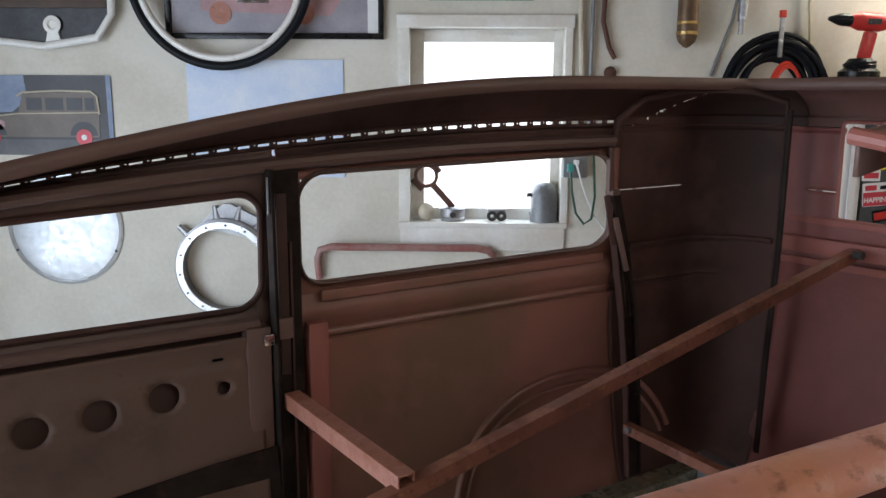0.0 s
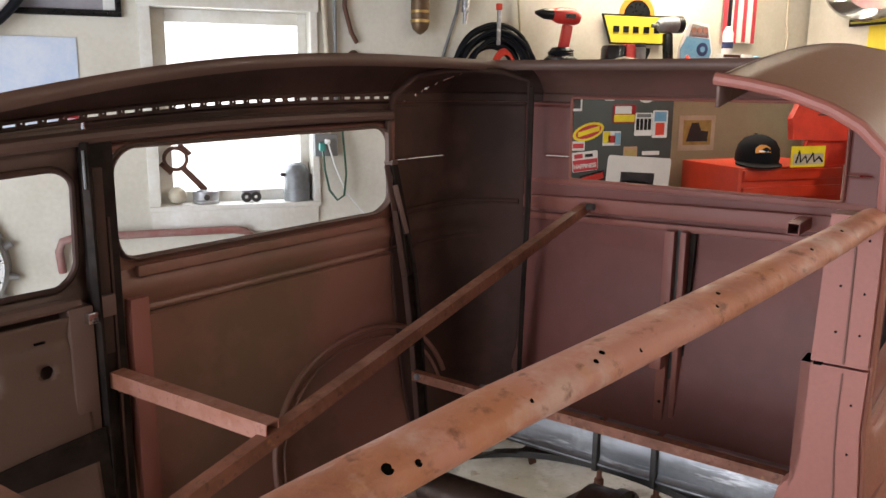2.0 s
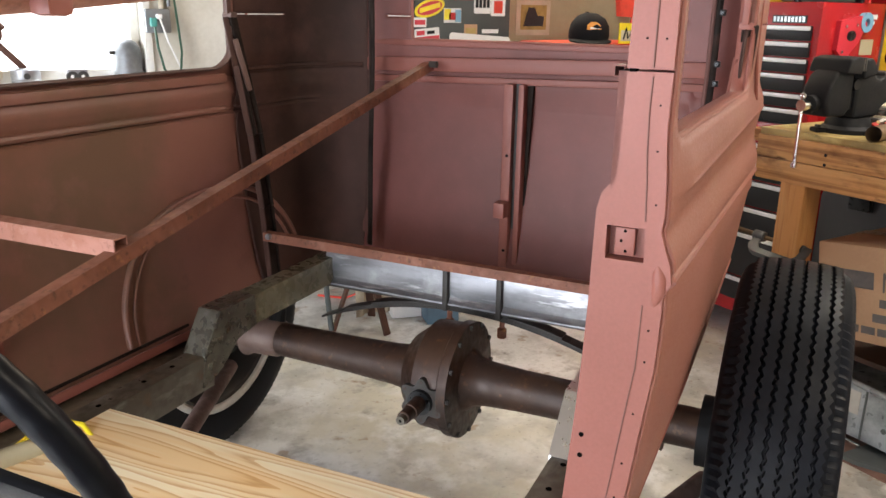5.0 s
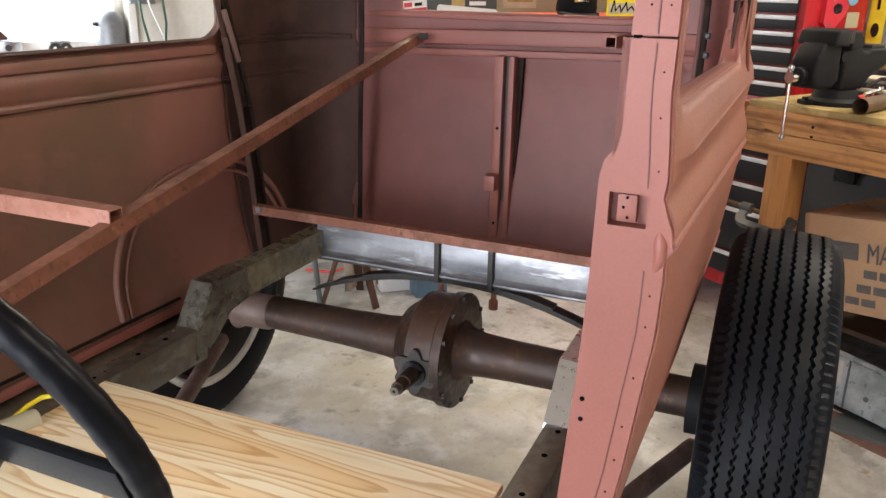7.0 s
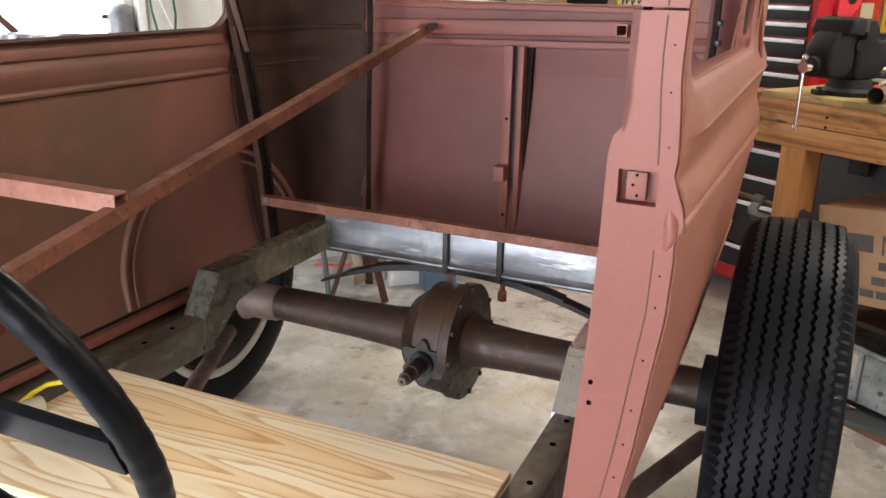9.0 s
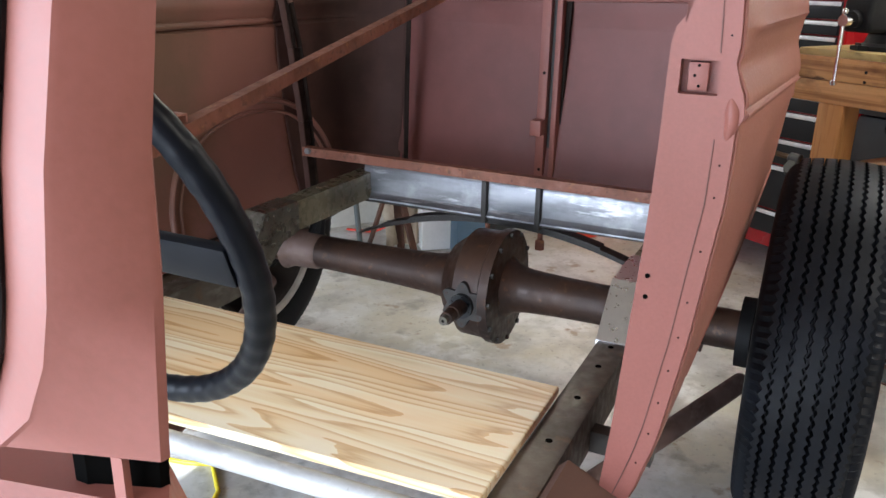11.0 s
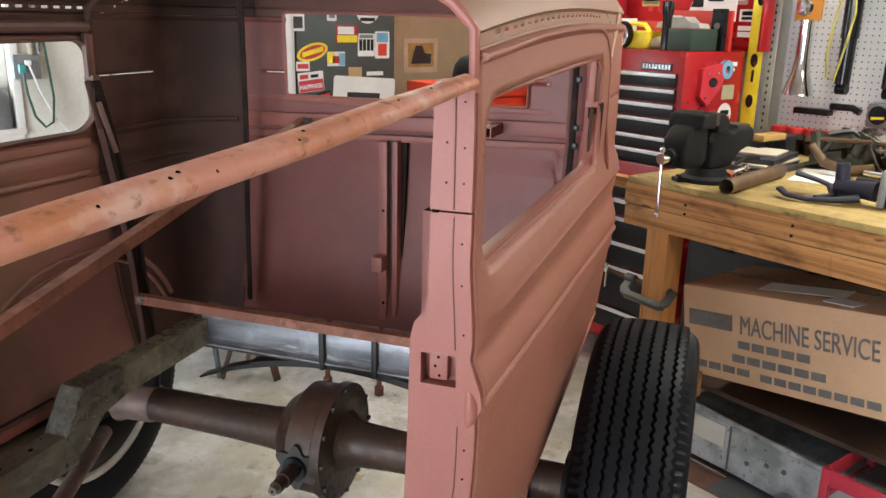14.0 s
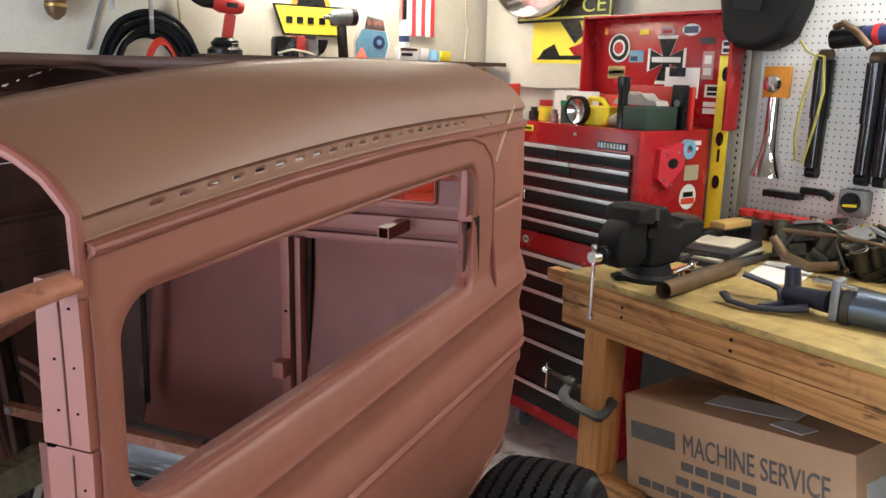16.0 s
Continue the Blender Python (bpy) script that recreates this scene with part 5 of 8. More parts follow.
def tyre(r, w, n=240):
    """A bias-ply tyre with six zigzag grooves cut round the tread and ribbed shoulders."""
    cols = [(0.60, -0.36, 0), (0.66, -0.44, 0), (0.74, -0.485, 0), (0.84, -0.5, 0), (0.895, -0.49, 0), (0.925, -0.468, 2), (0.945, -0.432, 2), (0.957, -0.388, 2), (0.984, -0.357, 3)]
    for k in range(6):
        c = -0.29 + 0.116 * k
        rr = 1 - 0.12 * c * c
        cols += [(rr, c - 0.0165, 1), (rr - 0.058, c - 0.0090, 1), (rr - 0.058, c + 0.0090, 1), (rr, c + 0.0165, 1)]
    cols += [(f, -y, k) for f, y, k in cols[8::-1]]
    bm = bmesh.new()
    rings = []
    for i in range(n):
        a = 2 * math.pi * i / n
        ring = []
        for f, y, kind in cols:
            yy = y * w + {1: 0.0024, 3: 0.0036}.get(kind, 0.0) * (1 if i % 2 else -1)
            ff = f - (0.020 if kind == 2 and i % 2 else 0)
            ring.append(bm.verts.new((r * ff * math.cos(a), r * ff * math.sin(a), yy)))
        rings.append(ring)
    for i in range(n):
        p, q = rings[i], rings[(i + 1) % n]
        for j in range(len(cols) - 1):
            bm.faces.new((p[j], q[j], q[j + 1], p[j + 1]))
    bmesh.ops.recalc_face_normals(bm, faces=bm.faces)
    return bm


TYR = 0.424
whl = thing("road_wheel", CAR @ pose(AX, -0.862, TYR, 90, 0, 0), "black zigzag-tread vintage tyre on a pale painted wheel", "wheel", "rear wheels")
ty = part("tyre", tyre(TYR, 0.236), "rubber", whl)
part("wheel_rim", lathe([(0.252, -0.10), (0.284, -0.112), (0.288, -0.10), (0.262, -0.075), (0.245, -0.06), (0.24, 0.06), (0.262, 0.075), (0.288, 0.10), (0.284, 0.112), (0.252, 0.10), (0.225, 0.05), (0.225, -0.05)], 56, closed=True), "dark_steel", whl)
for z in (-0.106, 0.106):
    part("rim_lip", rod([(0.276 * math.cos(a), 0.276 * math.sin(a), z) for a in (2 * math.pi * k / 72 for k in range(72))], 0.013, closed=True, sides=10), "whitewall", whl, "white painted rim lip")
part("wheel_disc", lathe([(0.232, 0.0), (0.2, 0.02), (0.14, 0.03), (0.12, 0.01), (0.05, 0.012), (0.0005, 0.012)], 40), "dark_steel", whl)
part("valve", rod([(0.235, 0, 0.07), (0.225, 0, 0.105)], 0.004, sides=6), "black", whl)
far = copy_thing(whl, CAR @ pose(AX, 0.84, TYR, 90, 0, 0) @ pose(0, 0, 0, 180))

seat = thing("plywood_board", CAR, "pale yellow plywood board laid across the frame rails", "board")
b = prism([(-0.205, 0.403), (-0.15, -0.474), (0.194, -0.472), (0.181, 0.405)], 0.016, m=pose(0, 0, 0.5405))
bmesh.ops.bevel(b, geom=b.edges[:], offset=0.0015, segments=2, affect="EDGES")
part("board", b, "plywood", seat)

sw = thing("steering_wheel", CAR @ pose(-0.546, -0.242, 1.013, 0, 69.3, 0), "black steering wheel with a thick finger-grip rim", "steering wheel")
part("rim", rod([(0.197 * math.cos(a), 0.197 * math.sin(a), 0) for a in (2 * math.pi * i / 240 for i in range(240))], [0.0128 * (1 + 0.028 * math.sin(2 * math.pi * i * 54 / 240)) for i in range(240)], closed=True, sides=16), "wheel_black", sw)
for a in (-90, 90):
    part("spoke", merge(bmesh.new(), box(0.04, 0.19, -0.019, 0.019, -0.014, -0.002, bevel=0.005), pose(0, 0, 0, 0, 0, a)), "wheel_black", sw)
part("hub", lathe([(0.0005, -0.06), (0.04, -0.06), (0.055, -0.02), (0.05, 0.0), (0.0005, 0.008)], 32), "wheel_black", sw)
part("column", rod([(0, 0, -0.04), (0, 0, -0.62)], 0.02), "dark_steel", sw)
# ---- small builders for the garage ----
def text(name, body_text, size, m, mat, parent, label="", width=None, weight=0.0):
    """Raised lettering in the built-in font, as a mesh."""
    cu = bpy.data.curves.new(name, "FONT")
    cu.body, cu.size, cu.extrude, cu.align_x = body_text, size, 0.0004, "LEFT"
    cu.offset = weight
    tmp = bpy.data.objects.new(name, cu)
    me = bpy.data.meshes.new_from_object(tmp)
    bpy.data.objects.remove(tmp)
    bpy.data.curves.remove(cu)
    if width:
        xs = [v.co.x for v in me.vertices]
        me.transform(Matrix.Diagonal((width / (max(xs) - min(xs)), 1, 1, 1)))
    me.transform(m)
    me.materials.append(M[mat])
    ob = new(name, me)
    ob.parent = parent
    if label:
        ob["label"] = label
    return ob


def nplate(x0, x1, z0, z1, y, d=0.002):
    return box(x0, x1, y - d, y, z0, z1)


def eplate(y0, y1, z0, z1, x, d=0.002):
    return box(x - d, x, y0, y1, z0, z1)


NF = lambda x, y, z: pose(x, y, z, 90, 0, 0)          # xy-plane turned to face -y
EF = lambda x, y, z: pose(x, y, z, 90, 0, -90)        # xy-plane turned to face -x


def simple(name, bm, mat, label, category, group="", smooth=True):
    return tagged(part(name, bm, mat, None, smooth=smooth), label, category, group)


# ---- things on the window wall ----
bw = thing("wheel_hoop", pose(-0.98, 3.30, 2.055, 90, 0, 0), "thin black tyre on a worn white hoop, hung on the wall", "wheel")
ringpts = lambda r, n=64, z=0.0: [(r * math.cos(2 * math.pi * i / n), r * math.sin(2 * math.pi * i / n), z) for i in range(n)]
part("tyre", rod(ringpts(0.357), 0.018, closed=True), "rubber", bw)
part("rim", rod(ringpts(0.327), 0.015, closed=True), "worn_white", bw, "worn pale painted hoop")

pic = thing("framed_picture", pose(0, 0, 0), "black-framed print of a classic car on a grey floor", "picture")
part("print", nplate(-1.20, -0.40, 1.83, 2.33, WY - 0.006), "print_grey", pic, smooth=False)
part("mat_board", nplate(-0.40, -0.35, 1.83, 2.33, WY - 0.006, 0.003), "paper", pic, smooth=False)
for x0, x1, z0, z1 in ((-1.225, -0.335, 1.808, 1.832), (-1.225, -1.203, 1.832, 2.33), (-0.357, -0.335, 1.832, 2.33), (-1.225, -0.335, 2.33, 2.355)):
    part("frame_strip", box(x0, x1, WY - 0.022, WY - 0.002, z0, z1, bevel=0.003), "black", pic)
part("car_shape", prism([(-1.08, 1.92), (-0.55, 1.90), (-0.5, 1.97), (-0.56, 2.05), (-0.7, 2.07), (-0.8, 2.17), (-0.95, 2.17), (-1.08, 2.05)], 0.002, m=NF(0, WY - 0.008, 0)), "mauve", pic)
for x in (-1.0, -0.66):
    part("tyre_shape", prism(circle(0.045, 20, x, 1.91), 0.003, m=NF(0, WY - 0.009, 0)), "rust_pale", pic)
part("grille_shape", prism([(-0.93, 1.95), (-0.80, 1.95), (-0.82, 2.06), (-0.91, 2.06)], 0.003, m=NF(0, WY - 0.009, 0)), "chrome", pic)

po = thing("sky_poster", pose(0, 0, 0), "unframed poster of pale blue sky above parked red cars", "poster")
part("sheet", nplate(-1.155, -0.505, 1.245, 1.727, WY - 0.004), "poster_sky", po, smooth=False)
part("horizon_shape", nplate(-1.15, -0.51, 1.42, 1.45, WY - 0.0065, 0.0015), "red", po, smooth=False)
for i, x in enumerate((-1.13, -1.06, -0.97, -0.9, -0.8, -0.7, -0.62, -0.55)):
    part("car_shape", nplate(x - 0.025, x + 0.025, 1.45, 1.465 + 0.006 * (i % 3), WY - 0.0065, 0.0015), ("navy", "red", "mauve")[i % 3], po, smooth=False)

ph = thing("car_photo", pose(0, 0, 0), "dark photo print of an old brown van with red wheels", "photo")
part("sheet", nplate(-2.05, -1.475, 1.33, 1.66, WY - 0.004), "print_dark", ph, smooth=False)
part("sky_shape", prism([(-2.05, 1.50), (-1.90, 1.51), (-1.83, 1.56), (-1.84, 1.66), (-2.05, 1.66)], 0.001, m=NF(0, WY - 0.006, 0)), "dusk_blue", ph)
part("edge_shape", nplate(-1.495, -1.475, 1.33, 1.66, WY - 0.006, 0.001), "dusk_blue", ph, smooth=False)
part("ground_shape", nplate(-2.05, -1.495, 1.33, 1.395, WY - 0.006, 0.001), "dusk_grey", ph, smooth=False)
part("body_shape", prism([(-2.02, 1.405), (-1.535, 1.405), (-1.53, 1.50), (-1.535, 1.575), (-1.56, 1.592), (-1.85, 1.585), (-1.875, 1.50), (-2.02, 1.485)], 0.0015, m=NF(0, WY - 0.0072, 0)), "sepia_brown", ph)
part("roof_line", rod([(-1.875, WY - 0.009, 1.572), (-1.85, WY - 0.009, 1.590), (-1.70, WY - 0.009, 1.597), (-1.56, WY - 0.009, 1.595), (-1.535, WY - 0.009, 1.575), (-1.528, WY - 0.009, 1.50)], 0.0045, sides=6), "aged_white", ph)
part("belt_line", rod([(-2.02, WY - 0.009, 1.487), (-1.88, WY - 0.009, 1.502), (-1.53, WY - 0.009, 1.508)], 0.003, sides=6), "aged_white", ph)
for x0, x1 in ((-1.835, -1.77), (-1.755, -1.68), (-1.665, -1.60), (-1.588, -1.548)):
    part("window_shape", nplate(x0, x1, 1.517, 1.568, WY - 0.009, 0.001), "print_dark", ph, smooth=False)
part("lamp_shape", prism(circle(0.022, 18, -1.955, 1.455), 0.001, m=NF(0, WY - 0.009, 0)), "mauve", ph)
for x in (-1.99, -1.60):
    part("mudguard_shape", prism(circle(0.058, 18, x, 1.412, 0, 180), 0.001, m=NF(0, WY - 0.009, 0)), "print_dark", ph)
    part("wheel_shape", prism(circle(0.034, 20, x, 1.405), 0.001, m=NF(0, WY - 0.0105, 0)), "magnet_red", ph)
    part("hub_shape", prism(circle(0.012, 16, x, 1.405), 0.001, m=NF(0, WY - 0.012, 0)), "paper", ph)

gr = thing("radiator_shell", pose(0, 0, 0), "black grille piece with a white rounded edge strip", "grille")
edge = [(-2.15, 2.30), (-2.12, 1.86), (-1.95, 1.80), (-1.72, 1.775), (-1.50, 1.81), (-1.435, 1.90), (-1.42, 2.3)]
part("grille", prism([(x, z) for x, z in edge], 0.02, m=NF(0, WY - 0.012, 0)), "grille", gr)
part("edge_strip", rod([(x, WY - 0.04, z) for x, z in edge], 0.016, sides=10), "white", gr)
part("stem", prism([(-1.715, 1.778), (-1.645, 1.778), (-1.662, 1.845), (-1.698, 1.845)], 0.012, m=NF(0, WY - 0.032, 0)), "white", gr)
part("wood_strip", box(-2.11, -1.45, WY - 0.05, WY - 0.033, 1.925, 1.985, bevel=0.004), "wood_dark", gr)
part("medallion", lathe([(0.018, 0), (0.034, 0.004), (0.036, 0.012), (0.02, 0.014), (0.014, 0.006)], 28, m=NF(-1.68, WY - 0.034, 1.86)), "white", gr)

dc = thing("aluminium_disc", pose(0, 0, 0), "polished round aluminium disc fixed on the wall", "disc")
part("dish", lathe([(0.0005, 0.012), (0.05, 0.012), (0.20, 0.008), (0.233, 0.003), (0.233, 0.0), (0.0005, 0.0)], 64, m=NF(-1.716, WY - 0.002, 1.02)), "disc_metal", dc)
part("rim", lathe([(0.233, 0.0), (0.233, 0.006), (0.240, 0.010), (0.250, 0.006), (0.250, 0.0)], 64, m=NF(-1.716, WY - 0.002, 1.02), closed=True), "disc_metal", dc, "raised rolled rim")
for a in (20, 160, 205, 335):
    part("notch", rod([(-1.716 + 0.238 * math.cos(radians(a)), WY - 0.011, 1.02 + 0.238 * math.sin(radians(a))), (-1.716 + 0.238 * math.cos(radians(a)), WY - 0.0135, 1.02 + 0.238 * math.sin(radians(a)))], 0.006, sides=8), "dark_steel", dc)

bh = thing("bell_housing", NF(-1.02, WY - 0.003, 0.856), "cast aluminium clutch housing ring hung on the wall", "engine part")
part("ring", lathe([(0.178, 0.0), (0.178, 0.055), (0.188, 0.06), (0.20, 0.055), (0.214, 0.05), (0.218, 0.0)], 64, closed=True), "alloy", bh)
part("flange", lathe([(0.176, 0.056), (0.176, 0.064), (0.203, 0.064), (0.203, 0.056)], 64, closed=True), "brushed", bh)
for i in range(14):
    a = 2 * math.pi * (i + 0.3) / 14
    part("bolt", rod([(0.19 * math.cos(a), 0.19 * math.sin(a), 0.06), (0.19 * math.cos(a), 0.19 * math.sin(a), 0.069)], 0.005, sides=6), "dark_steel", bh)
for a, l in ((52, 0.26), (75, 0.275), (98, 0.27), (138, 0.265), (20, 0.245), (-12, 0.25), (-35, 0.25)):
    ca, sa = math.cos(radians(a)), math.sin(radians(a))
    part("lug", rod([(0.205 * ca, 0.205 * sa, 0.02), (l * ca, l * sa, 0.02)], [0.02, 0.012], sides=10), "alloy", bh)
part("top_web", prism([(-0.12, 0.18), (0.0, 0.275), (0.03, 0.275), (0.15, 0.215), (0.20, 0.11)], 0.03), "alloy", bh)

pip = simple("pipe_handle", rod([(-0.62, WY - 0.015, 0.81), (-0.625, WY - 0.03, 0.90), (-0.61, WY - 0.04, 0.94), (-0.56, WY - 0.045, 0.955), (0.05, WY - 0.045, 0.955), (0.10, WY - 0.04, 0.945), (0.125, WY - 0.03, 0.92), (0.13, WY - 0.01, 0.90)], 0.016), "dull_red", "long dull red bent pipe fixed to the wall", "pipe")

# things on the window sill
SZ = GZ0
rodp = thing("connecting_rod", pose(-0.05, WY + 0.045, SZ), "dark connecting rod standing in a piston on the sill", "engine part")
part("piston", lathe([(0.0005, 0.0), (0.052, 0.0), (0.054, 0.012), (0.052, 0.016), (0.054, 0.02), (0.054, 0.052), (0.048, 0.058), (0.0005, 0.058)], 40), "alloy", rodp, "grey alloy piston")
part("pin_boss", rod([(0, -0.058, 0.03), (0, -0.04, 0.03)], 0.012, sides=14), "dark_steel", rodp)
part("beam", bar((0.0, 0, 0.055), (-0.085, 0, 0.15), 0.018, 0.026), "rust_dark", rodp)
part("big_end", lathe([(0.038, -0.013), (0.052, -0.013), (0.052, 0.013), (0.038, 0.013)], 32, m=pose(-0.115, 0, 0.19, 90, 0, 0), closed=True), "rust_dark", rodp)
for a in (-45, 135):
    part("cap_bolt", rod([(-0.115 + 0.055 * math.cos(radians(a - 90)) - 0.03 * math.cos(radians(a)), 0, 0.19 + 0.055 * math.sin(radians(a - 90)) - 0.03 * math.sin(radians(a))), (-0.115 + 0.055 * math.cos(radians(a - 90)) + 0.03 * math.cos(radians(a)), 0, 0.19 + 0.055 * math.sin(radians(a - 90)) + 0.03 * math.sin(radians(a)))], 0.01, sides=8), "rust_dark", rodp)
bl = simple("old_ball", lathe([(0.0005, 0)] + [(0.037 * math.sin(radians(a)), 0.037 - 0.037 * math.cos(radians(a))) for a in range(15, 180, 15)] + [(0.0005, 0.074)], 28, m=pose(-0.165, WY + 0.04, SZ)), "aged_white", "scuffed off-white ball on the window sill", "ball")
by = thing("bearing_pair", pose(0.135, WY + 0.035, SZ), "small dark model with two wheels on the sill", "ornament")
for x in (-0.018, 0.022):
    part("wheel", lathe([(0.008, -0.012), (0.022, -0.012), (0.022, 0.012), (0.008, 0.012)], 24, m=pose(x, -0.005, 0.022, 90, 0, 0), closed=True), "dark_steel", by)
part("block", box(-0.035, 0.04, -0.012, 0.016, 0.03, 0.052, bevel=0.004), "alloy", by)
cy = thing("grey_canister", pose(0.335, WY + 0.03, SZ), "weathered grey domed canister on the sill", "canister")
part("body", lathe([(0.0005, 0), (0.056, 0), (0.056, 0.10), (0.052, 0.13), (0.038, 0.155), (0.02, 0.165), (0.0005, 0.167)], 36), "lead", cy)
part("spigot", rod([(-0.05, -0.01, 0.115), (-0.072, -0.014, 0.115)], 0.009, sides=10), "dark_steel", cy)
part("band", lathe([(0.0555, 0.03), (0.059, 0.03), (0.059, 0.04), (0.0555, 0.04)], 36, closed=True), "lead", cy)

ib = thing("wall_socket_box", pose(0.455, WY - 0.04, 1.30), "grey electric box with plugged-in cords beside the window", "socket")
part("box", box(-0.05, 0.05, 0, 0.036, -0.045, 0.05, bevel=0.005), "lead", ib)
part("plug", box(-0.035, -0.01, -0.03, 0.0, -0.02, 0.015, bevel=0.005), "teal", ib, "green plug")
part("plug", box(-0.01, 0.012, -0.03, 0.0, 0.01, 0.03, bevel=0.005), "paper", ib)
part("cord", rod([(-0.022, -0.03, -0.02), (-0.015, -0.03, -0.10), (0.005, -0.025, -0.19), (0.04, -0.02, -0.235), (0.07, -0.02, -0.215), (0.082, -0.015, -0.12), (0.075, 0.01, 0.05), (0.06, 0.03, 0.25)], 0.005, sides=8), "dark_green", ib, "dark green cord loop")
part("cord", rod([(0.0, -0.03, 0.015), (0.03, -0.02, -0.08), (0.08, -0.01, -0.2), (0.16, 0.0, -0.30), (0.2, 0.03, -0.36)], 0.004, sides=8), "paper", ib, "white cord")
cd = simple("conduit", rod([(0.455, WY - 0.02, 2.6), (0.457, WY - 0.02, 1.9), (0.47, WY - 0.02, 1.66), (0.475, WY - 0.02, 1.35)], 0.011), "aged_white", "painted conduit running up the wall", "conduit")
simple("conduit", rod([(0.505, WY - 0.02, 2.6), (0.505, WY - 0.02, 1.36)], 0.008), "lead", "grey conduit running up the wall", "conduit")
simple("bent_rod", rod([(0.57, WY - 0.02, 2.02), (0.55, WY - 0.02, 1.96), (0.548, WY - 0.02, 1.88), (0.575, WY - 0.02, 1.78), (0.60, WY - 0.02, 1.735)], 0.010), "rust_dark", "curved rusty rod hung on the wall", "rod")
simple("knob", lathe([(0.0005, 0), (0.022, 0), (0.026, 0.012), (0.018, 0.026), (0.0005, 0.03)], 20, m=NF(0.585, WY - 0.002, 1.68)), "rust_dark", "small brown knob on the wall", "knob")

bm_ = thing("brass_float", pose(0.872, WY - 0.06, 1.776), "dull brass torpedo-shaped float hung nose down", "float")
part("body", lathe([(0.0005, 0), (0.012, 0.004), (0.032, 0.022), (0.040, 0.045), (0.040, 0.24), (0.03, 0.30), (0.01, 0.33)], 32), "bronze", bm_)
part("band", lathe([(0.0402, 0.05), (0.043, 0.052), (0.043, 0.062), (0.0402, 0.064)], 32, closed=True), "brass", bm_)
part("band", lathe([(0.0402, 0.09), (0.042, 0.092), (0.042, 0.10), (0.0402, 0.102)], 32, closed=True), "brass", bm_)
part("hanger", rod([(0, 0, 0.32), (0, 0.02, 0.6), (0, 0.05, 0.62)], 0.004, sides=6), "dark_steel", bm_)
hs = thing("hose_coil", pose(1.225, WY - 0.07, 1.605, 90, 0, 0), "coiled black air hose with an orange cord inside", "hose")
random.seed(4)
for i in range(11):
    r = 0.125 + 0.0095 * i + random.uniform(-0.003, 0.003)
    sway = random.uniform(-0.012, 0.012)
    part("black_loop", rod([(sway + r * math.cos(a) * (0.98 + 0.04 * math.sin(3 * a + i)), -0.03 + (r + 0.03) * math.sin(a) * 1.03 - 0.10 * max(0, -math.sin(a)), -0.03 + 0.018 * (i % 4) + 0.008 * math.sin(2 * a + i)) for a in (2 * math.pi * k / 48 for k in range(48))], 0.0095, closed=True, sides=8), "rubber", hs)
for i in range(3):
    r = 0.118 - 0.010 * i
    part("orange_loop", rod([(0.045 + r * math.cos(a) * 0.62, -0.05 + (r + 0.05) * math.sin(a), 0.0 + 0.010 * i) for a in (2 * math.pi * k / 40 for k in range(40))], 0.0055, closed=True, sides=8), "orange_red", hs)
hk = thing("hanging_bar", pose(1.225, WY - 0.105, 1.74), "flat steel bar with a red tip holding the hose", "hook")
part("bar", box(-0.009, 0.009, -0.004, 0.004, 0, 0.15, bevel=0.002), "steel", hk)
part("tip", box(-0.013, 0.013, -0.008, 0.008, 0.15, 0.178, bevel=0.004), "orange_red", hk)
hp = thing("grease_gun", pose(1.09, WY - 0.04, 1.83), "slim grey hand pump hung on the wall", "pump")
part("barrel", rod([(0, 0, 0.05), (0.005, 0, 0.26)], 0.017), "steel", hp)
part("nozzle", rod([(-0.002, 0, 0.0), (0, 0, 0.05)], 0.010), "alloy", hp)
simple("wall_cable", rod([(0.99, WY - 0.012, 1.67), (1.02, WY - 0.012, 1.76), (1.06, WY - 0.012, 1.88), (1.10, WY - 0.012, 2.1)], 0.007), "lead", "grey cable on the wall", "cable")
simple("wall_cable", rod([(1.37, WY - 0.012, 2.2), (1.36, WY - 0.012, 1.95), (1.375, WY - 0.012, 1.8), (1.36, WY - 0.012, 1.7)], 0.005), "tan", "tan cable hanging on the wall", "cable")
gs = simple("green_sign", nplate(-0.15, 0.27, 1.962, 2.16, WY - 0.004, 0.004), "green", "plain green metal sign on the wall", "sign", smooth=False)

# shelf and what stands on it
SH = 1.665
sf = thing("wall_shelf", pose(0, 0, 0), "dark brown plank shelf on the wall", "shelf")
part("plank", box(1.40, 3.02, WY - 0.24, WY - 0.001, SH - 0.02, SH, bevel=0.002), "wood_dark", sf)
for x in (1.6, 2.85):
    part("bracket", box(x - 0.01, x + 0.01, WY - 0.18, WY - 0.002, SH - 0.10, SH - 0.021, bevel=0.002), "dark_steel", sf)
SY0 = WY - 0.14
dr = thing("cordless_drill", pose(1.52, SY0, SH), "red and black cordless drill standing on its charger", "drill")
part("charger", lathe([(0.0005, 0), (0.075, 0), (0.075, 0.02), (0.055, 0.035), (0.06, 0.045), (0.04, 0.07), (0.0005, 0.07)], 28), "black", dr)
part("handle", bar((0.01, 0, 0.06), (0.03, 0, 0.17), 0.036, 0.045, bevel=0.01), "tool_red", dr)
part("motor", rod([(0.085, 0, 0.20), (0.06, 0, 0.205), (-0.02, 0, 0.21), (-0.05, 0, 0.212)], [0.026, 0.036, 0.036, 0.024]), "tool_red", dr)
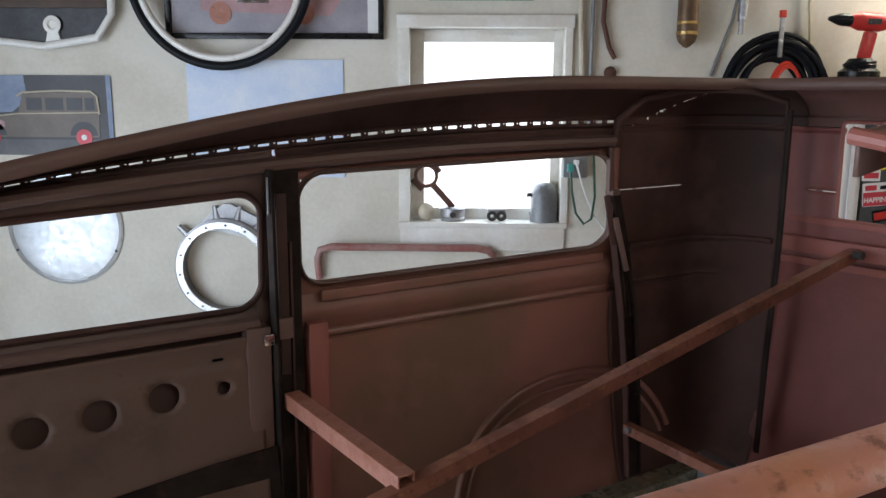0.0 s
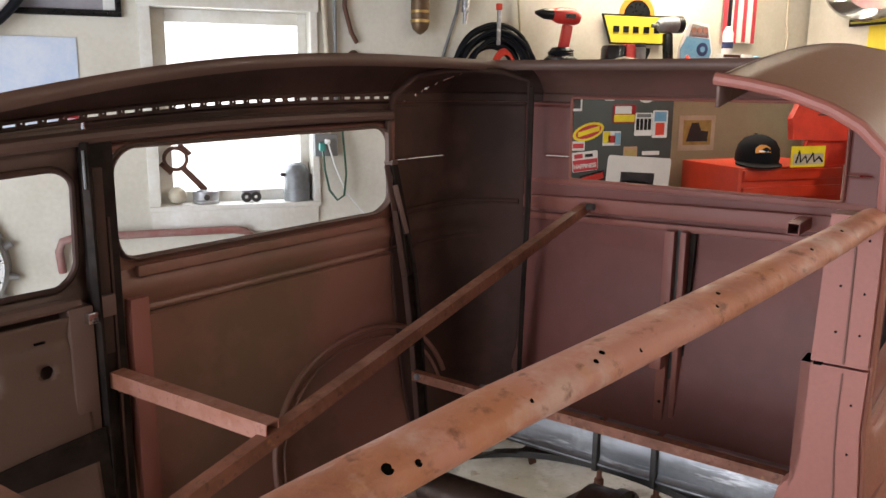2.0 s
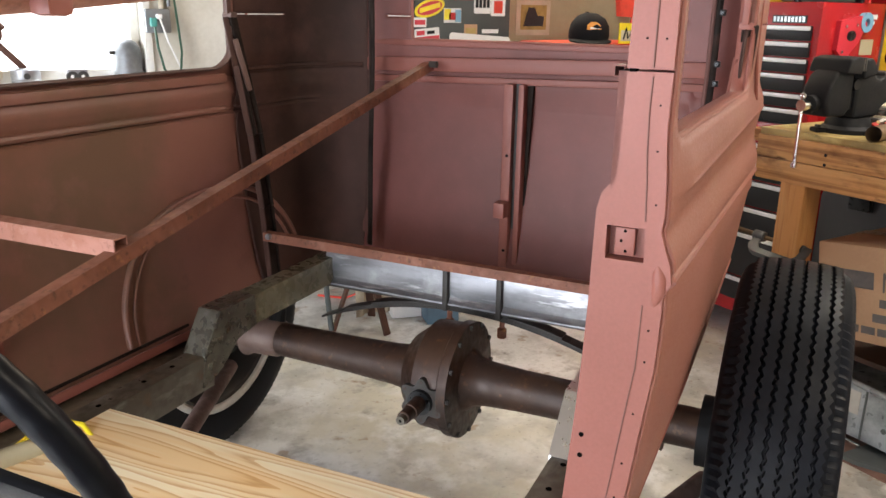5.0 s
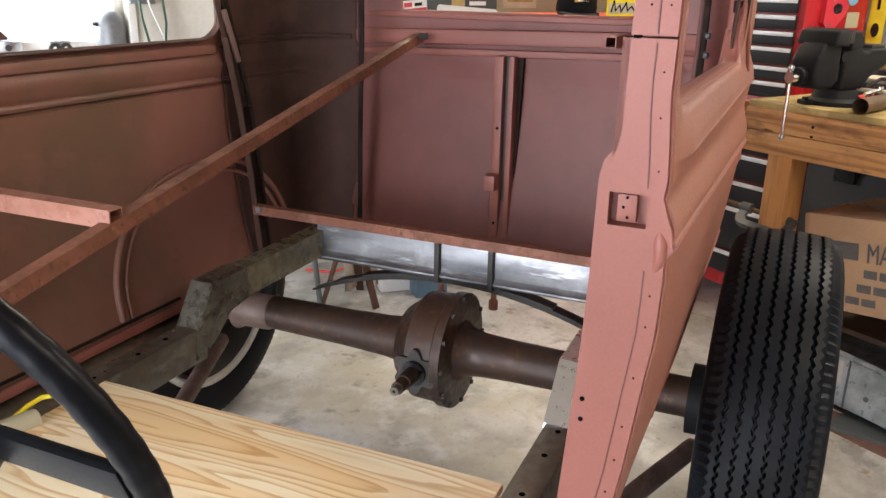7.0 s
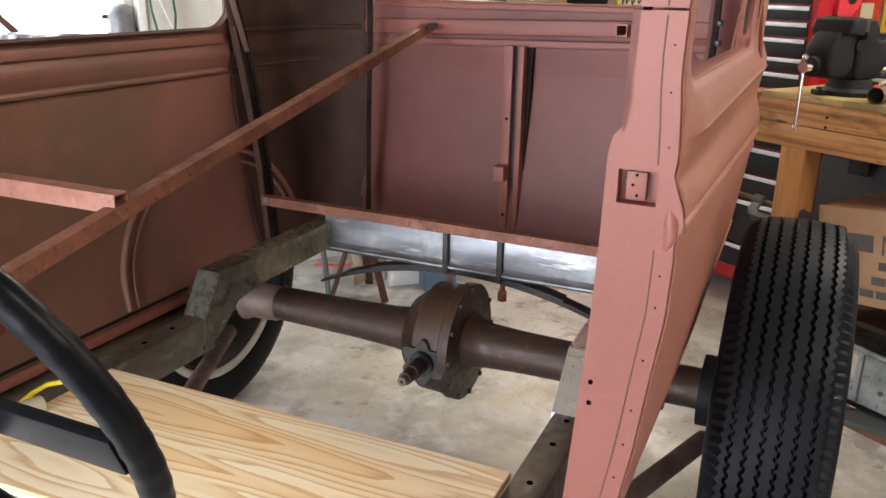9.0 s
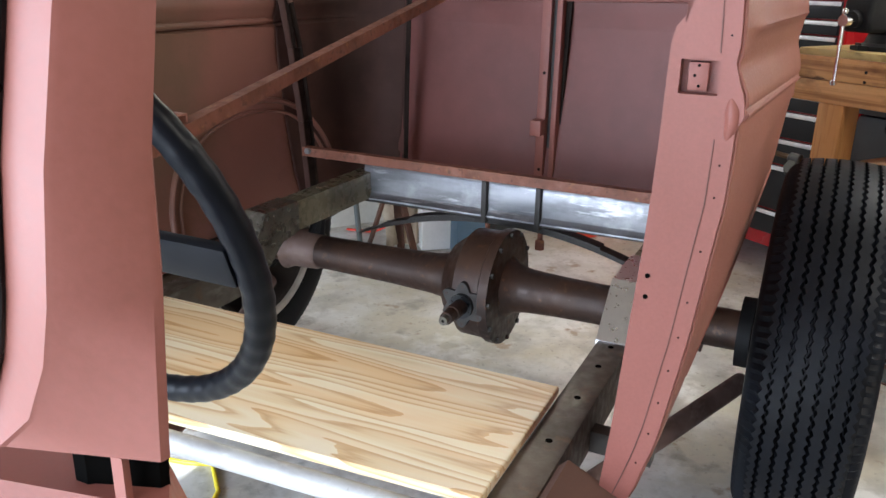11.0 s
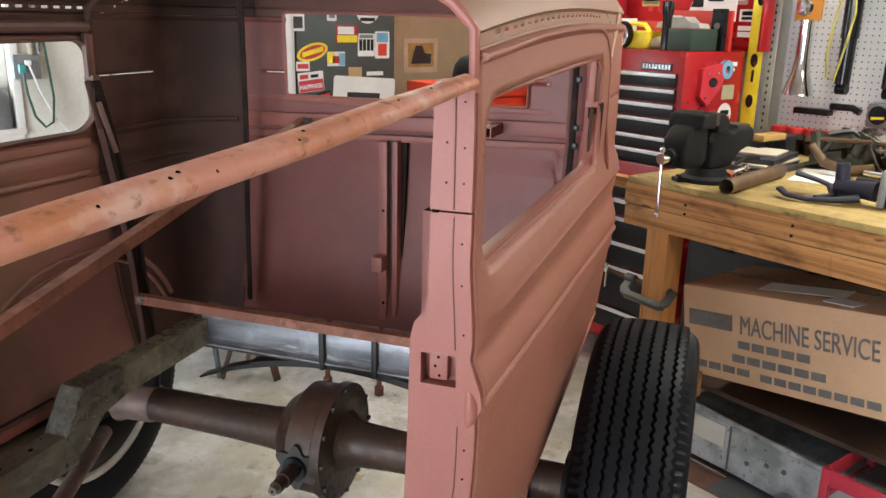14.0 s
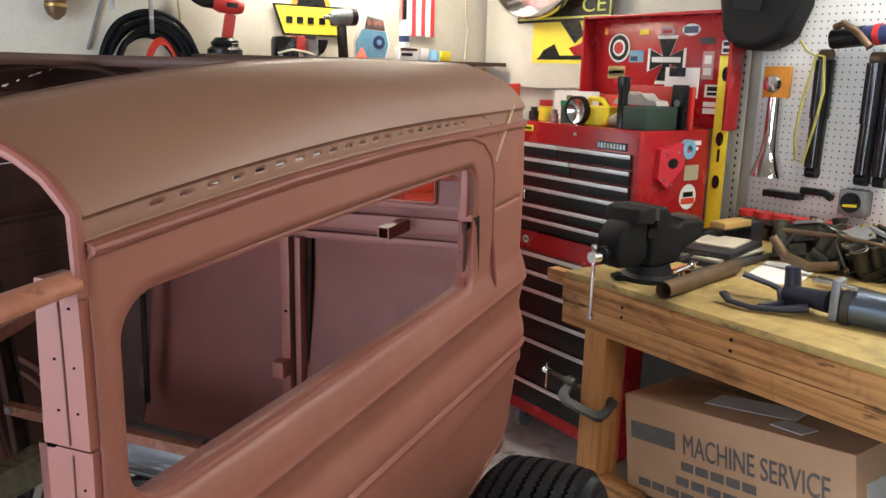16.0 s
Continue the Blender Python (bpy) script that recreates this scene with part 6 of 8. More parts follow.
part("chuck", rod([(-0.05, 0, 0.212), (-0.09, 0, 0.215), (-0.115, 0, 0.217), (-0.135, 0, 0.219)], [0.024, 0.024, 0.015, 0.007]), "black", dr)
part("label", box(0.0, 0.05, -0.0375, -0.034, 0.195, 0.215), "black", dr)
part("coil", rod([(0.055 * math.cos(k), 0.055 * math.sin(k), 0.02 + 0.006 * k / 2) for k in (0.5 * i for i in range(28))], 0.005, sides=6), "rubber", dr)
hm = thing("black_tin", pose(1.80, SY0, SH), "shiny black tin with a red side on the shelf", "tin")
part("body", lathe([(0.0005, 0), (0.062, 0), (0.062, 0.07), (0.055, 0.085), (0.0005, 0.09)], 32), "gloss_black", hm)
part("label", box(0.03, 0.075, -0.06, 0.0, 0.02, 0.09, bevel=0.004), "tool_red", hm)
part("cable", rod([(-0.06, -0.06, 0.012), (0.0, -0.085, 0.03), (0.07, -0.08, 0.02), (0.12, -0.06, 0.008)], 0.005, sides=6), "aged_white", hm)
jr = thing("parts_jar", pose(1.925, SY0 - 0.01, SH), "grey tin with a paper label", "tin")
part("body", lathe([(0.0005, 0), (0.034, 0), (0.034, 0.075), (0.03, 0.08), (0.0005, 0.08)], 24), "lead", jr)
part("lid", lathe([(0.0005, 0.08), (0.034, 0.08), (0.032, 0.10), (0.0005, 0.102)], 24), "dark_steel", jr)
sg = thing("trade_sign", pose(0, 0, 0), "yellow trapezoid sign with a black border and round top", "sign")
part("top_disc", prism(circle(0.10, 32, 2.0, 1.90), 0.004, m=NF(0, WY - 0.004, 0)), "orange", sg)
part("disc_inner", prism(circle(0.075, 32, 2.0, 1.90), 0.004, m=NF(0, WY - 0.006, 0)), "black", sg)
part("border", prism([(1.80, 1.905), (2.20, 1.905), (2.15, 1.765), (1.85, 1.765)], 0.006, m=NF(0, WY - 0.010, 0)), "black", sg)
part("face", prism([(1.812, 1.897), (2.188, 1.897), (2.143, 1.773), (1.857, 1.773)], 0.003, m=NF(0, WY - 0.014, 0)), "sign_yellow", sg)
for x in (1.88, 1.935, 1.99, 2.05, 2.11):
    part("letter_bar", nplate(x - 0.016, x + 0.016, 1.82, 1.85, WY - 0.0185, 0.0015), "black", sg, smooth=False)
part("base_disc", prism(circle(0.085, 28, 2.0, 1.75, 180, 360), 0.004, m=NF(0, WY - 0.006, 0)), "black", sg)
ig = thing("impact_wrench", pose(2.10, SY0, SH), "grey and black pistol-grip air wrench on the shelf", "wrench")
part("grip", bar((0.0, 0, 0.0), (-0.012, 0, 0.15), 0.034, 0.042, bevel=0.01), "black", ig)
part("body", rod([(0.045, 0, 0.185), (0.03, 0, 0.19), (-0.05, 0, 0.185), (-0.07, 0, 0.183)], [0.03, 0.04, 0.036, 0.02]), "lead", ig)
part("rear_cap", rod([(0.03, 0, 0.19), (0.06, 0, 0.191)], 0.041), "black", ig)
part("anvil", rod([(-0.07, 0, 0.183), (-0.10, 0, 0.182)], 0.010), "steel", ig)
eg = thing("engine_cutout", pose(2.265, SY0 + 0.02, SH), "flat blue cut-out picture of an engine on the shelf", "ornament")
part("card", prism([(-0.095, 0.0), (0.085, 0.0), (0.10, 0.07), (0.085, 0.13), (0.07, 0.20), (-0.04, 0.215), (-0.07, 0.15), (-0.10, 0.08)], 0.005, m=NF(0, 0, 0)), "paper", eg)
part("engine_shape", prism([(-0.085, 0.008), (0.07, 0.008), (0.09, 0.07), (0.075, 0.13), (-0.055, 0.14), (-0.09, 0.08)], 0.003, m=NF(0, -0.006, 0)), "engine_blue", eg)
part("intake_shape", prism([(-0.045, 0.14), (0.07, 0.135), (0.062, 0.185), (-0.03, 0.2)], 0.003, m=NF(0, -0.006, 0)), "chrome", eg)
for x in (-0.02, 0.012, 0.045):
    part("stack_shape", prism(circle(0.014, 16, x, 0.17), 0.003, m=NF(0, -0.009, 0)), "rust_pale", eg)
part("pulley_shape", prism(circle(0.032, 24, 0.035, 0.08), 0.003, m=NF(0, -0.009, 0)), "navy", eg)
part("pulley_hub", prism(circle(0.014, 16, 0.035, 0.08), 0.003, m=NF(0, -0.012, 0)), "engine_blue", eg)
simple("orange_cone", lathe([(0.03, 0), (0.012, 0.035), (0.004, 0.05), (0.0005, 0.05)], 20, m=pose(2.165, SY0 - 0.06, SH)), "orange_red", "little orange cone on the shelf", "cone")
fg = thing("striped_flag", pose(0, 0, 0), "hanging flag with red and white stripes", "flag")
for i in range(7):
    part("stripe", box(2.50 + 0.029 * i, 2.50 + 0.029 * (i + 1) - 0.0005, WY - 0.02 - 0.006 * (i % 2), WY - 0.017, 1.79 + 0.004 * math.sin(i * 2), 2.20), "flag_red" if i % 2 == 0 else "paper", fg, smooth=False)
bt = thing("spray_bottle", pose(2.44, SY0, SH + 0.062), "blue and white plastic bottle hanging with tags", "bottle")
part("body", lathe([(0.0005, 0), (0.026, 0), (0.026, 0.10), (0.012, 0.13), (0.0005, 0.135)], 20), "paper", bt)
part("label", lathe([(0.0262, 0.025), (0.0272, 0.026), (0.0272, 0.055), (0.0262, 0.056)], 20, closed=True), "navy", bt)
part("neck", rod([(0, 0, 0.13), (0.002, 0, 0.30)], 0.010), "black", bt)
bx = thing("carton", pose(2.46, SY0 + 0.01, SH), "small white printed carton on the shelf", "carton")
part("box", box(-0.055, 0.055, -0.025, 0.025, 0, 0.062, bevel=0.002), "paper", bx)
part("print_bar", box(-0.05, 0.05, -0.027, -0.0255, 0.045, 0.058), "rust_dark", bx)
part("print_bar", box(-0.045, 0.02, -0.027, -0.0255, 0.02, 0.034), "black", bx)
simple("carton", box(2.52, 2.57, SY0 - 0.03, SY0 + 0.02, SH, SH + 0.06, bevel=0.002), "paper", "small white carton with a dark printed face", "carton")
simple("blue_ball", lathe([(0.0005, 0), (0.03, 0), (0.03, 0.03), (0.02, 0.05), (0.0005, 0.055)], 24, m=pose(2.605, SY0 - 0.02, SH)), "engine_blue", "round blue plastic ball on the shelf", "ball")
simple("yellow_tag", box(2.645, 2.705, SY0 - 0.03, SY0 - 0.02, SH, SH + 0.05, bevel=0.003), "yellow", "small yellow card standing on the shelf", "card")
simple("hanging_cable", rod([(2.90, WY - 0.02, 2.3), (2.905, WY - 0.02, 1.9), (2.92, WY - 0.02, 1.84), (2.91, WY - 0.02, 1.68)], 0.005), "aged_white", "white cord hanging down the wall", "cord")
ft = thing("strip_light", pose(2.15, 3.20, 2.30), "lit strip lamp fixed over the shelf", "lamp")
part("housing", box(-0.65, 0.65, -0.06, 0.06, 0.03, 0.08, bevel=0.005), "white", ft)
part("tube", rod([(-0.6, 0, 0.008), (0.6, 0, 0.008)], 0.018), "lamp_glow", ft)
for x in (-0.5, 0.5):
    part("bracket", box(x - 0.012, x + 0.012, 0.05, 0.179, 0.04, 0.07), "white", ft)

# dark locker with stickers, seen through the rear window
lk = thing("grey_locker", pose(0, 0, 0), "dark grey steel locker covered with stickers", "locker")
part("body", box(1.441, 1.945, 2.955, 3.34, 0.0, 1.62, bevel=0.004), "locker", lk)
simple("white_board", box(1.31, 1.435, 2.962, 2.980, 0.0, 1.60, bevel=0.002), "paper", "white board standing beside the locker", "board")
part("edge_strip", box(1.388, 1.412, 2.945, 2.954, 0.02, 1.60), "paper", lk)


def sticker(x, z, w, h, mat, y=2.954, parent=lk, bars=(), disc=False, tilt=0.0):
    m = NF(x, y, z) @ pose(0, 0, 0, 0, 0, tilt)
    st = part("sticker", prism(circle(w / 2, 28) if disc else rrect(-w / 2, w / 2, -h / 2, h / 2, min(w, h) * 0.06, 2), 0.0015, m=m), mat, parent, smooth=False)
    for bx0, bx1, bz0, bz1, bmat in bars:
        part("print", prism([(bx0 * w, bz0 * h), (bx1 * w, bz0 * h), (bx1 * w, bz1 * h), (bx0 * w, bz1 * h)], 0.0012, m=m @ pose(0, 0, 0.0016)), bmat, st, smooth=False)
    return st


sticker(1.448, 1.497, 0.062, 0.075, "paper", bars=[(-0.35, 0.35, -0.35, 0.3, "print_dark")])
sticker(1.613, 1.535, 0.048, 0.062, "paper", bars=[(-0.3, 0.3, -0.3, 0.3, "lead")])
sticker(1.69, 1.448, 0.115, 0.078, "red", bars=[(-0.42, 0.3, 0.0, 0.42, "paper"), (-0.45, 0.45, -0.45, -0.05, "yellow")])
ov = part("sticker", prism([(0.078 * math.cos(radians(a)), 0.036 * math.sin(radians(a))) for a in range(0, 360, 15)], 0.0015, m=NF(1.515, 2.954, 1.372) @ pose(0, 0, 0, 0, 0, 16)), "yellow", lk, smooth=False)
part("print", prism([(0.064 * math.cos(radians(a)), 0.026 * math.sin(radians(a))) for a in range(0, 360, 15)], 0.001, m=NF(1.515, 2.9523, 1.372) @ pose(0, 0, 0, 0, 0, 16)), "flag_red", ov, smooth=False)
part("print", prism([(-0.055, -0.008), (0.052, -0.010), (0.056, 0.010), (-0.050, 0.012)], 0.001, m=NF(1.515, 2.951, 1.372) @ pose(0, 0, 0, 0, 0, 16)), "yellow", ov, smooth=False)
sticker(1.797, 1.56, 0.13, 0.13, "paper", disc=True, bars=[(-0.34, 0.34, -0.15, 0.28, "engine_blue"), (-0.3, 0.3, -0.42, -0.30, "black")])
sticker(1.79, 1.402, 0.09, 0.10, "paper", bars=[(-0.42, -0.25, -0.25, 0.25, "black"), (-0.2, -0.03, -0.25, 0.25, "black"), (0.03, 0.2, -0.25, 0.25, "black"), (0.25, 0.42, -0.25, 0.25, "black"), (-0.4, 0.4, 0.3, 0.45, "lead")])
sticker(1.876, 1.402, 0.078, 0.12, "paper", bars=[(-0.4, 0.4, 0.1, 0.45, "engine_blue"), (-0.3, 0.3, -0.4, 0.05, "orange_red")])
sticker(1.632, 1.342, 0.09, 0.062, "paper", bars=[(-0.48, -0.1, -0.3, 0.45, "yellow"), (-0.2, 0.2, -0.3, 0.2, "tool_red"), (0.15, 0.48, -0.45, 0.4, "engine_blue")])
sticker(1.467, 1.312, 0.065, 0.04, "paper", bars=[(-0.4, 0.4, -0.25, 0.25, "flag_red")])
hp_ = sticker(1.505, 1.245, 0.125, 0.085, "paper", bars=[(-0.48, 0.48, -0.48, 0.10, "flag_red"), (-0.42, -0.1, 0.18, 0.40, "flag_red"), (0.0, 0.3, 0.2, 0.36, "black")], tilt=5)
text("lettering", "HAPPINESS", 0.026, NF(1.449, 2.9495, 1.212) @ pose(0, 0, 0, 0, 0, 5), "paper", hp_, width=0.11, weight=0.0006)
sticker(1.545, 1.172, 0.12, 0.045, "black", bars=[(-0.45, 0.45, -0.3, 0.3, "tool_red")], tilt=12)
sticker(1.51, 1.555, 0.10, 0.035, "tool_red")
sticker(1.73, 1.28, 0.07, 0.05, "card", bars=[(-0.4, 0.4, -0.3, 0.2, "benchtop")])
sticker(1.835, 1.275, 0.10, 0.025, "locker", bars=[(-0.45, 0.45, -0.35, 0.35, "paper")])
pp = sticker(1.775, 1.15, 0.33, 0.22, "paper", bars=[(-0.28, 0.25, -0.38, 0.18, "print_dark"), (-0.2, 0.15, -0.2, 0.0, "lead")], y=2.951, tilt=-4)
# tan wall panel and what hangs there
simple("wall_panel", nplate(1.96, 3.09, 0.75, 1.635, WY - 0.002, 0.006), "tan", "tan painted board on the wall under the shelf", "panel", smooth=False)
sp = thing("snapshot", pose(0, 0, 0), "old yellowed snapshot with a cream border", "photo")
part("sheet", nplate(2.284, 2.508, 1.243, 1.422, WY - 0.009, 0.002), "aged_white", sp, smooth=False)
part("picture", nplate(2.312, 2.482, 1.272, 1.398, WY - 0.0115, 0.0015), "sepia", sp, smooth=False)
part("car_shape", prism([(2.33, 1.29), (2.46, 1.29), (2.465, 1.34), (2.42, 1.345), (2.40, 1.385), (2.36, 1.385), (2.345, 1.34)], 0.0015, m=NF(0, WY - 0.0135, 0)), "print_dark", sp)
kr = thing("key_rack", pose(0, 0, 0), "varnished wooden rack with small hooks", "rack")
part("board", box(2.47, 3.06, WY - 0.03, WY - 0.010, 1.54, 1.63, bevel=0.004), "wood", kr)
for x in (2.55, 2.64, 2.70, 2.85, 2.95):
    part("hook", rod([(x, WY - 0.03, 1.60), (x, WY - 0.05, 1.595), (x, WY - 0.05, 1.575)], 0.006, sides=8), "dark_steel", kr)
part("hook_plate", box(2.82, 2.87, WY - 0.04, WY - 0.031, 1.54, 1.60), "chrome", kr)
cb = thing("red_cabinet", pose(0, 0, 0), "orange-red drawer cabinet beyond the car", "cabinet")
part("body", box(2.08, 2.66, 2.66, 3.05, 0.0, 1.232, bevel=0.006), "cab_red", cb)
for i in range(6):
    part("drawer", box(2.10, 2.64, 2.645, 2.659, 1.175 - 0.075 * i, 1.22 - 0.075 * i, bevel=0.004), "cab_red", cb)
cp = thing("baseball_cap", pose(2.245, 2.76, 1.232), "black baseball cap with a small orange badge", "cap")
part("crown", lathe([(0.092, 0.0), (0.094, 0.03), (0.088, 0.068), (0.066, 0.10), (0.03, 0.118), (0.0005, 0.12)], 36, m=pose(0.01, 0, 0.012, 8, 0, 0)), "cloth_black", cp)
part("peak", prism([(-0.088, -0.03)] + circle(0.096, 18, 0, -0.065, 180, 360) + [(0.088, -0.03)], 0.006, m=pose(-0.012, -0.01, 0.014, 6, 0, -24)), "cloth_black", cp)
part("badge", prism([(-0.034, 0.0), (0.034, 0.0), (0.03, 0.022), (0.012, 0.034), (-0.012, 0.034), (-0.03, 0.022)], 0.006, m=pose(-0.03, -0.082, 0.058, 72, 0, -18)), "orange", cp)
part("badge_bar", prism([(-0.022, 0.006), (0.022, 0.006), (0.02, 0.014), (-0.02, 0.014)], 0.002, m=pose(-0.03, -0.0885, 0.056, 72, 0, -18)), "paper", cp)
part("button", rod([(0.01, 0.016, 0.128), (0.01, 0.016, 0.136)], 0.007, sides=10), "cloth_black", cp)
tf = thing("folded_shirt", pose(0, 0, 0), "bright red folded shirt with dark lettering", "shirt")
part("cloth", prism([(2.30, 1.35), (2.655, 1.34), (2.66, 1.57), (2.36, 1.555), (2.33, 1.53), (2.285, 1.44)], 0.03, m=NF(0, 2.63, 0)), "orange_red", tf)
part("tail", prism([(2.37, 1.236), (2.64, 1.236), (2.645, 1.34), (2.40, 1.35)], 0.02, m=NF(0, 2.64, 0)), "orange_red", tf)
text("lettering", "NEVER REST", 0.06, NF(2.40, 2.599, 1.475), "black", tf, width=0.20)
part("small_print", nplate(2.42, 2.57, 1.452, 1.457, 2.5995, 0.001), "print_dark", tf, smooth=False)
sl = thing("oil_card", pose(0, 0, 0), "yellow and cream product card propped on the cabinet", "card")
part("card", nplate(2.305, 2.49, 1.232, 1.322, 2.612, 0.004), "yellow", sl, smooth=False)
part("panel", nplate(2.315, 2.48, 1.243, 1.29, 2.6075, 0.001), "aged_white", sl, smooth=False)
part("script_shape", rod([(2.33, 2.606, 1.25), (2.345, 2.606, 1.30), (2.355, 2.606, 1.255), (2.38, 2.606, 1.28), (2.39, 2.606, 1.25), (2.42, 2.606, 1.29), (2.43, 2.606, 1.255), (2.455, 2.606, 1.275), (2.475, 2.606, 1.255)], 0.005, sides=6), "black", sl)

# ---- bench side ----
bench = thing("workbench", pose(0, 0, 0), "heavy timber workbench with a worn plywood top", "workbench")
BT = 1.012
part("top", box(1.978, 3.08, -2.6, 1.55, BT - 0.022, BT, bevel=0.003), "benchtop", bench)
part("apron", box(1.972, 2.010, -2.6, 1.552, 0.918, BT - 0.022, bevel=0.004), "wood", bench)
part("apron", box(1.972, 2.010, -2.6, 1.548, 0.845, 0.916, bevel=0.004), "wood", bench)
part("end_apron", box(2.011, 3.05, 1.51, 1.548, 0.86, BT - 0.023, bevel=0.004), "wood", bench)
for x, y in ((1.975, 1.357), (2.95, 1.357), (1.975, -1.0)):
    part("leg", box(x, x + 0.089, y, y + 0.089, 0, 0.845, bevel=0.004), "wood_z", bench)
part("stretcher", box(1.985, 2.028, 1.20, 1.357, 0.300, 0.389, bevel=0.004), "wood", bench)
part("end_strip", box(1.985, 2.03, 1.552, 1.64, 0.962, 1.002, bevel=0.004), "wood", bench)
for y, z in ((1.30, 0.955), (1.30, 0.925), (0.93, 0.965), (0.93, 0.935), (0.45, 0.96)):
    part("screw", rod([(1.9705, y, z), (1.973, y, z)], 0.005, sides=10), "black", bench)

CHX = 2.535
chest = thing("tool_chest", pose(0, 0, 0), "red steel tool chest with black drawers on a rolling cabinet", "tool chest")
Y0, Y1 = 1.772, 2.46
part("chest_body", box(CHX + 0.004, 2.95, Y0, Y1, 0.962, 1.418, bevel=0.005), "red", chest)
part("cabinet_body", box(CHX + 0.004, 2.98, Y0 - 0.01, Y1 + 0.02, 0.10, 0.945, bevel=0.005), "red", chest)
part("gap", box(CHX + 0.02, 2.94, Y0 + 0.01, Y1 - 0.01, 0.945, 0.962), "black", chest)
rows = [1.332, 1.270, 1.208, 1.147, 1.073, 1.013, 0.953]
for i, (a, c) in enumerate(zip(rows, rows[1:])):
    cuts = [(Y0 + 0.028, Y1 - 0.028)] if i > 1 else ([(Y0 + 0.028, 2.11), (2.116, Y1 - 0.028)] if i else [(Y0 + 0.028, 2.195), (2.20, Y1 - 0.028)])
    for q0, q1 in cuts:
        d = part("drawer", box(CHX - 0.010, CHX + 0.003, q0, q1, c + 0.004, a - 0.002, bevel=0.003), "drawer_black", chest)
        part("drawer_trim", box(CHX - 0.018, CHX - 0.0105, q0, q1, a - 0.020, a - 0.004, bevel=0.003), "pull", d, "bright drawer pull strip")
part("lock", rod([(CHX + 0.003, 2.10, 1.385), (CHX - 0.006, 2.10, 1.385)], 0.009, sides=16), "chrome", chest)
part("badge", eplate(1.83, 1.985, 1.338, 1.368, CHX + 0.003, 0.003), "black", chest, smooth=False)
for i in range(9):
    part("badge_bar", eplate(1.838 + 0.0163 * i, 1.848 + 0.0163 * i, 1.343, 1.363, CHX - 0.0005, 0.001), "brushed", chest, smooth=False)
part("yellow_label", eplate(2.36, 2.425, 1.375, 1.402, CHX + 0.003, 0.002), "yellow", chest, smooth=False)
part("label_bar", eplate(2.37, 2.415, 1.384, 1.393, CHX + 0.0005, 0.001), "black", chest, smooth=False)
rows = [0.86, 0.78, 0.70, 0.585, 0.47, 0.27, 0.16]
for a, c in zip(rows, rows[1:]):
    d = part("drawer", box(CHX - 0.010, CHX + 0.003, Y0 + 0.02, Y1, c + 0.005, a - 0.002, bevel=0.003), "drawer_black", chest)
    part("drawer_trim", box(CHX - 0.018, CHX - 0.0105, Y0 + 0.02, Y1, a - 0.022, a - 0.004, bevel=0.003), "pull", d, "bright drawer pull strip")
part("emblem", prism(circle(0.018, 24), 0.002, m=EF(CHX + 0.003, 2.375, 0.905)), "paper", chest)
for s in (-0.006, 0.006):
    part("emblem_eye", prism(circle(0.005, 12, s, 0.0), 0.001, m=EF(CHX + 0.0005, 2.375, 0.905)), "black", chest)
for x in (2.60, 2.90):
    for y in (Y0 + 0.07, Y1 - 0.06):
        part("caster", rod([(x, y - 0.02, 0.05), (x, y + 0.02, 0.05)], 0.05, sides=20), "lead", chest)
        part("caster_fork", box(x - 0.02, x + 0.02, y - 0.026, y + 0.026, 0.05, 0.1005, bevel=0.004), "dark_steel", chest)
part("handle", box(CHX - 0.03, CHX - 0.012, 2.36, 2.45, 1.085, 1.125, bevel=0.006), "chrome", chest)
part("magnet_holder", prism([(-0.085, -0.05), (-0.03, -0.09), (0.05, -0.02), (0.09, 0.05), (0.05, 0.08), (-0.08, 0.06)], 0.02, m=NF(2.715, Y0 - 0.001, 1.29)), "magnet_red", chest, "red welding magnet")
part("magnet_hole", prism([(1.4 * a, c) for a, c in circle(0.020, 20)], 0.002, m=NF(2.71, Y0 - 0.021, 1.295)), "black", chest)
for x, z in ((2.66, 1.235), (2.668, 1.33), (2.735, 1.335), (2.705, 1.215)):
    part("magnet_bolt", rod([(x, Y0 - 0.020, z), (x, Y0 - 0.026, z)], 0.006, sides=10), "chrome", chest)
part("tape_roll", lathe([(0.016, 0), (0.038, 0), (0.038, 0.022), (0.016, 0.022)], 28, m=NF(2.80, Y0 - 0.002, 1.345), closed=True), "engine_blue", chest, "roll of blue tape")
sticker(2.865, 1.355, 0.07, 0.05, "red", y=Y0 - 0.0005, parent=chest, bars=[(-0.4, 0.4, 0.05, 0.4, "paper"), (-0.4, 0.2, -0.35, -0.1, "paper")])
sticker(2.85, 1.25, 0.085, 0.06, "tan", y=Y0 - 0.0005, parent=chest)
sticker(2.84, 1.155, 0.10, 0.10, "paper", y=Y0 - 0.0005, parent=chest, disc=True, bars=[(-0.4, 0.4, -0.28, -0.05, "orange_red"), (-0.3, 0.3, 0.0, 0.2, "black")])

# open lid behind the chest, with its stickers
lid = thing("cabinet_lid", pose(0, 0, 0), "red steel lid standing open, covered with stickers", "lid")
LX = 2.985
part("back", box(LX, LX + 0.012, 1.70, 2.47, 1.418, 1.86, bevel=0.003), "red", lid)
for y0, y1, z0, z1 in ((1.688, 1.70, 1.418, 1.872), (2.47, 2.482, 1.418, 1.872), (1.70, 2.47, 1.86, 1.872)):
    part("rim", box(LX - 0.07, LX + 0.012, y0, y1, z0, z1, bevel=0.003), "red", lid)


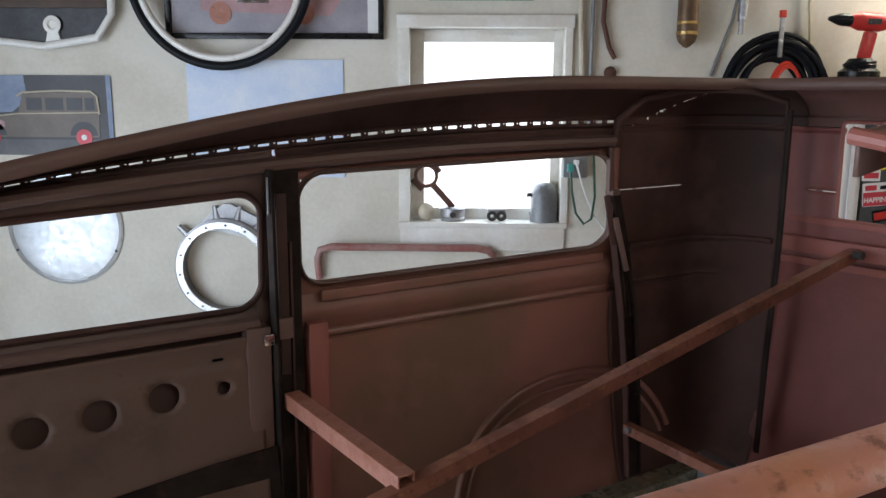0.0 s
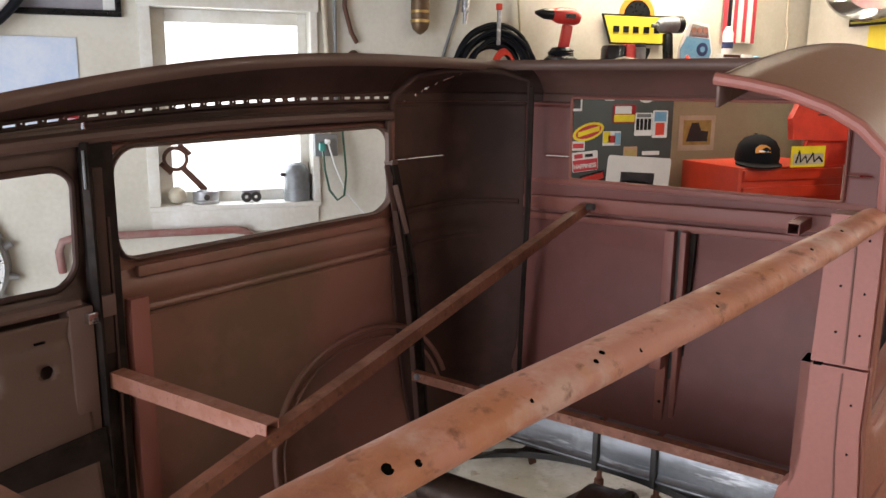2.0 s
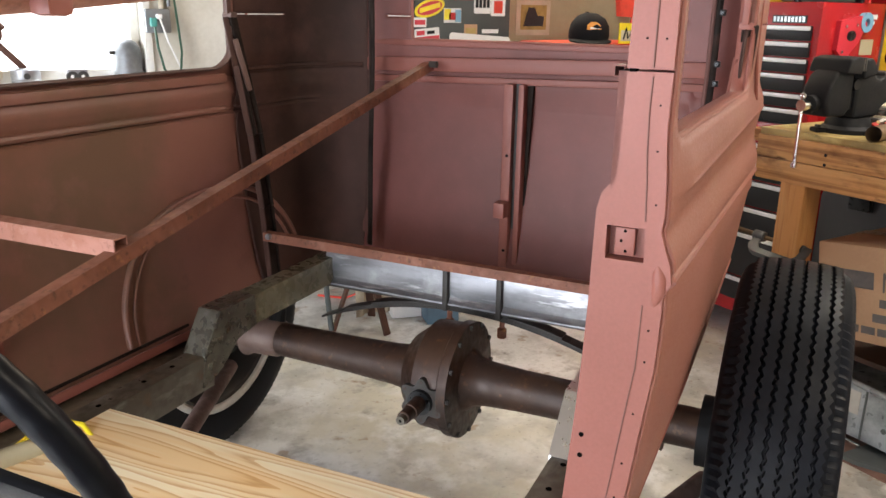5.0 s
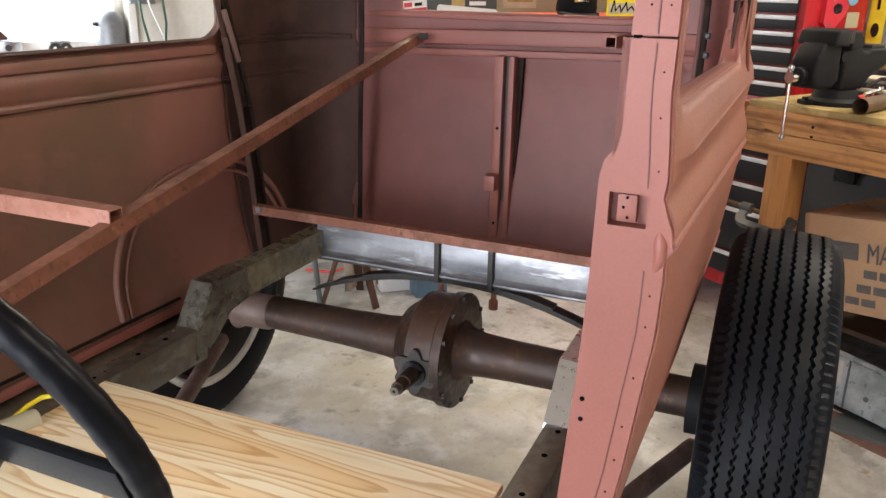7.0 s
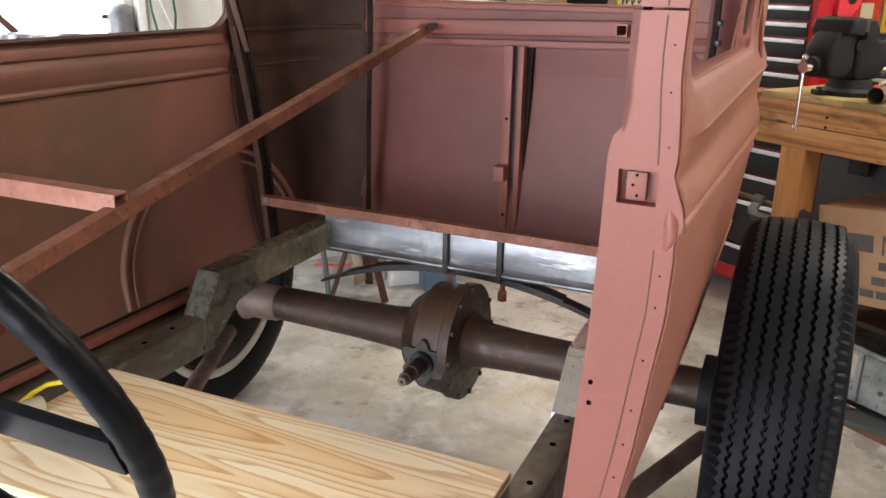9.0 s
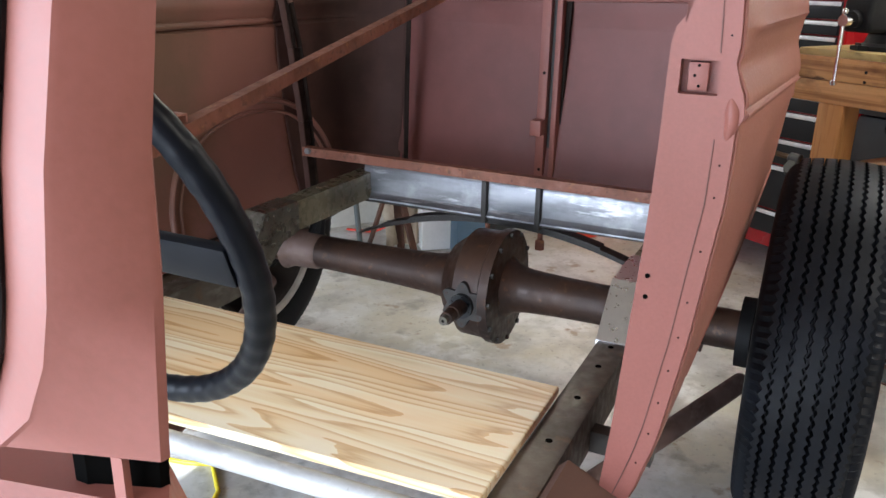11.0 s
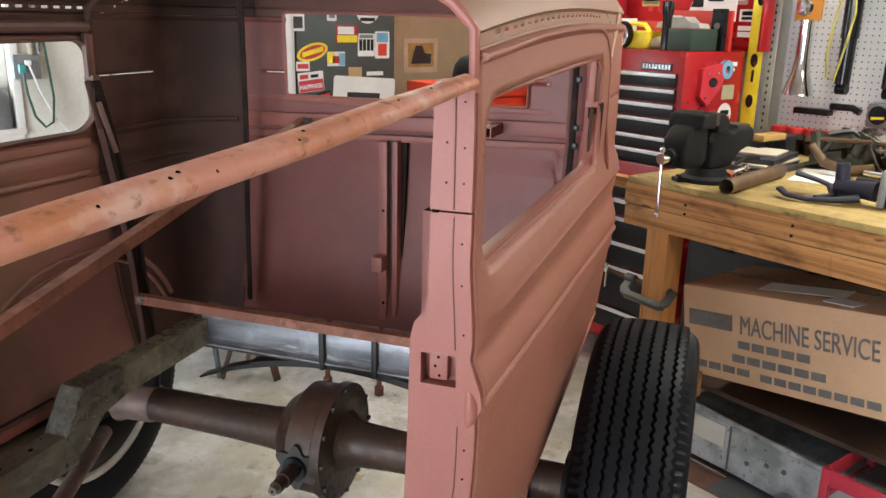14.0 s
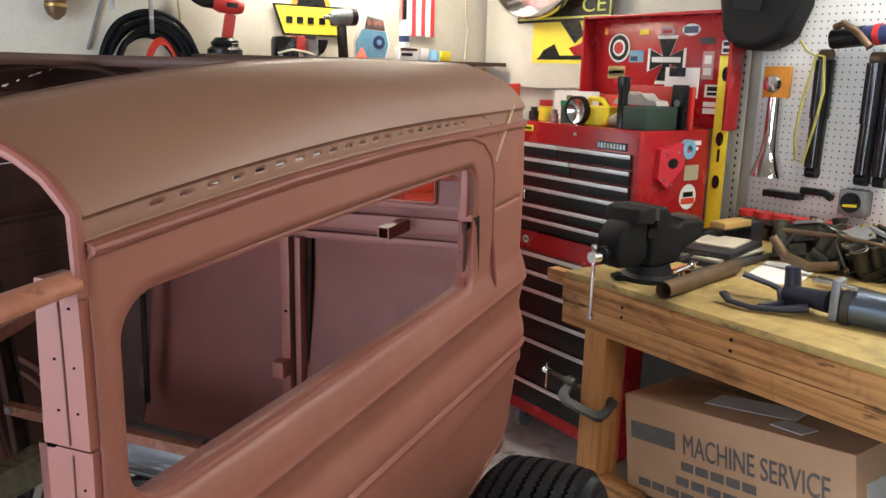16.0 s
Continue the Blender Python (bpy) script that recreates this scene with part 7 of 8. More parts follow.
def esticker(y, z, w, h, mat, bars=(), shape=None, parent=lid, x=LX):
    m = EF(x, y, z)
    st = part("sticker", prism(shape or rrect(-w / 2, w / 2, -h / 2, h / 2, min(w, h) * 0.08, 2), 0.0015, m=m), mat, parent, smooth=False)
    for bx0, bx1, bz0, bz1, bmat in bars:
        part("print", prism([(bx0 * w, bz0 * h), (bx1 * w, bz0 * h), (bx1 * w, bz1 * h), (bx0 * w, bz1 * h)], 0.0012, m=m @ pose(0, 0, 0.0016)), bmat, st, smooth=False)
    return st


rs = esticker(2.317, 1.736, 0.12, 0.12, "paper", shape=circle(0.062, 32))
part("print", prism(circle(0.054, 32), 0.001, m=EF(LX - 0.0016, 2.317, 1.736)), "black", rs)
part("print", prism(circle(0.036, 28), 0.001, m=EF(LX - 0.0028, 2.317, 1.736)), "paper", rs)
part("print", prism(circle(0.026, 28), 0.001, m=EF(LX - 0.004, 2.317, 1.736)), "tool_red", rs)
arm = [(0.02, 0.018), (0.055, 0.10), (-0.055, 0.10), (-0.02, 0.018), (-0.10, 0.05), (-0.10, -0.05), (-0.02, -0.018), (-0.055, -0.10), (0.055, -0.10), (0.02, -0.018), (0.10, -0.05), (0.10, 0.05)]
cr = esticker(2.05, 1.685, 0.2, 0.2, "paper", shape=[(x * 1.0, z * 1.0) for x, z in arm])
part("print", prism([(x * 0.86, z * 0.86) for x, z in arm], 0.001, m=EF(LX - 0.0016, 2.05, 1.685)), "black", cr)
part("print", prism([(-0.075, -0.01), (0.075, -0.01), (0.075, 0.012), (-0.075, 0.012)], 0.001, m=EF(LX - 0.0028, 2.05, 1.685)), "paper", cr)
esticker(2.215, 1.70, 0.08, 0.05, "engine_blue", bars=[(-0.4, 0.1, -0.4, 0.0, "navy")])
esticker(2.325, 1.63, 0.10, 0.055, "benchtop", bars=[(-0.42, 0.42, -0.3, 0.3, "olive"), (-0.4, 0.4, -0.1, 0.15, "aged_white")])
esticker(1.84, 1.665, 0.055, 0.11, "mauve", bars=[(-0.3, 0.3, 0.05, 0.35, "paper"), (-0.35, 0.35, -0.35, -0.1, "paper")])
esticker(1.745, 1.80, 0.07, 0.06, "navy", bars=[(-0.3, 0.2, -0.3, 0.3, "flag_red")])
esticker(1.745, 1.735, 0.075, 0.05, "paper", bars=[(-0.4, 0.4, 0.1, 0.4, "black"), (-0.4, 0.4, -0.4, -0.1, "black")])
esticker(1.80, 1.565, 0.09, 0.05, "paper", bars=[(-0.35, 0.4, 0.0, 0.35, "black"), (-0.35, 0.4, -0.35, -0.1, "black")])
esticker(1.80, 1.50, 0.10, 0.055, "red", bars=[(-0.45, 0.2, 0.05, 0.4, "paper"), (-0.45, 0.45, -0.45, -0.05, "paper")])
esticker(2.055, 1.80, 0.08, 0.045, "mauve", shape=[(x * 1.3, z * 0.7) for x, z in circle(0.03, 24)], bars=[(-0.3, 0.3, -0.15, 0.15, "red")])
esticker(1.935, 1.805, 0.09, 0.045, "paper", shape=[(x * 1.4, z * 0.75) for x, z in circle(0.032, 24)], bars=[(-0.38, 0.38, -0.3, 0.3, "navy")])
esticker(2.18, 1.80, 0.05, 0.02, "yellow")
esticker(2.40, 1.81, 0.018, 0.03, "orange")
esticker(1.85, 1.76, 0.07, 0.025, "print_dark")

# cream board, signs and headlamp rim on the side wall
simple("wall_board", box(WX - 0.05, WX - 0.004, 2.50, 3.36, 1.545, 2.6, bevel=0.002), "wall", "cream painted board proud of the side wall", "panel")
ys = thing("warning_sign", pose(0, 0, 0), "yellow, black and red sign partly hidden", "sign")
YX = WX - 0.052
part("face", eplate(2.50, 2.965, 1.667, 1.94, YX, 0.004), "sign_yellow", ys, smooth=False)
part("border", prism([(-2.93, 1.685), (-2.50, 1.685), (-2.50, 1.705), (-2.90, 1.705)], 0.001, m=EF(YX - 0.0045, 0, 0)), "black", ys)
part("red_patch", prism([(-2.66, 1.705), (-2.50, 1.705), (-2.50, 1.80), (-2.56, 1.83), (-2.62, 1.76), (-2.70, 1.74)], 0.001, m=EF(YX - 0.0045, 0, 0)), "red", ys)
part("black_patch", prism([(-2.78, 1.94), (-2.64, 1.94), (-2.63, 1.86), (-2.60, 1.80), (-2.66, 1.76), (-2.72, 1.82), (-2.76, 1.86)], 0.001, m=EF(YX - 0.006, 0, 0)), "black", ys)
part("black_patch", prism([(-2.90, 1.705), (-2.76, 1.705), (-2.80, 1.76), (-2.88, 1.73)], 0.001, m=EF(YX - 0.006, 0, 0)), "black", ys)
cs = thing("lettered_sign", pose(0, 0, 0), "black sign with yellow-green edge and letters", "sign")
part("face", eplate(2.42, 3.08, 1.865, 2.15, YX - 0.008, 0.004), "black", cs, smooth=False)
part("edge", eplate(2.43, 3.07, 1.878, 1.888, YX - 0.0125, 0.001), "lime", cs, smooth=False)
part("edge", eplate(2.43, 2.44, 1.889, 2.14, YX - 0.0125, 0.001), "lime", cs, smooth=False)
text("letters", "CE", 0.10, EF(YX - 0.0128, 2.62, 1.905), "lime", cs, width=0.15)
hl = simple("headlamp_rim", lathe([(0.0005, 0.02), (0.20, 0.02), (0.25, 0.05), (0.275, 0.075), (0.29, 0.07), (0.295, 0.05), (0.285, 0.02), (0.26, 0.0)], 56, m=EF(YX - 0.014, 2.90, 2.06) @ Matrix.Diagonal((1, 0.62, 1, 1))), "chrome", "chromed oval headlamp bowl hung on the wall", "headlamp")

# things on the chest
CT = 1.418
bk = simple("paper_pad", box(2.80, 2.83, 2.27, 2.52, CT, 1.545, bevel=0.001), "paper", "white paper pad propped on the chest", "paper", smooth=False)
simple("red_tin", box(2.84, 2.93, 2.12, 2.55, CT, 1.535, bevel=0.004), "cab_red", "red tin box standing on the chest", "tin")


def bottle(x, y, r, h, mat, cap, label, name="bottle", neck=0.6, caph=0.25):
    t = thing(name, pose(x, y, CT), label, "bottle")
    part("body", lathe([(0.0005, 0), (r, 0), (r, h * (0.9 - caph)), (r * neck, h * (1 - caph)), (r * neck, h * (1 - caph * 0.9))], 24), mat, t)
    part("cap", lathe([(0.0005, h * (1 - caph)), (r * neck * 1.15, h * (1 - caph)), (r * neck * 1.15, h), (0.0005, h)], 20), cap, t)
    return t


bottle(2.63, 2.465, 0.022, 0.055, "black", "black", "small black bottle on the chest")
bottle(2.64, 2.40, 0.030, 0.088, "yellow", "tool_red", "yellow bottle with a red cap", neck=0.85, caph=0.3)
bottle(2.63, 2.335, 0.018, 0.05, "mauve", "mauve", "small pink bottle on the chest")
bottle(2.72, 2.34, 0.020, 0.11, "olive", "olive", "slim olive-green bottle on the chest")
bottle(2.66, 2.275, 0.036, 0.09, "dark_green", "green", "dark green tin with a green lid", neck=0.95, caph=0.25)
ln = thing("lantern", pose(2.66, 2.165, CT), "yellow hand lantern with a chrome reflector", "lantern")
part("reflector", lathe([(0.0005, 0.0), (0.03, 0.008), (0.045, 0.02), (0.05, 0.022), (0.054, 0.018), (0.054, 0.0)], 32, m=EF(-0.05, 0.0, 0.054)), "chrome", ln)
part("bezel", lathe([(0.052, 0.0), (0.058, 0.0), (0.058, 0.03), (0.052, 0.03)], 32, m=EF(-0.046, 0, 0.056), closed=True), "black", ln)
part("body", box(-0.045, 0.06, -0.13, 0.02, 0.0, 0.075, bevel=0.012), "yellow", ln)
part("handle", rod([(0.0, 0.01, 0.07), (0.0, -0.01, 0.105), (0.0, -0.08, 0.10), (0.0, -0.12, 0.06)], 0.011, sides=10), "yellow", ln)
simple("work_gloves", rod([(2.66, 2.04, CT + 0.022), (2.64, 1.98, CT + 0.03), (2.65, 1.93, CT + 0.022)], [0.02, 0.026, 0.016], sides=10), "tan", "crumpled tan work glove on the chest", "glove")
mg = thing("torch", pose(2.60, 1.925, CT), "tall black metal torch standing on end", "torch")
part("barrel", lathe([(0.0005, 0), (0.019, 0), (0.019, 0.13), (0.024, 0.145), (0.025, 0.195), (0.0005, 0.197)], 24), "gloss_black", mg)
gb = simple("green_case", box(2.57, 2.75, 1.65 + 0.13, 1.895, CT, CT + 0.088, bevel=0.008), "case_green", "dark green metal case on the chest", "case")
simple("plastic_bag", prism([(-0.12, 0), (0.10, 0), (0.09, 0.018), (0.05, 0.022), (0.02, 0.045), (-0.02, 0.038), (-0.05, 0.05), (-0.08, 0.028), (-0.11, 0.02)], 0.07, m=EF(2.72, 1.90, CT + 0.09)), "bag", "crumpled clear plastic bag", "bag")
simple("red_folder", box(2.80, 2.82, 1.76, 2.08, CT, 1.58, bevel=0.002), "tool_red", "glossy red folder propped on the chest", "folder")
rd = thing("handset", pose(2.78, 1.80, CT), "black two-way radio standing on the chest", "radio")
part("body", box(-0.015, 0.015, -0.03, 0.03, 0.0, 0.17, bevel=0.005), "black", rd)
part("dial", prism(circle(0.014, 16), 0.002, m=EF(-0.0155, 0, 0.10)), "lead", rd)
simple("white_card", box(2.84, 2.845, 1.77, 1.93, CT + 0.12, CT + 0.235), "paper", "white card propped behind the radio", "card", smooth=False)
simple("black_clip", box(2.825, 2.839, 1.83, 1.90, CT + 0.20, CT + 0.235, bevel=0.004), "black", "black clip on the card", "clip")

# level, strip, pegboard
lv = thing("spirit_level", pose(2.97, 1.732, 0), "yellow aluminium spirit level leaning upright", "level")
part("bar", box(-0.012, 0.012, -0.036, 0.036, 0.0, BT + 0.69, bevel=0.002), "yellow", lv)
for z in (BT + 0.20, BT + 0.37, BT + 0.62):
    part("vial", prism([(a * 0.75, c * 1.25) for a, c in circle(0.022, 24)], 0.003, m=EF(-0.012, 0.0, z)), "gloss_black", lv)
part("edge", box(-0.0125, 0.0125, -0.0385, -0.0362, 0.0, BT + 0.69), "lead", lv)
part("label_bar", eplate(-0.006, 0.006, BT + 0.28, BT + 0.33, -0.0125, 0.001), "black", lv, smooth=False)
al = thing("slotted_strip", pose(3.03, 1.70, BT) @ pose(0, 0, 0, 0, 0, 0), "pale metal angle strip with punched holes", "strip")
part("flange", box(-0.004, 0.0, -0.022, 0.022, 0.0, 0.80), "strip_metal", al)
for i in range(26):
    part("hole", box(-0.0052, -0.0042, -0.004, 0.004, 0.02 + 0.03 * i, 0.032 + 0.03 * i), "dark_steel", al)
pg = thing("pegboard", pose(0, 0, 0), "white perforated pegboard on the wall", "pegboard")
part("sheet", box(WX - 0.016, WX - 0.004, -1.2, 1.665, 1.10, 2.45), "peg_white", pg, smooth=False)
b = bmesh.new()
PX = WX - 0.0165
for i in range(40):
    for j in range(44):
        y, z = 1.645 - 0.0254 * i, 1.115 + 0.0254 * j
        b.faces.new([b.verts.new((PX, y + 0.0032 * math.cos(a), z + 0.0032 * math.sin(a))) for a in (-math.pi * k / 3 for k in range(6))])
tagged(part("peg_holes", b, "black", pg, smooth=False), kind="stuff")
FX = WX - 0.02


def shock(y, z0, z1, label):
    t = thing("shock_absorber", pose(FX - 0.035, y, 0), label, "shock absorber", "hanging shock absorbers")
    part("sleeve", rod([(0, 0, z1), (0, 0, (z0 + z1) / 2)], 0.034, sides=20), "gloss_black", t)
    part("body", rod([(0, 0, (z0 + z1) / 2), (0, 0.003, z0 + 0.03)], 0.029, sides=20), "gloss_black", t)
    part("eye", rod([(0, -0.02, z0 + 0.012), (0, 0.02, z0 + 0.012)], 0.022, sides=16), "black", t)
    part("eye", rod([(0, -0.02, z1 + 0.015), (0, 0.02, z1 + 0.015)], 0.022, sides=16), "bronze", t)
    return t


shock(1.385, 1.275, 1.69, "long black shock absorber hung on the pegboard")
shock(1.20, 1.27, 1.68, "black shock absorber hung on the pegboard")
shock(1.135, 1.27, 1.68, "black shock absorber hung on the pegboard")
simple("looped_cable", rod([(FX - 0.075, 1.47, 1.76), (FX - 0.07, 1.44, 1.72), (FX - 0.075, 1.40, 1.70), (FX - 0.08, 1.43, 1.55), (FX - 0.08, 1.445, 1.42), (FX - 0.075, 1.435, 1.33), (FX - 0.075, 1.405, 1.32), (FX - 0.078, 1.375, 1.45), (FX - 0.078, 1.355, 1.58), (FX - 0.075, 1.37, 1.70), (FX - 0.075, 1.40, 1.705)], 0.005), "olive_yellow", "looped yellow-green cord on the pegboard", "cord")
fn = thing("chrome_funnel", pose(FX - 0.03, 1.57, 1.25), "chrome exhaust tip in its torn package", "exhaust tip")
part("pipe", lathe([(0.066, 0.0), (0.063, 0.012), (0.05, 0.045), (0.036, 0.09), (0.029, 0.15), (0.026, 0.30)], 32), "chrome", fn)
part("package", box(-0.006, 0.006, -0.055, 0.055, 0.30, 0.415, bevel=0.002), "orange", fn)
part("blister", lathe([(0.0005, 0.02), (0.03, 0.015), (0.038, 0.0)], 24, m=EF(-0.006, 0.015, 0.35)), "chrome", fn)
mk = thing("welding_mask", pose(FX - 0.10, 1.605, 1.715), "black welding mask hanging on the wall", "mask")
part("shell", prism([(-0.14, 0.05), (-0.10, 0.0), (0.02, -0.02), (0.11, 0.02), (0.16, 0.14), (0.17, 0.30), (-0.12, 0.32), (-0.17, 0.2)], 0.14, m=EF(0.07, 0, 0.02)), "iron_black", mk, mods=[("BEVEL", (0.03, 4))])
part("window", prism([(-0.09, 0.14), (0.03, 0.12), (0.05, 0.24), (-0.08, 0.25)], 0.01, m=EF(-0.071, 0, 0.02)), "gloss_black", mk)
bc = thing("blue_cylinder", pose(FX - 0.05, 1.25, 1.76), "black and blue cylinder strapped on the pegboard", "cylinder")
part("body", rod([(0, 0.11, 0), (0, 0.0, 0.01)], 0.035), "black", bc)
part("blue_half", rod([(0, 0.0, 0.01), (0, -0.20, 0.02)], 0.033), "navy", bc)
part("red_ring", rod([(0, -0.04, 0.013), (0, -0.06, 0.015)], 0.036), "tool_red", bc)
part("hose", rod([(-0.03, 0.09, 0.04), (-0.05, 0.05, 0.05), (-0.05, 0.0, 0.02), (-0.05, -0.05, -0.03)], 0.012), "bronze", bc)
tm = thing("tape_measure", pose(FX - 0.03, 1.215, 1.20), "grey and black tape measure on a bracket", "tape measure")
part("case", box(-0.03, 0.03, -0.05, 0.05, -0.05, 0.045, bevel=0.015), "lead", tm)
part("face", prism(circle(0.036, 28), 0.004, m=EF(-0.0302, 0, 0)), "black", tm)
part("mark", prism([(-0.025, -0.006), (0.025, -0.002), (0.025, 0.008), (-0.025, 0.004)], 0.001, m=EF(-0.0345, 0, -0.012)), "yellow", tm)
simple("black_bracket", box(FX - 0.05, FX - 0.001, 1.42, 1.57, 1.175, 1.20, bevel=0.004), "black", "black metal bracket on the pegboard", "bracket")
simple("grip_tool", rod([(FX - 0.03, 1.42, 1.215), (FX - 0.03, 1.33, 1.215), (FX - 0.03, 1.30, 1.20)], 0.014), "black", "black gripped hand tool on the pegboard", "tool")
for i, y in enumerate((1.60, 1.525, 1.45, 1.375, 1.30, 1.225, 1.15, 1.075)):
    j = thing("screw_jar", pose(3.0, y, BT), "glass jar of screws with a red lid", "jar", "jars along the bench")
    part("glass", lathe([(0.0005, 0), (0.034, 0), (0.034, 0.075), (0.03, 0.085)], 20), "jar_glass", j)
    part("contents", lathe([(0.0005, 0.003), (0.031, 0.003), (0.031, 0.05), (0.0005, 0.06)], 14), "bronze", j)
    part("lid", lathe([(0.0005, 0.085), (0.036, 0.085), (0.036, 0.108), (0.0005, 0.11)], 24), "tool_red", j)

# vice
vc = thing("bench_vice", pose(2.10, 1.345, BT), "black cast-iron bench vice with a chrome handle", "vice")


def casting(outline, w, bevel=0.008):
    """A rounded casting from its side view in xz, w wide."""
    bm = prism(outline, w, m=Matrix(((1, 0, 0, 0), (0, 0, -1, w / 2), (0, 1, 0, 0), (0, 0, 0, 1))))
    bmesh.ops.bevel(bm, geom=bm.edges[:], offset=bevel, segments=3, affect="EDGES", profile=0.6)
    return bm


part("base", lathe([(0.0005, 0), (0.085, 0), (0.085, 0.014), (0.070, 0.024), (0.062, 0.05), (0.0005, 0.05)], 36, m=pose(0.03, 0, 0)), "iron_black", vc)
for a in (25, 155, 265):
    part("base_lug", merge(bmesh.new(), casting([(0.05, 0.0), (0.05, 0.016), (0.115, 0.016), (0.115, 0.0)], 0.045, 0.006), pose(0.03, 0, 0, 0, 0, a)), "iron_black", vc)
    part("base_bolt", rod([(0.03 + 0.10 * math.cos(radians(a)), 0.10 * math.sin(radians(a)), 0.014), (0.03 + 0.10 * math.cos(radians(a)), 0.10 * math.sin(radians(a)), 0.024)], 0.010, sides=6), "dark_steel", vc)
part("body", casting([(-0.022, 0.05), (-0.024, 0.175), (-0.016, 0.222), (0.030, 0.224), (0.052, 0.200), (0.075, 0.172), (0.10, 0.165), (0.12, 0.178), (0.205, 0.178), (0.222, 0.160), (0.215, 0.118), (0.15, 0.098), (0.12, 0.075), (0.10, 0.05)], 0.096, 0.012), "iron_black", vc)
part("body_jaw", casting([(-0.026, 0.172), (-0.022, 0.232), (0.012, 0.234), (0.034, 0.214), (0.045, 0.186)], 0.132, 0.008), "iron_black", vc)
part("moving_jaw", casting([(-0.150, 0.060), (-0.166, 0.095), (-0.160, 0.150), (-0.135, 0.185), (-0.100, 0.206), (-0.062, 0.212), (-0.040, 0.205), (-0.040, 0.080), (-0.065, 0.058)], 0.092, 0.014), "iron_black", vc)
part("jaw_head", casting([(-0.118, 0.190), (-0.102, 0.232), (-0.060, 0.240), (-0.038, 0.236), (-0.036, 0.186)], 0.132, 0.008), "iron_black", vc)
part("slide", casting([(-0.05, 0.075), (-0.05, 0.135), (0.0, 0.135), (0.0, 0.075)], 0.07, 0.006), "iron_black", vc)
for x in (-0.036, -0.026):
    part("jaw_plate", box(x - 0.004, x + 0.004, -0.066, 0.066, 0.196, 0.236, bevel=0.0015), "dark_steel", vc)
part("anvil_pad", box(0.125, 0.20, -0.04, 0.04, 0.176, 0.188, bevel=0.004), "dark_steel", vc)
part("pipe_jaw", rod([(-0.030, -0.05, 0.155), (-0.030, 0.05, 0.155)], 0.016, sides=14), "iron_black", vc)
part("lock_lever", rod([(0.10, -0.06, 0.06), (0.13, -0.085, 0.085), (0.135, -0.13, 0.088)], 0.006, sides=8), "dark_steel", vc)
part("screw_boss", rod([(-0.155, 0, 0.10), (-0.185, 0, 0.097)], 0.026, sides=20), "iron_black", vc)
hd2 = part("handle", rod([(-0.20, 0.012, 0.118), (-0.202, 0.008, -0.085)], 0.0055, sides=10), "chrome", vc)
for z in (0.122, -0.09):
    part("handle_ball", lathe([(0.0005, -0.011), (0.009, -0.007), (0.011, 0), (0.009, 0.007), (0.0005, 0.011)], 14, m=pose(-0.201, 0.01, z)), "chrome", hd2)
part("screw_head", rod([(-0.185, 0, 0.096), (-0.222, 0, 0.095)], 0.017, sides=18), "chrome", vc)
part("swivel_bolt", rod([(0.05, -0.10, 0.01), (0.05, -0.10, 0.045)], 0.009, sides=8), "chrome", vc)
part("swivel_lever", rod([(0.02, -0.105, 0.045), (0.10, -0.10, 0.055)], 0.006, sides=8), "chrome", vc)
part("swivel_ball", lathe([(0.0005, -0.014), (0.012, -0.008), (0.014, 0), (0.012, 0.008), (0.0005, 0.014)], 14, m=pose(0.105, -0.10, 0.055)), "chrome", vc)
pb = simple("steel_pipe", rod([(1.99, 1.172, BT + 0.024), (2.42, 1.245, BT + 0.024)], 0.024, sides=20, caps=False), "bronze", "short rusty steel pipe lying on the bench", "pipe")
for i, (x, y, dx, dy, h, mat, rz, lab) in enumerate(((2.56, 1.42, 0.16, 0.20, 0.018, "print_dark", 10, "dark-covered book in the stack"), (2.57, 1.42, 0.15, 0.19, 0.010, "aged_white", 6, "white magazine in the stack"), (2.58, 1.42, 0.15, 0.19, 0.020, "print_dark", 14, "black book in the stack"), (2.60, 1.43, 0.09, 0.15, 0.008, "aged_white", 16, "curled magazine on top of the stack"))):
    z0 = BT + sum((0.018, 0.010, 0.020, 0.008)[:i])
    simple("book", merge(bmesh.new(), box(-dx, dx, -dy / 2, dy / 2, z0 + 0.0005, z0 + h, bevel=0.003), pose(x, y, 0, 0, 0, rz)), mat, lab, "book", "stack of books on the bench")
simple("dark_bar", rod([(2.25, 1.29, BT + 0.012), (2.62, 1.30, BT + 0.012)], 0.012), "dark_steel", "dark steel bar lying on the bench", "bar")
simple("dark_bar", rod([(2.40, 1.27, BT + 0.010), (2.75, 1.32, BT + 0.010)], 0.010), "dark_steel", "thin dark steel bar on the bench", "bar")
sd = simple("screwdriver", rod([(2.21, 1.315, BT + 0.014), (2.28, 1.335, BT + 0.014), (2.285, 1.336, BT + 0.014), (2.40, 1.37, BT + 0.014)], [0.012, 0.012, 0.004, 0.003]), "tool_red", "small screwdriver with a red handle on the bench", "screwdriver")
simple("black_case", box(2.72, 2.93, 1.48, 1.72 - 0.18, BT, BT + 0.085, bevel=0.006), "print_dark", "flat black case at the back of the bench", "case")
simple("black_case", box(2.64, 2.84, 1.47, 1.545, BT, BT + 0.075, bevel=0.006), "black", "black plastic case on the bench", "case")
simple("wood_block", box(2.68, 2.84, 1.475, 1.54, BT + 0.0755, BT + 0.10, bevel=0.004), "pine_block", "pale timber block on the black case", "block")
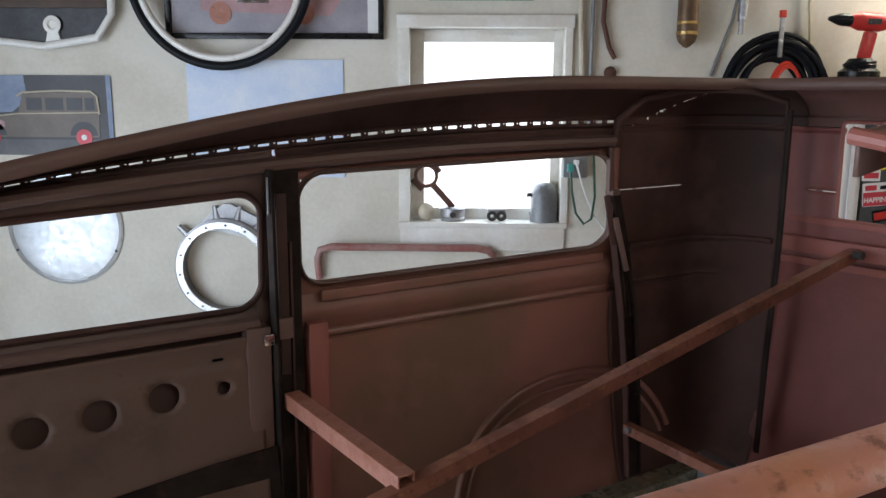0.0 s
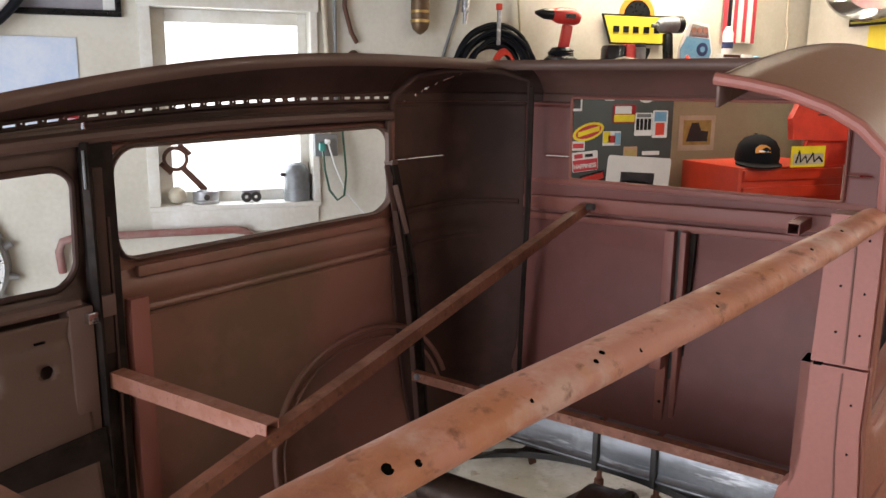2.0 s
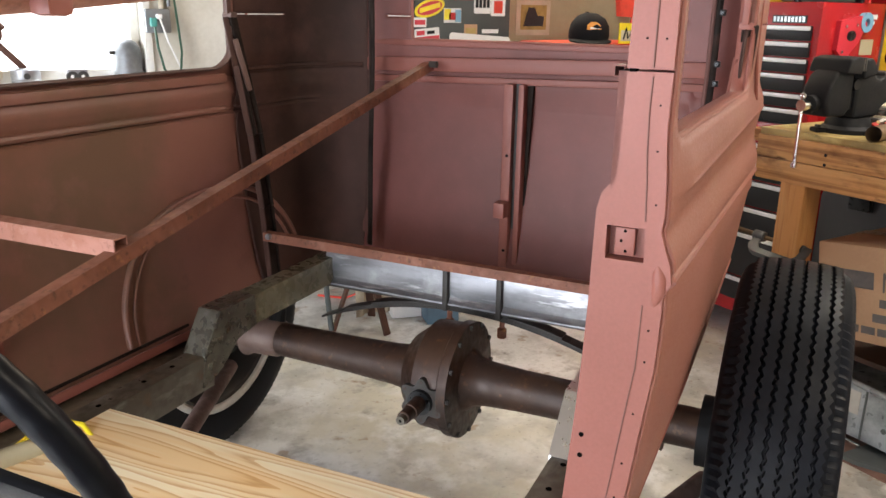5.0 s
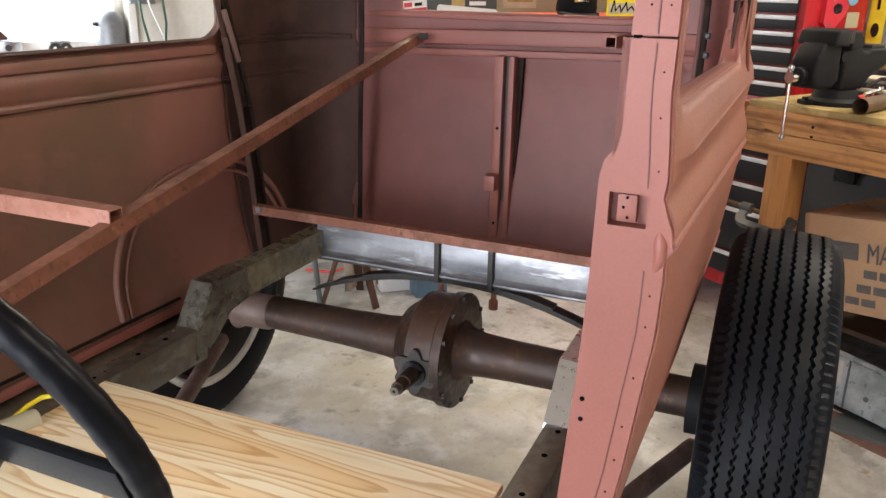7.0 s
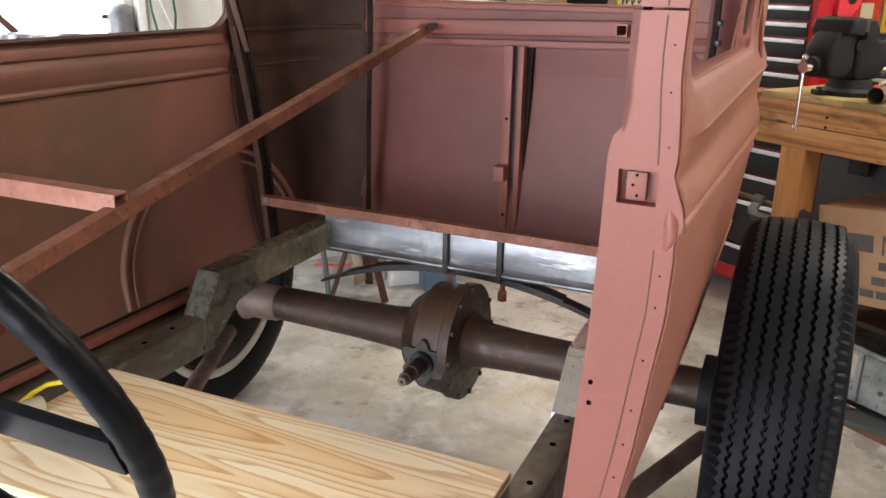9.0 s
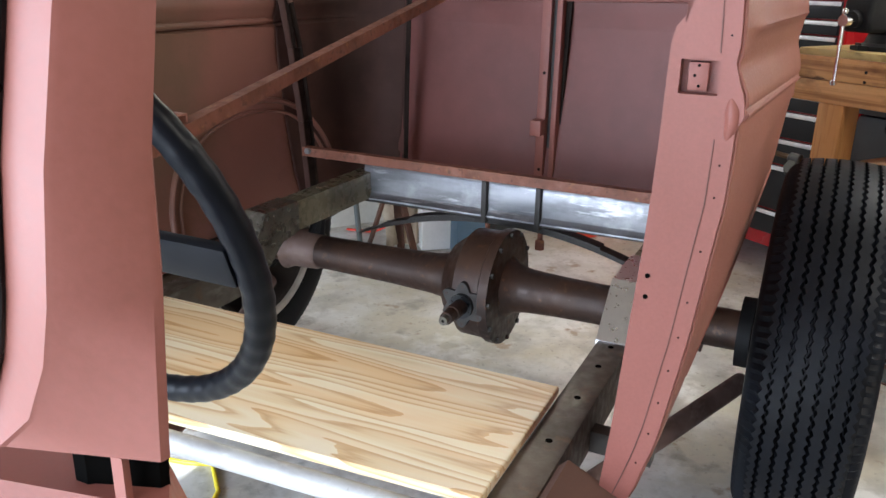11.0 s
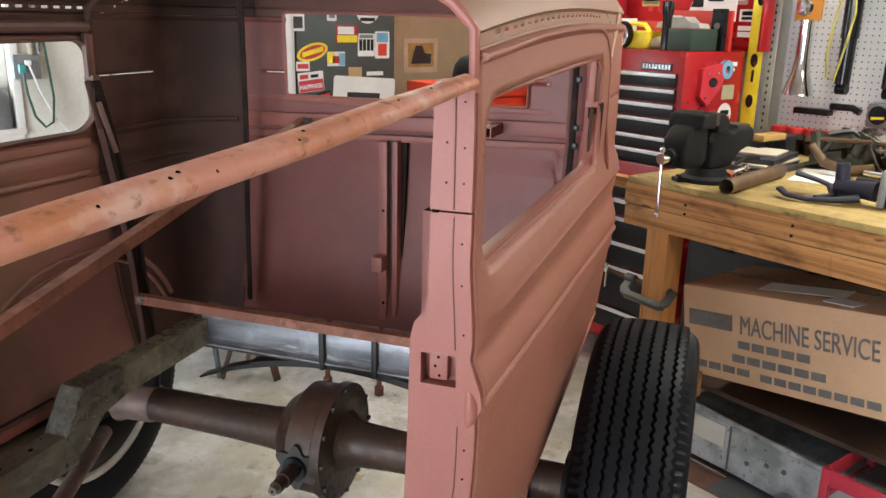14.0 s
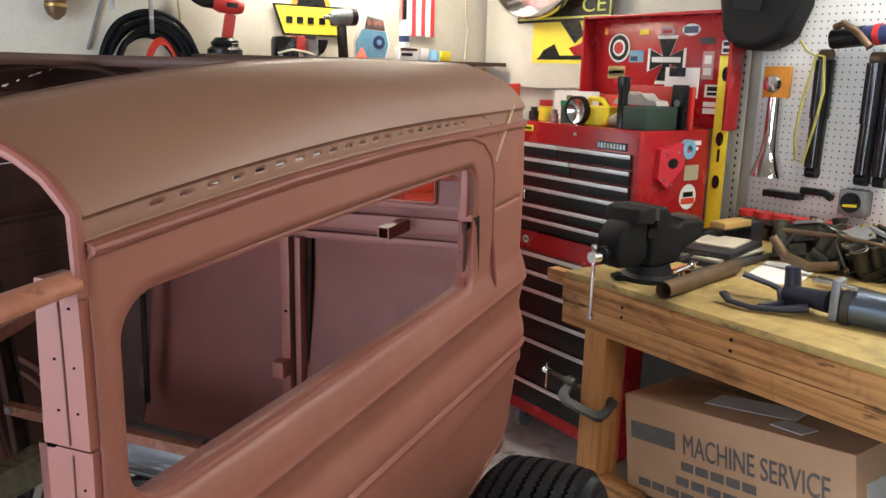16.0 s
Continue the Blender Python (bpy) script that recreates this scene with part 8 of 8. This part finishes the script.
simple("paper_sheet", merge(bmesh.new(), box(-0.15, 0.15, -0.08, 0.08, 0.0005, 0.002), pose(2.56, 1.17, BT, 0, 0, 18)), "paper", "white sheet of paper on the bench", "paper", smooth=False)


def carb(x, y, rz, tilt, label, k=1.0):
    t = thing("carburettor", pose(x, y, BT + 0.012, 0, 0, rz) @ pose(0, 0, 0, tilt, tilt * 0.6, 0) @ Matrix.Diagonal((k, k, k, 1)), label, "carburettor", "carburettors on the bench")
    part("base_flange", prism(rrect(-0.055, 0.055, -0.036, 0.036, 0.02), 0.009), "zinc", t)
    part("throttle_body", box(-0.045, 0.045, -0.03, 0.03, 0.010, 0.035, bevel=0.006), "zinc", t)
    part("bowl", box(-0.075, -0.012, -0.034, 0.034, 0.036, 0.082, bevel=0.01), "zinc", t)
    part("bowl_cover", prism(rrect(-0.08, -0.008, -0.039, 0.039, 0.012), 0.008, m=pose(0, 0, 0.083)), "alloy", t)
    for yy in (-0.018, 0.018):
        part("throat", lathe([(0.013, 0.0), (0.017, 0.0), (0.017, 0.05), (0.021, 0.062), (0.018, 0.064), (0.013, 0.052)], 20, m=pose(0.026, yy, 0.036), closed=True), "zinc", t)
        part("screw", rod([(-0.07, yy * 1.6, 0.091), (-0.07, yy * 1.6, 0.096)], 0.0045, sides=8), "brass", t)
        part("screw", rod([(-0.02, yy * 1.6, 0.091), (-0.02, yy * 1.6, 0.096)], 0.0045, sides=8), "brass", t)
    part("choke_shaft", rod([(0.026, -0.05, 0.092), (0.026, 0.05, 0.092)], 0.003, sides=6), "dark_steel", t)
    part("throttle_shaft", rod([(0.0, -0.055, 0.022), (0.0, 0.055, 0.022)], 0.004, sides=6), "dark_steel", t)
    part("lever", bar((0.0, -0.054, 0.022), (0.035, -0.056, 0.062), 0.005, 0.012), "bronze", t)
    part("lever", bar((0.0, 0.054, 0.022), (-0.03, 0.056, 0.055), 0.005, 0.012), "dark_steel", t)
    part("pump_rod", rod([(0.03, -0.058, 0.055), (-0.03, -0.05, 0.10), (-0.045, -0.03, 0.105), (-0.045, -0.01, 0.092)], 0.0028, sides=6), "dark_steel", t)
    part("inlet", rod([(-0.075, 0.0, 0.065), (-0.10, 0.0, 0.068)], [0.010, 0.008], sides=6), "brass", t)
    part("spring", rod([(-0.01 + 0.006 * math.cos(j * 1.3), -0.06 + 0.006 * math.sin(j * 1.3), 0.02 + 0.0016 * j) for j in range(26)], 0.0014, sides=5), "dark_steel", t)
    return t


for i, (x, y, tilt) in enumerate(((2.74, 1.24, 22), (2.74, 1.12, -18), (2.76, 0.99, 25), (2.90, 1.20, -12), (2.90, 1.07, 20), (2.76, 0.86, -20), (2.90, 0.93, 15), (2.78, 0.73, 10))):
    carb(x, y, 100 + 67 * i, tilt, ("greasy zinc carburettor lying with others", "brown-stained carburettor on the bench", "dusty old carburettor on the bench")[i % 3], 1.3)
simple("manifold_pipe", rod([(2.62, 1.25, BT + 0.10), (2.63, 1.20, BT + 0.04), (2.60, 1.10, BT + 0.03), (2.62, 1.02, BT + 0.05)], [0.014, 0.018, 0.017, 0.013]), "bronze", "curved rusty pipe elbow on the bench", "pipe")
simple("linkage_rod", rod([(2.66, 1.24, BT + 0.12), (2.70, 1.05, BT + 0.125), (2.68, 0.86, BT + 0.12), (2.66, 0.84, BT + 0.06)], 0.008), "bronze", "long bent linkage rod across the parts", "rod")
simple("linkage_rod", rod([(2.52, 1.02, BT + 0.02), (2.50, 0.90, BT + 0.02), (2.48, 0.72, BT + 0.02)], 0.012), "dark_steel", "dark bent rod on the bench", "rod")
st = thing("starter_motor", pose(2.22, 0.80, BT + 0.045, 0, 0, 12), "blue-grey motor body with a bolted clamp", "motor")
part("barrel", rod([(0.0, -0.04, 0), (0.0, -0.36, 0)], 0.045, sides=28), "tool_blue", st)
part("end_cap", rod([(0.0, -0.02, 0), (0.0, -0.04, 0)], 0.050, sides=28), "dark_steel", st)
part("clamp", box(-0.032, 0.026, -0.012, 0.012, -0.042, 0.068, bevel=0.008), "lead", st)
part("bolt", rod([(-0.02, -0.05, 0.05), (-0.02, 0.06, 0.055)], 0.008, sides=8), "chrome", st)
part("nose", rod([(0.0, 0.02, 0), (0.02, 0.14, 0.0)], [0.03, 0.02], sides=16), "dark_blue", st)
part("fork", rod([(-0.03, 0.06, -0.02), (-0.06, 0.12, -0.03), (-0.085, 0.19, -0.034), (-0.08, 0.25, -0.03), (-0.05, 0.28, -0.02)], [0.02, 0.015, 0.012, 0.012, 0.014], sides=10, flat=0.6), "dark_blue", st)
part("fork", rod([(0.03, 0.06, -0.02), (0.06, 0.13, -0.02), (0.07, 0.20, 0.0), (0.05, 0.27, 0.02)], [0.02, 0.014, 0.012, 0.014], sides=10, flat=0.6), "dark_blue", st)
part("fork_brace", rod([(-0.07, 0.17, -0.03), (0.0, 0.14, -0.028), (0.065, 0.17, -0.01)], 0.009, sides=8), "dark_blue", st)
part("post", rod([(0.03, 0.12, -0.04), (0.03, 0.13, 0.07)], [0.024, 0.02], sides=14), "dark_blue", st)

# under the bench
bxm = pose(2.03, 1.275, 0.368, -7.7, 0, 0)
cbx = thing("cardboard_box", bxm, "printed brown cardboard box tilted under the workbench", "box")
part("carton", box(0.0, 0.46, -0.713, 0.0, 0.0, 0.305, bevel=0.006), "card", cbx)
sbn = thing("storage_bin", pose(0, 0, 0), "dark grey plastic bin on the lower shelf", "bin")
part("body", box(2.435, 2.915, 0.875, 1.605, 0.2985, 0.752, bevel=0.03), "bin_grey", sbn)
part("lid", box(2.42, 2.93, 0.86, 1.62, 0.754, 0.79, bevel=0.012), "bin_grey", sbn)
for y in (1.05, 1.43):
    part("latch", box(2.410, 2.434, y - 0.04, y + 0.04, 0.70, 0.775, bevel=0.005), "black", sbn, "black snap latch")
part("tape", box(0.20, 0.26, -0.713, 0.0, 0.305, 0.3065), "card_tape", cbx, smooth=False)
text("lettering", "MACHINE SERVICE", 0.088, EF(-0.0015, -0.213, 0.169), "ink", cbx, width=0.434)
text("lettering", "MACHINE SERVICE", 0.088, EF(-0.0021, -0.2145, 0.1705), "ink", cbx, width=0.434)
part("name_bar", eplate(-0.188, -0.024, 0.172, 0.226, -0.0005, 0.0008), "ink", cbx, smooth=False)
for y0, y1, z0, z1 in ((-0.45, -0.20, 0.120, 0.146), (-0.50, -0.18, 0.072, 0.098), (-0.25, -0.04, 0.030, 0.054), (-0.66, -0.28, 0.026, 0.050)):
    n = max(3, round((y1 - y0) / 0.05))
    for k in range(n):
        a = y0 + (y1 - y0) * k / n
        part("print_bar", eplate(a, a + (y1 - y0) / n - 0.008, z0, z1, -0.0005, 0.0008), "ink", cbx, smooth=False)
part("end_label", box(0.05, 0.16, -0.7145, -0.7135, 0.05, 0.22), "paper", cbx, smooth=False)
simple("envelope", merge(bmesh.new(), box(-0.05, 0.05, -0.13, 0.13, 0, 0.002), bxm @ pose(0.14, -0.36, 0.308, 0, 0, 8)), "paper", "white envelope lying on the box", "envelope", smooth=False)
simple("envelope", merge(bmesh.new(), box(-0.03, 0.03, -0.05, 0.05, 0, 0.003), bxm @ pose(0.06, -0.52, 0.308, 0, 0, -10)), "paper", "small torn paper on the box", "paper", smooth=False)
for x, y, r, z in ((2.62, 1.02, 0.10, 0.74), (2.66, 0.7, 0.09, 0.75)):
    simple("black_hose", rod([(x + 0.25 * math.cos(a), y + 0.20 * math.sin(a), z + 0.02 * math.sin(3 * a)) for a in (2 * math.pi * i / 28 for i in range(28))], 0.016, closed=True, sides=8), "rubber", "coil of black hose stored under the bench", "hose")
us = thing("under_shelf", pose(0, 0, 0), "rough dark boards forming the lower bench shelf", "shelf")
for i in range(4):
    part("board", box(2.12 + 0.233 * i, 2.35 + 0.233 * i, -2.4, 1.50, 0.28, 0.298, bevel=0.002), "wood_dark", us)
pn = thing("steel_tray", pose(2.06, 1.36, 0.02), "dented grey galvanised steel tray on the floor", "tray")
part("front", prism([(0.0, 0.03), (-0.80, 0.0), (-0.80, 0.17), (0.0, 0.22)], 0.006, m=EF(0.03, 0, 0) @ pose(0, 0, 0) @ Matrix.Diagonal((-1, 1, 1, 1))), "galv", pn)
part("rim", rod([(0.02, 0.0, 0.22), (0.02, -0.80, 0.17)], 0.010), "galv", pn)
part("inside", box(0.05, 0.50, -0.80, 0.0, 0.0, 0.16, bevel=0.01), "galv", pn)
part("patch", eplate(-0.24, -0.09, 0.10, 0.18, 0.023, 0.002), "strip_metal", pn, smooth=False)
part("seam", eplate(-0.262, -0.256, 0.02, 0.20, 0.023, 0.003), "slate", pn, smooth=False)
for y in (-0.33, -0.40, -0.46):
    part("rivet", rod([(0.022, y, 0.10 + 0.03 * math.sin(y * 40)), (0.0255, y, 0.10 + 0.03 * math.sin(y * 40))], 0.009, sides=12), "slate", pn)
part("lip", bar((0.012, -0.01, 0.005), (0.012, -0.27, 0.002), 0.01, 0.012), "chrome", pn)
simple("tray_plate", prism([(0, 0), (0.0, -0.05), (0.06, -0.19), (0.20, -0.21), (0.22, 0.0)], 0.012, m=pose(1.98, 1.10, 0.006, 0, 4, 0)), "slate", "thin grey slate-coloured plate on the floor", "plate")
simple("floor_pipe", rod([(2.06, 0.875, 0.036), (2.5, 0.93, 0.036)], 0.032, sides=24, caps=False), "galv", "open-ended steel pipe lying on the floor", "pipe")
simple("floor_mat", box(1.975, 2.9, -0.6, 1.35, 0.0, 0.005), "mat_red", "worn red-brown mat under the bench", "mat", smooth=False)
mc = thing("milk_crate", pose(1.98, 0.72, 0.005), "red plastic crate holding a tangle of parts", "crate")
for x in (0, 0.30):
    for y in (0.0, -0.30):
        part("corner_post", box(x - 0.012, x + 0.012, y - 0.012, y + 0.012, 0, 0.27, bevel=0.003), "crate_red", mc)
for z0, z1 in ((0.0, 0.035), (0.10, 0.12), (0.16, 0.18), (0.22, 0.27)):
    part("front_rail", box(-0.008, 0.0, -0.30, 0.0, z0, z1, bevel=0.002), "crate_red", mc)
    part("side_rail", box(0.0, 0.30, 0.0, 0.008, z0, z1, bevel=0.002), "crate_red", mc)
    part("side_rail", box(0.0, 0.30, -0.308, -0.30, z0, z1, bevel=0.002), "crate_red", mc)
part("grey_panel", box(-0.010, -0.0085, -0.26, -0.04, 0.035, 0.09), "lead", mc)
random.seed(9)
for i in range(9):
    x, y, z = random.uniform(0.05, 0.25), random.uniform(-0.25, -0.05), random.uniform(0.06, 0.22)
    part("loose_part", rod([(x - 0.05, y - 0.04, z), (x, y + 0.03, z + 0.02), (x + 0.05, y + 0.05, z)], random.uniform(0.012, 0.022), sides=8), ("paper", "tan", "mauve", "yellow")[i % 4], mc)

# clamp on the bench leg
cl = thing("g_clamp", pose(1.972, 1.357, 0.605, 4, -36, 0), "grey steel G-clamp gripping the bench leg", "clamp")
FLAT = Matrix(((0, 1, 0, 0), (1, 0, 0, 0), (0, 0, -1, 0), (0, 0, 0, 1)))
C = [(-0.004, 0.055), (-0.004, 0.008), (0.004, -0.006), (0.125, -0.006), (0.140, 0.006), (0.144, 0.030), (0.172, 0.030), (0.172, -0.002), (0.158, -0.022), (0.138, -0.032), (-0.006, -0.032), (-0.024, -0.022), (-0.032, -0.004), (-0.030, 0.055)]
part("frame", prism(C, 0.011, m=pose(0, 0, 0.0055) @ FLAT), "clamp_grey", cl)
C2 = [(-0.024, -0.022), (-0.006, -0.032), (0.138, -0.032), (0.158, -0.022), (0.155, -0.017), (0.136, -0.026), (-0.005, -0.026), (-0.020, -0.017)]
part("outer_rib", prism(C2, 0.024, m=pose(0, 0, 0.012) @ FLAT), "clamp_grey", cl)
part("boss", rod([(0.045, 0.138, 0), (0.045, 0.142, 0), (0.045, 0.178, 0), (0.045, 0.182, 0)], [0.014, 0.018, 0.018, 0.014], sides=16), "clamp_grey", cl)
part("anvil", rod([(0.045, -0.008, 0), (0.045, -0.001, 0)], 0.016, sides=16), "clamp_grey", cl)
sc = part("screw", rod([(0.045, 0.099, 0), (0.045, 0.27, 0)], 0.0075, sides=12), "bronze", cl, "brown threaded screw")
for k in range(14):
    part("thread", rod([(0.045, 0.190 + 0.005 * k, 0), (0.045, 0.1925 + 0.005 * k, 0)], 0.009, sides=12), "bronze", sc)
part("pad", rod([(0.045, 0.0895, 0), (0.045, 0.099, 0)], 0.013, sides=16), "clamp_grey", sc)
part("head", rod([(0.045, 0.262, 0), (0.045, 0.285, 0)], 0.011, sides=14), "chrome", sc)
part("tommy_bar", rod([(0.060, 0.273, 0.022), (0.010, 0.277, -0.062)], 0.0035, sides=8), "chrome", sc)

# beyond the back of the car
jk = thing("axle_stand", pose(1.13, 2.84, 0, 0, 0, 20), "rusty brown three-legged axle stand", "stand")
for a in (30, 150, 270):
    part("leg", bar((0.14 * math.cos(radians(a)), 0.14 * math.sin(radians(a)), 0.0), (0.03 * math.cos(radians(a)), 0.03 * math.sin(radians(a)), 0.33), 0.035, 0.012), "rust_dark", jk)
part("post", rod([(0, 0, 0.28), (0, 0, 0.40)], 0.025), "rust_dark", jk)
cov = bmesh.new()
grid = [[cov.verts.new((1.13 + 0.030 * i + 0.010 * math.sin(j * 1.3), 3.02 + 0.025 * math.sin(i * 1.4 + j * 0.5) - 0.012 * j, 0.44 - 0.052 * j)) for j in range(9)] for i in range(7)]
for i in range(6):
    for j in range(8):
        cov.faces.new((grid[i][j], grid[i + 1][j], grid[i + 1][j + 1], grid[i][j + 1]))
tagged(part("dust_sheet", cov, "tan_cloth", None, mods=[("SOLIDIFY", (0.004, 0))]), "crumpled beige dust sheet hanging to the floor", "cloth")
wb = thing("white_bin", pose(1.37, 2.90, 0, 0, 0, -15), "tall white plastic bin standing on the floor", "bin")
part("body", box(-0.075, 0.075, -0.06, 0.06, 0.0, 0.40, bevel=0.012), "paper", wb)
part("rib", box(-0.079, 0.079, -0.064, 0.064, 0.30, 0.318, bevel=0.004), "paper", wb)
bb = thing("blue_bin", pose(1.475, 2.76, 0, 0, 0, -15), "tall slate-blue bin with a yellow tag", "bin")
part("body", box(-0.075, 0.075, -0.06, 0.06, 0.0, 0.42, bevel=0.010), "bin_blue", bb)
part("tag", box(-0.02, 0.035, -0.0625, -0.0605, 0.26, 0.32), "yellow", bb, smooth=False)
simple("grey_pole", rod([(0.98, 2.86, 0.01), (0.93, 2.84, 0.46)], 0.012), "slate", "slim grey pole leaning behind the wheel", "pole")
simple("orange_lead", rod([(1.10, 3.3, 0.01), (1.2, 3.2, 0.01), (1.27, 3.15, 0.05), (1.3, 3.15, 0.3), (1.32, 3.2, 0.6)], 0.006), "orange_red", "orange extension lead trailing on the floor", "cable")
simple("yellow_lead", rod([(-1.1, 1.05, 0.007), (-0.75, 0.95, 0.007), (-0.45, 1.02, 0.007), (-0.2, 1.25, 0.007), (-0.03, 1.50, 0.007), (-0.012, 1.62, 0.007), (-0.07, 1.66, 0.007), (-0.125, 1.715, 0.007), (-0.155, 1.83, 0.007), (-0.3, 2.0, 0.007)], 0.006), "yellow", "yellow extension lead on the floor", "cable")
simple("yellow_wire", merge(bmesh.new(), rod([(-0.02, 0.44, 0.556), (0.03, 0.452, 0.560), (0.06, 0.446, 0.566), (0.085, 0.415, 0.570), (0.095, 0.385, 0.566), (0.085, 0.35, 0.552)], 0.005, sides=8), CAR), "yellow", "yellow wire looped on the frame rail", "wire")
simple("yellow_wire", merge(bmesh.new(), rod([(-0.100 - 0.0006 * k + 0.004 * math.cos(k), 0.4235 + 0.028 * math.cos(k * 0.9), 0.568 + 0.026 * math.sin(k * 0.9)) for k in range(44)], 0.0055, sides=6), CAR), "yellow", "yellow wire wound round the cable bundle", "wire")
simple("wrapped_cable", merge(bmesh.new(), rod([(-0.40, 0.50, 0.562), (-0.12, 0.428, 0.563), (-0.06, 0.412, 0.563), (0.003, 0.392, 0.563), (0.006, 0.391, 0.563)], [0.02, 0.02, 0.021, 0.02, 0.014], sides=12), CAR), "tan", "tape-wrapped cable bundle on the frame rail", "cable")
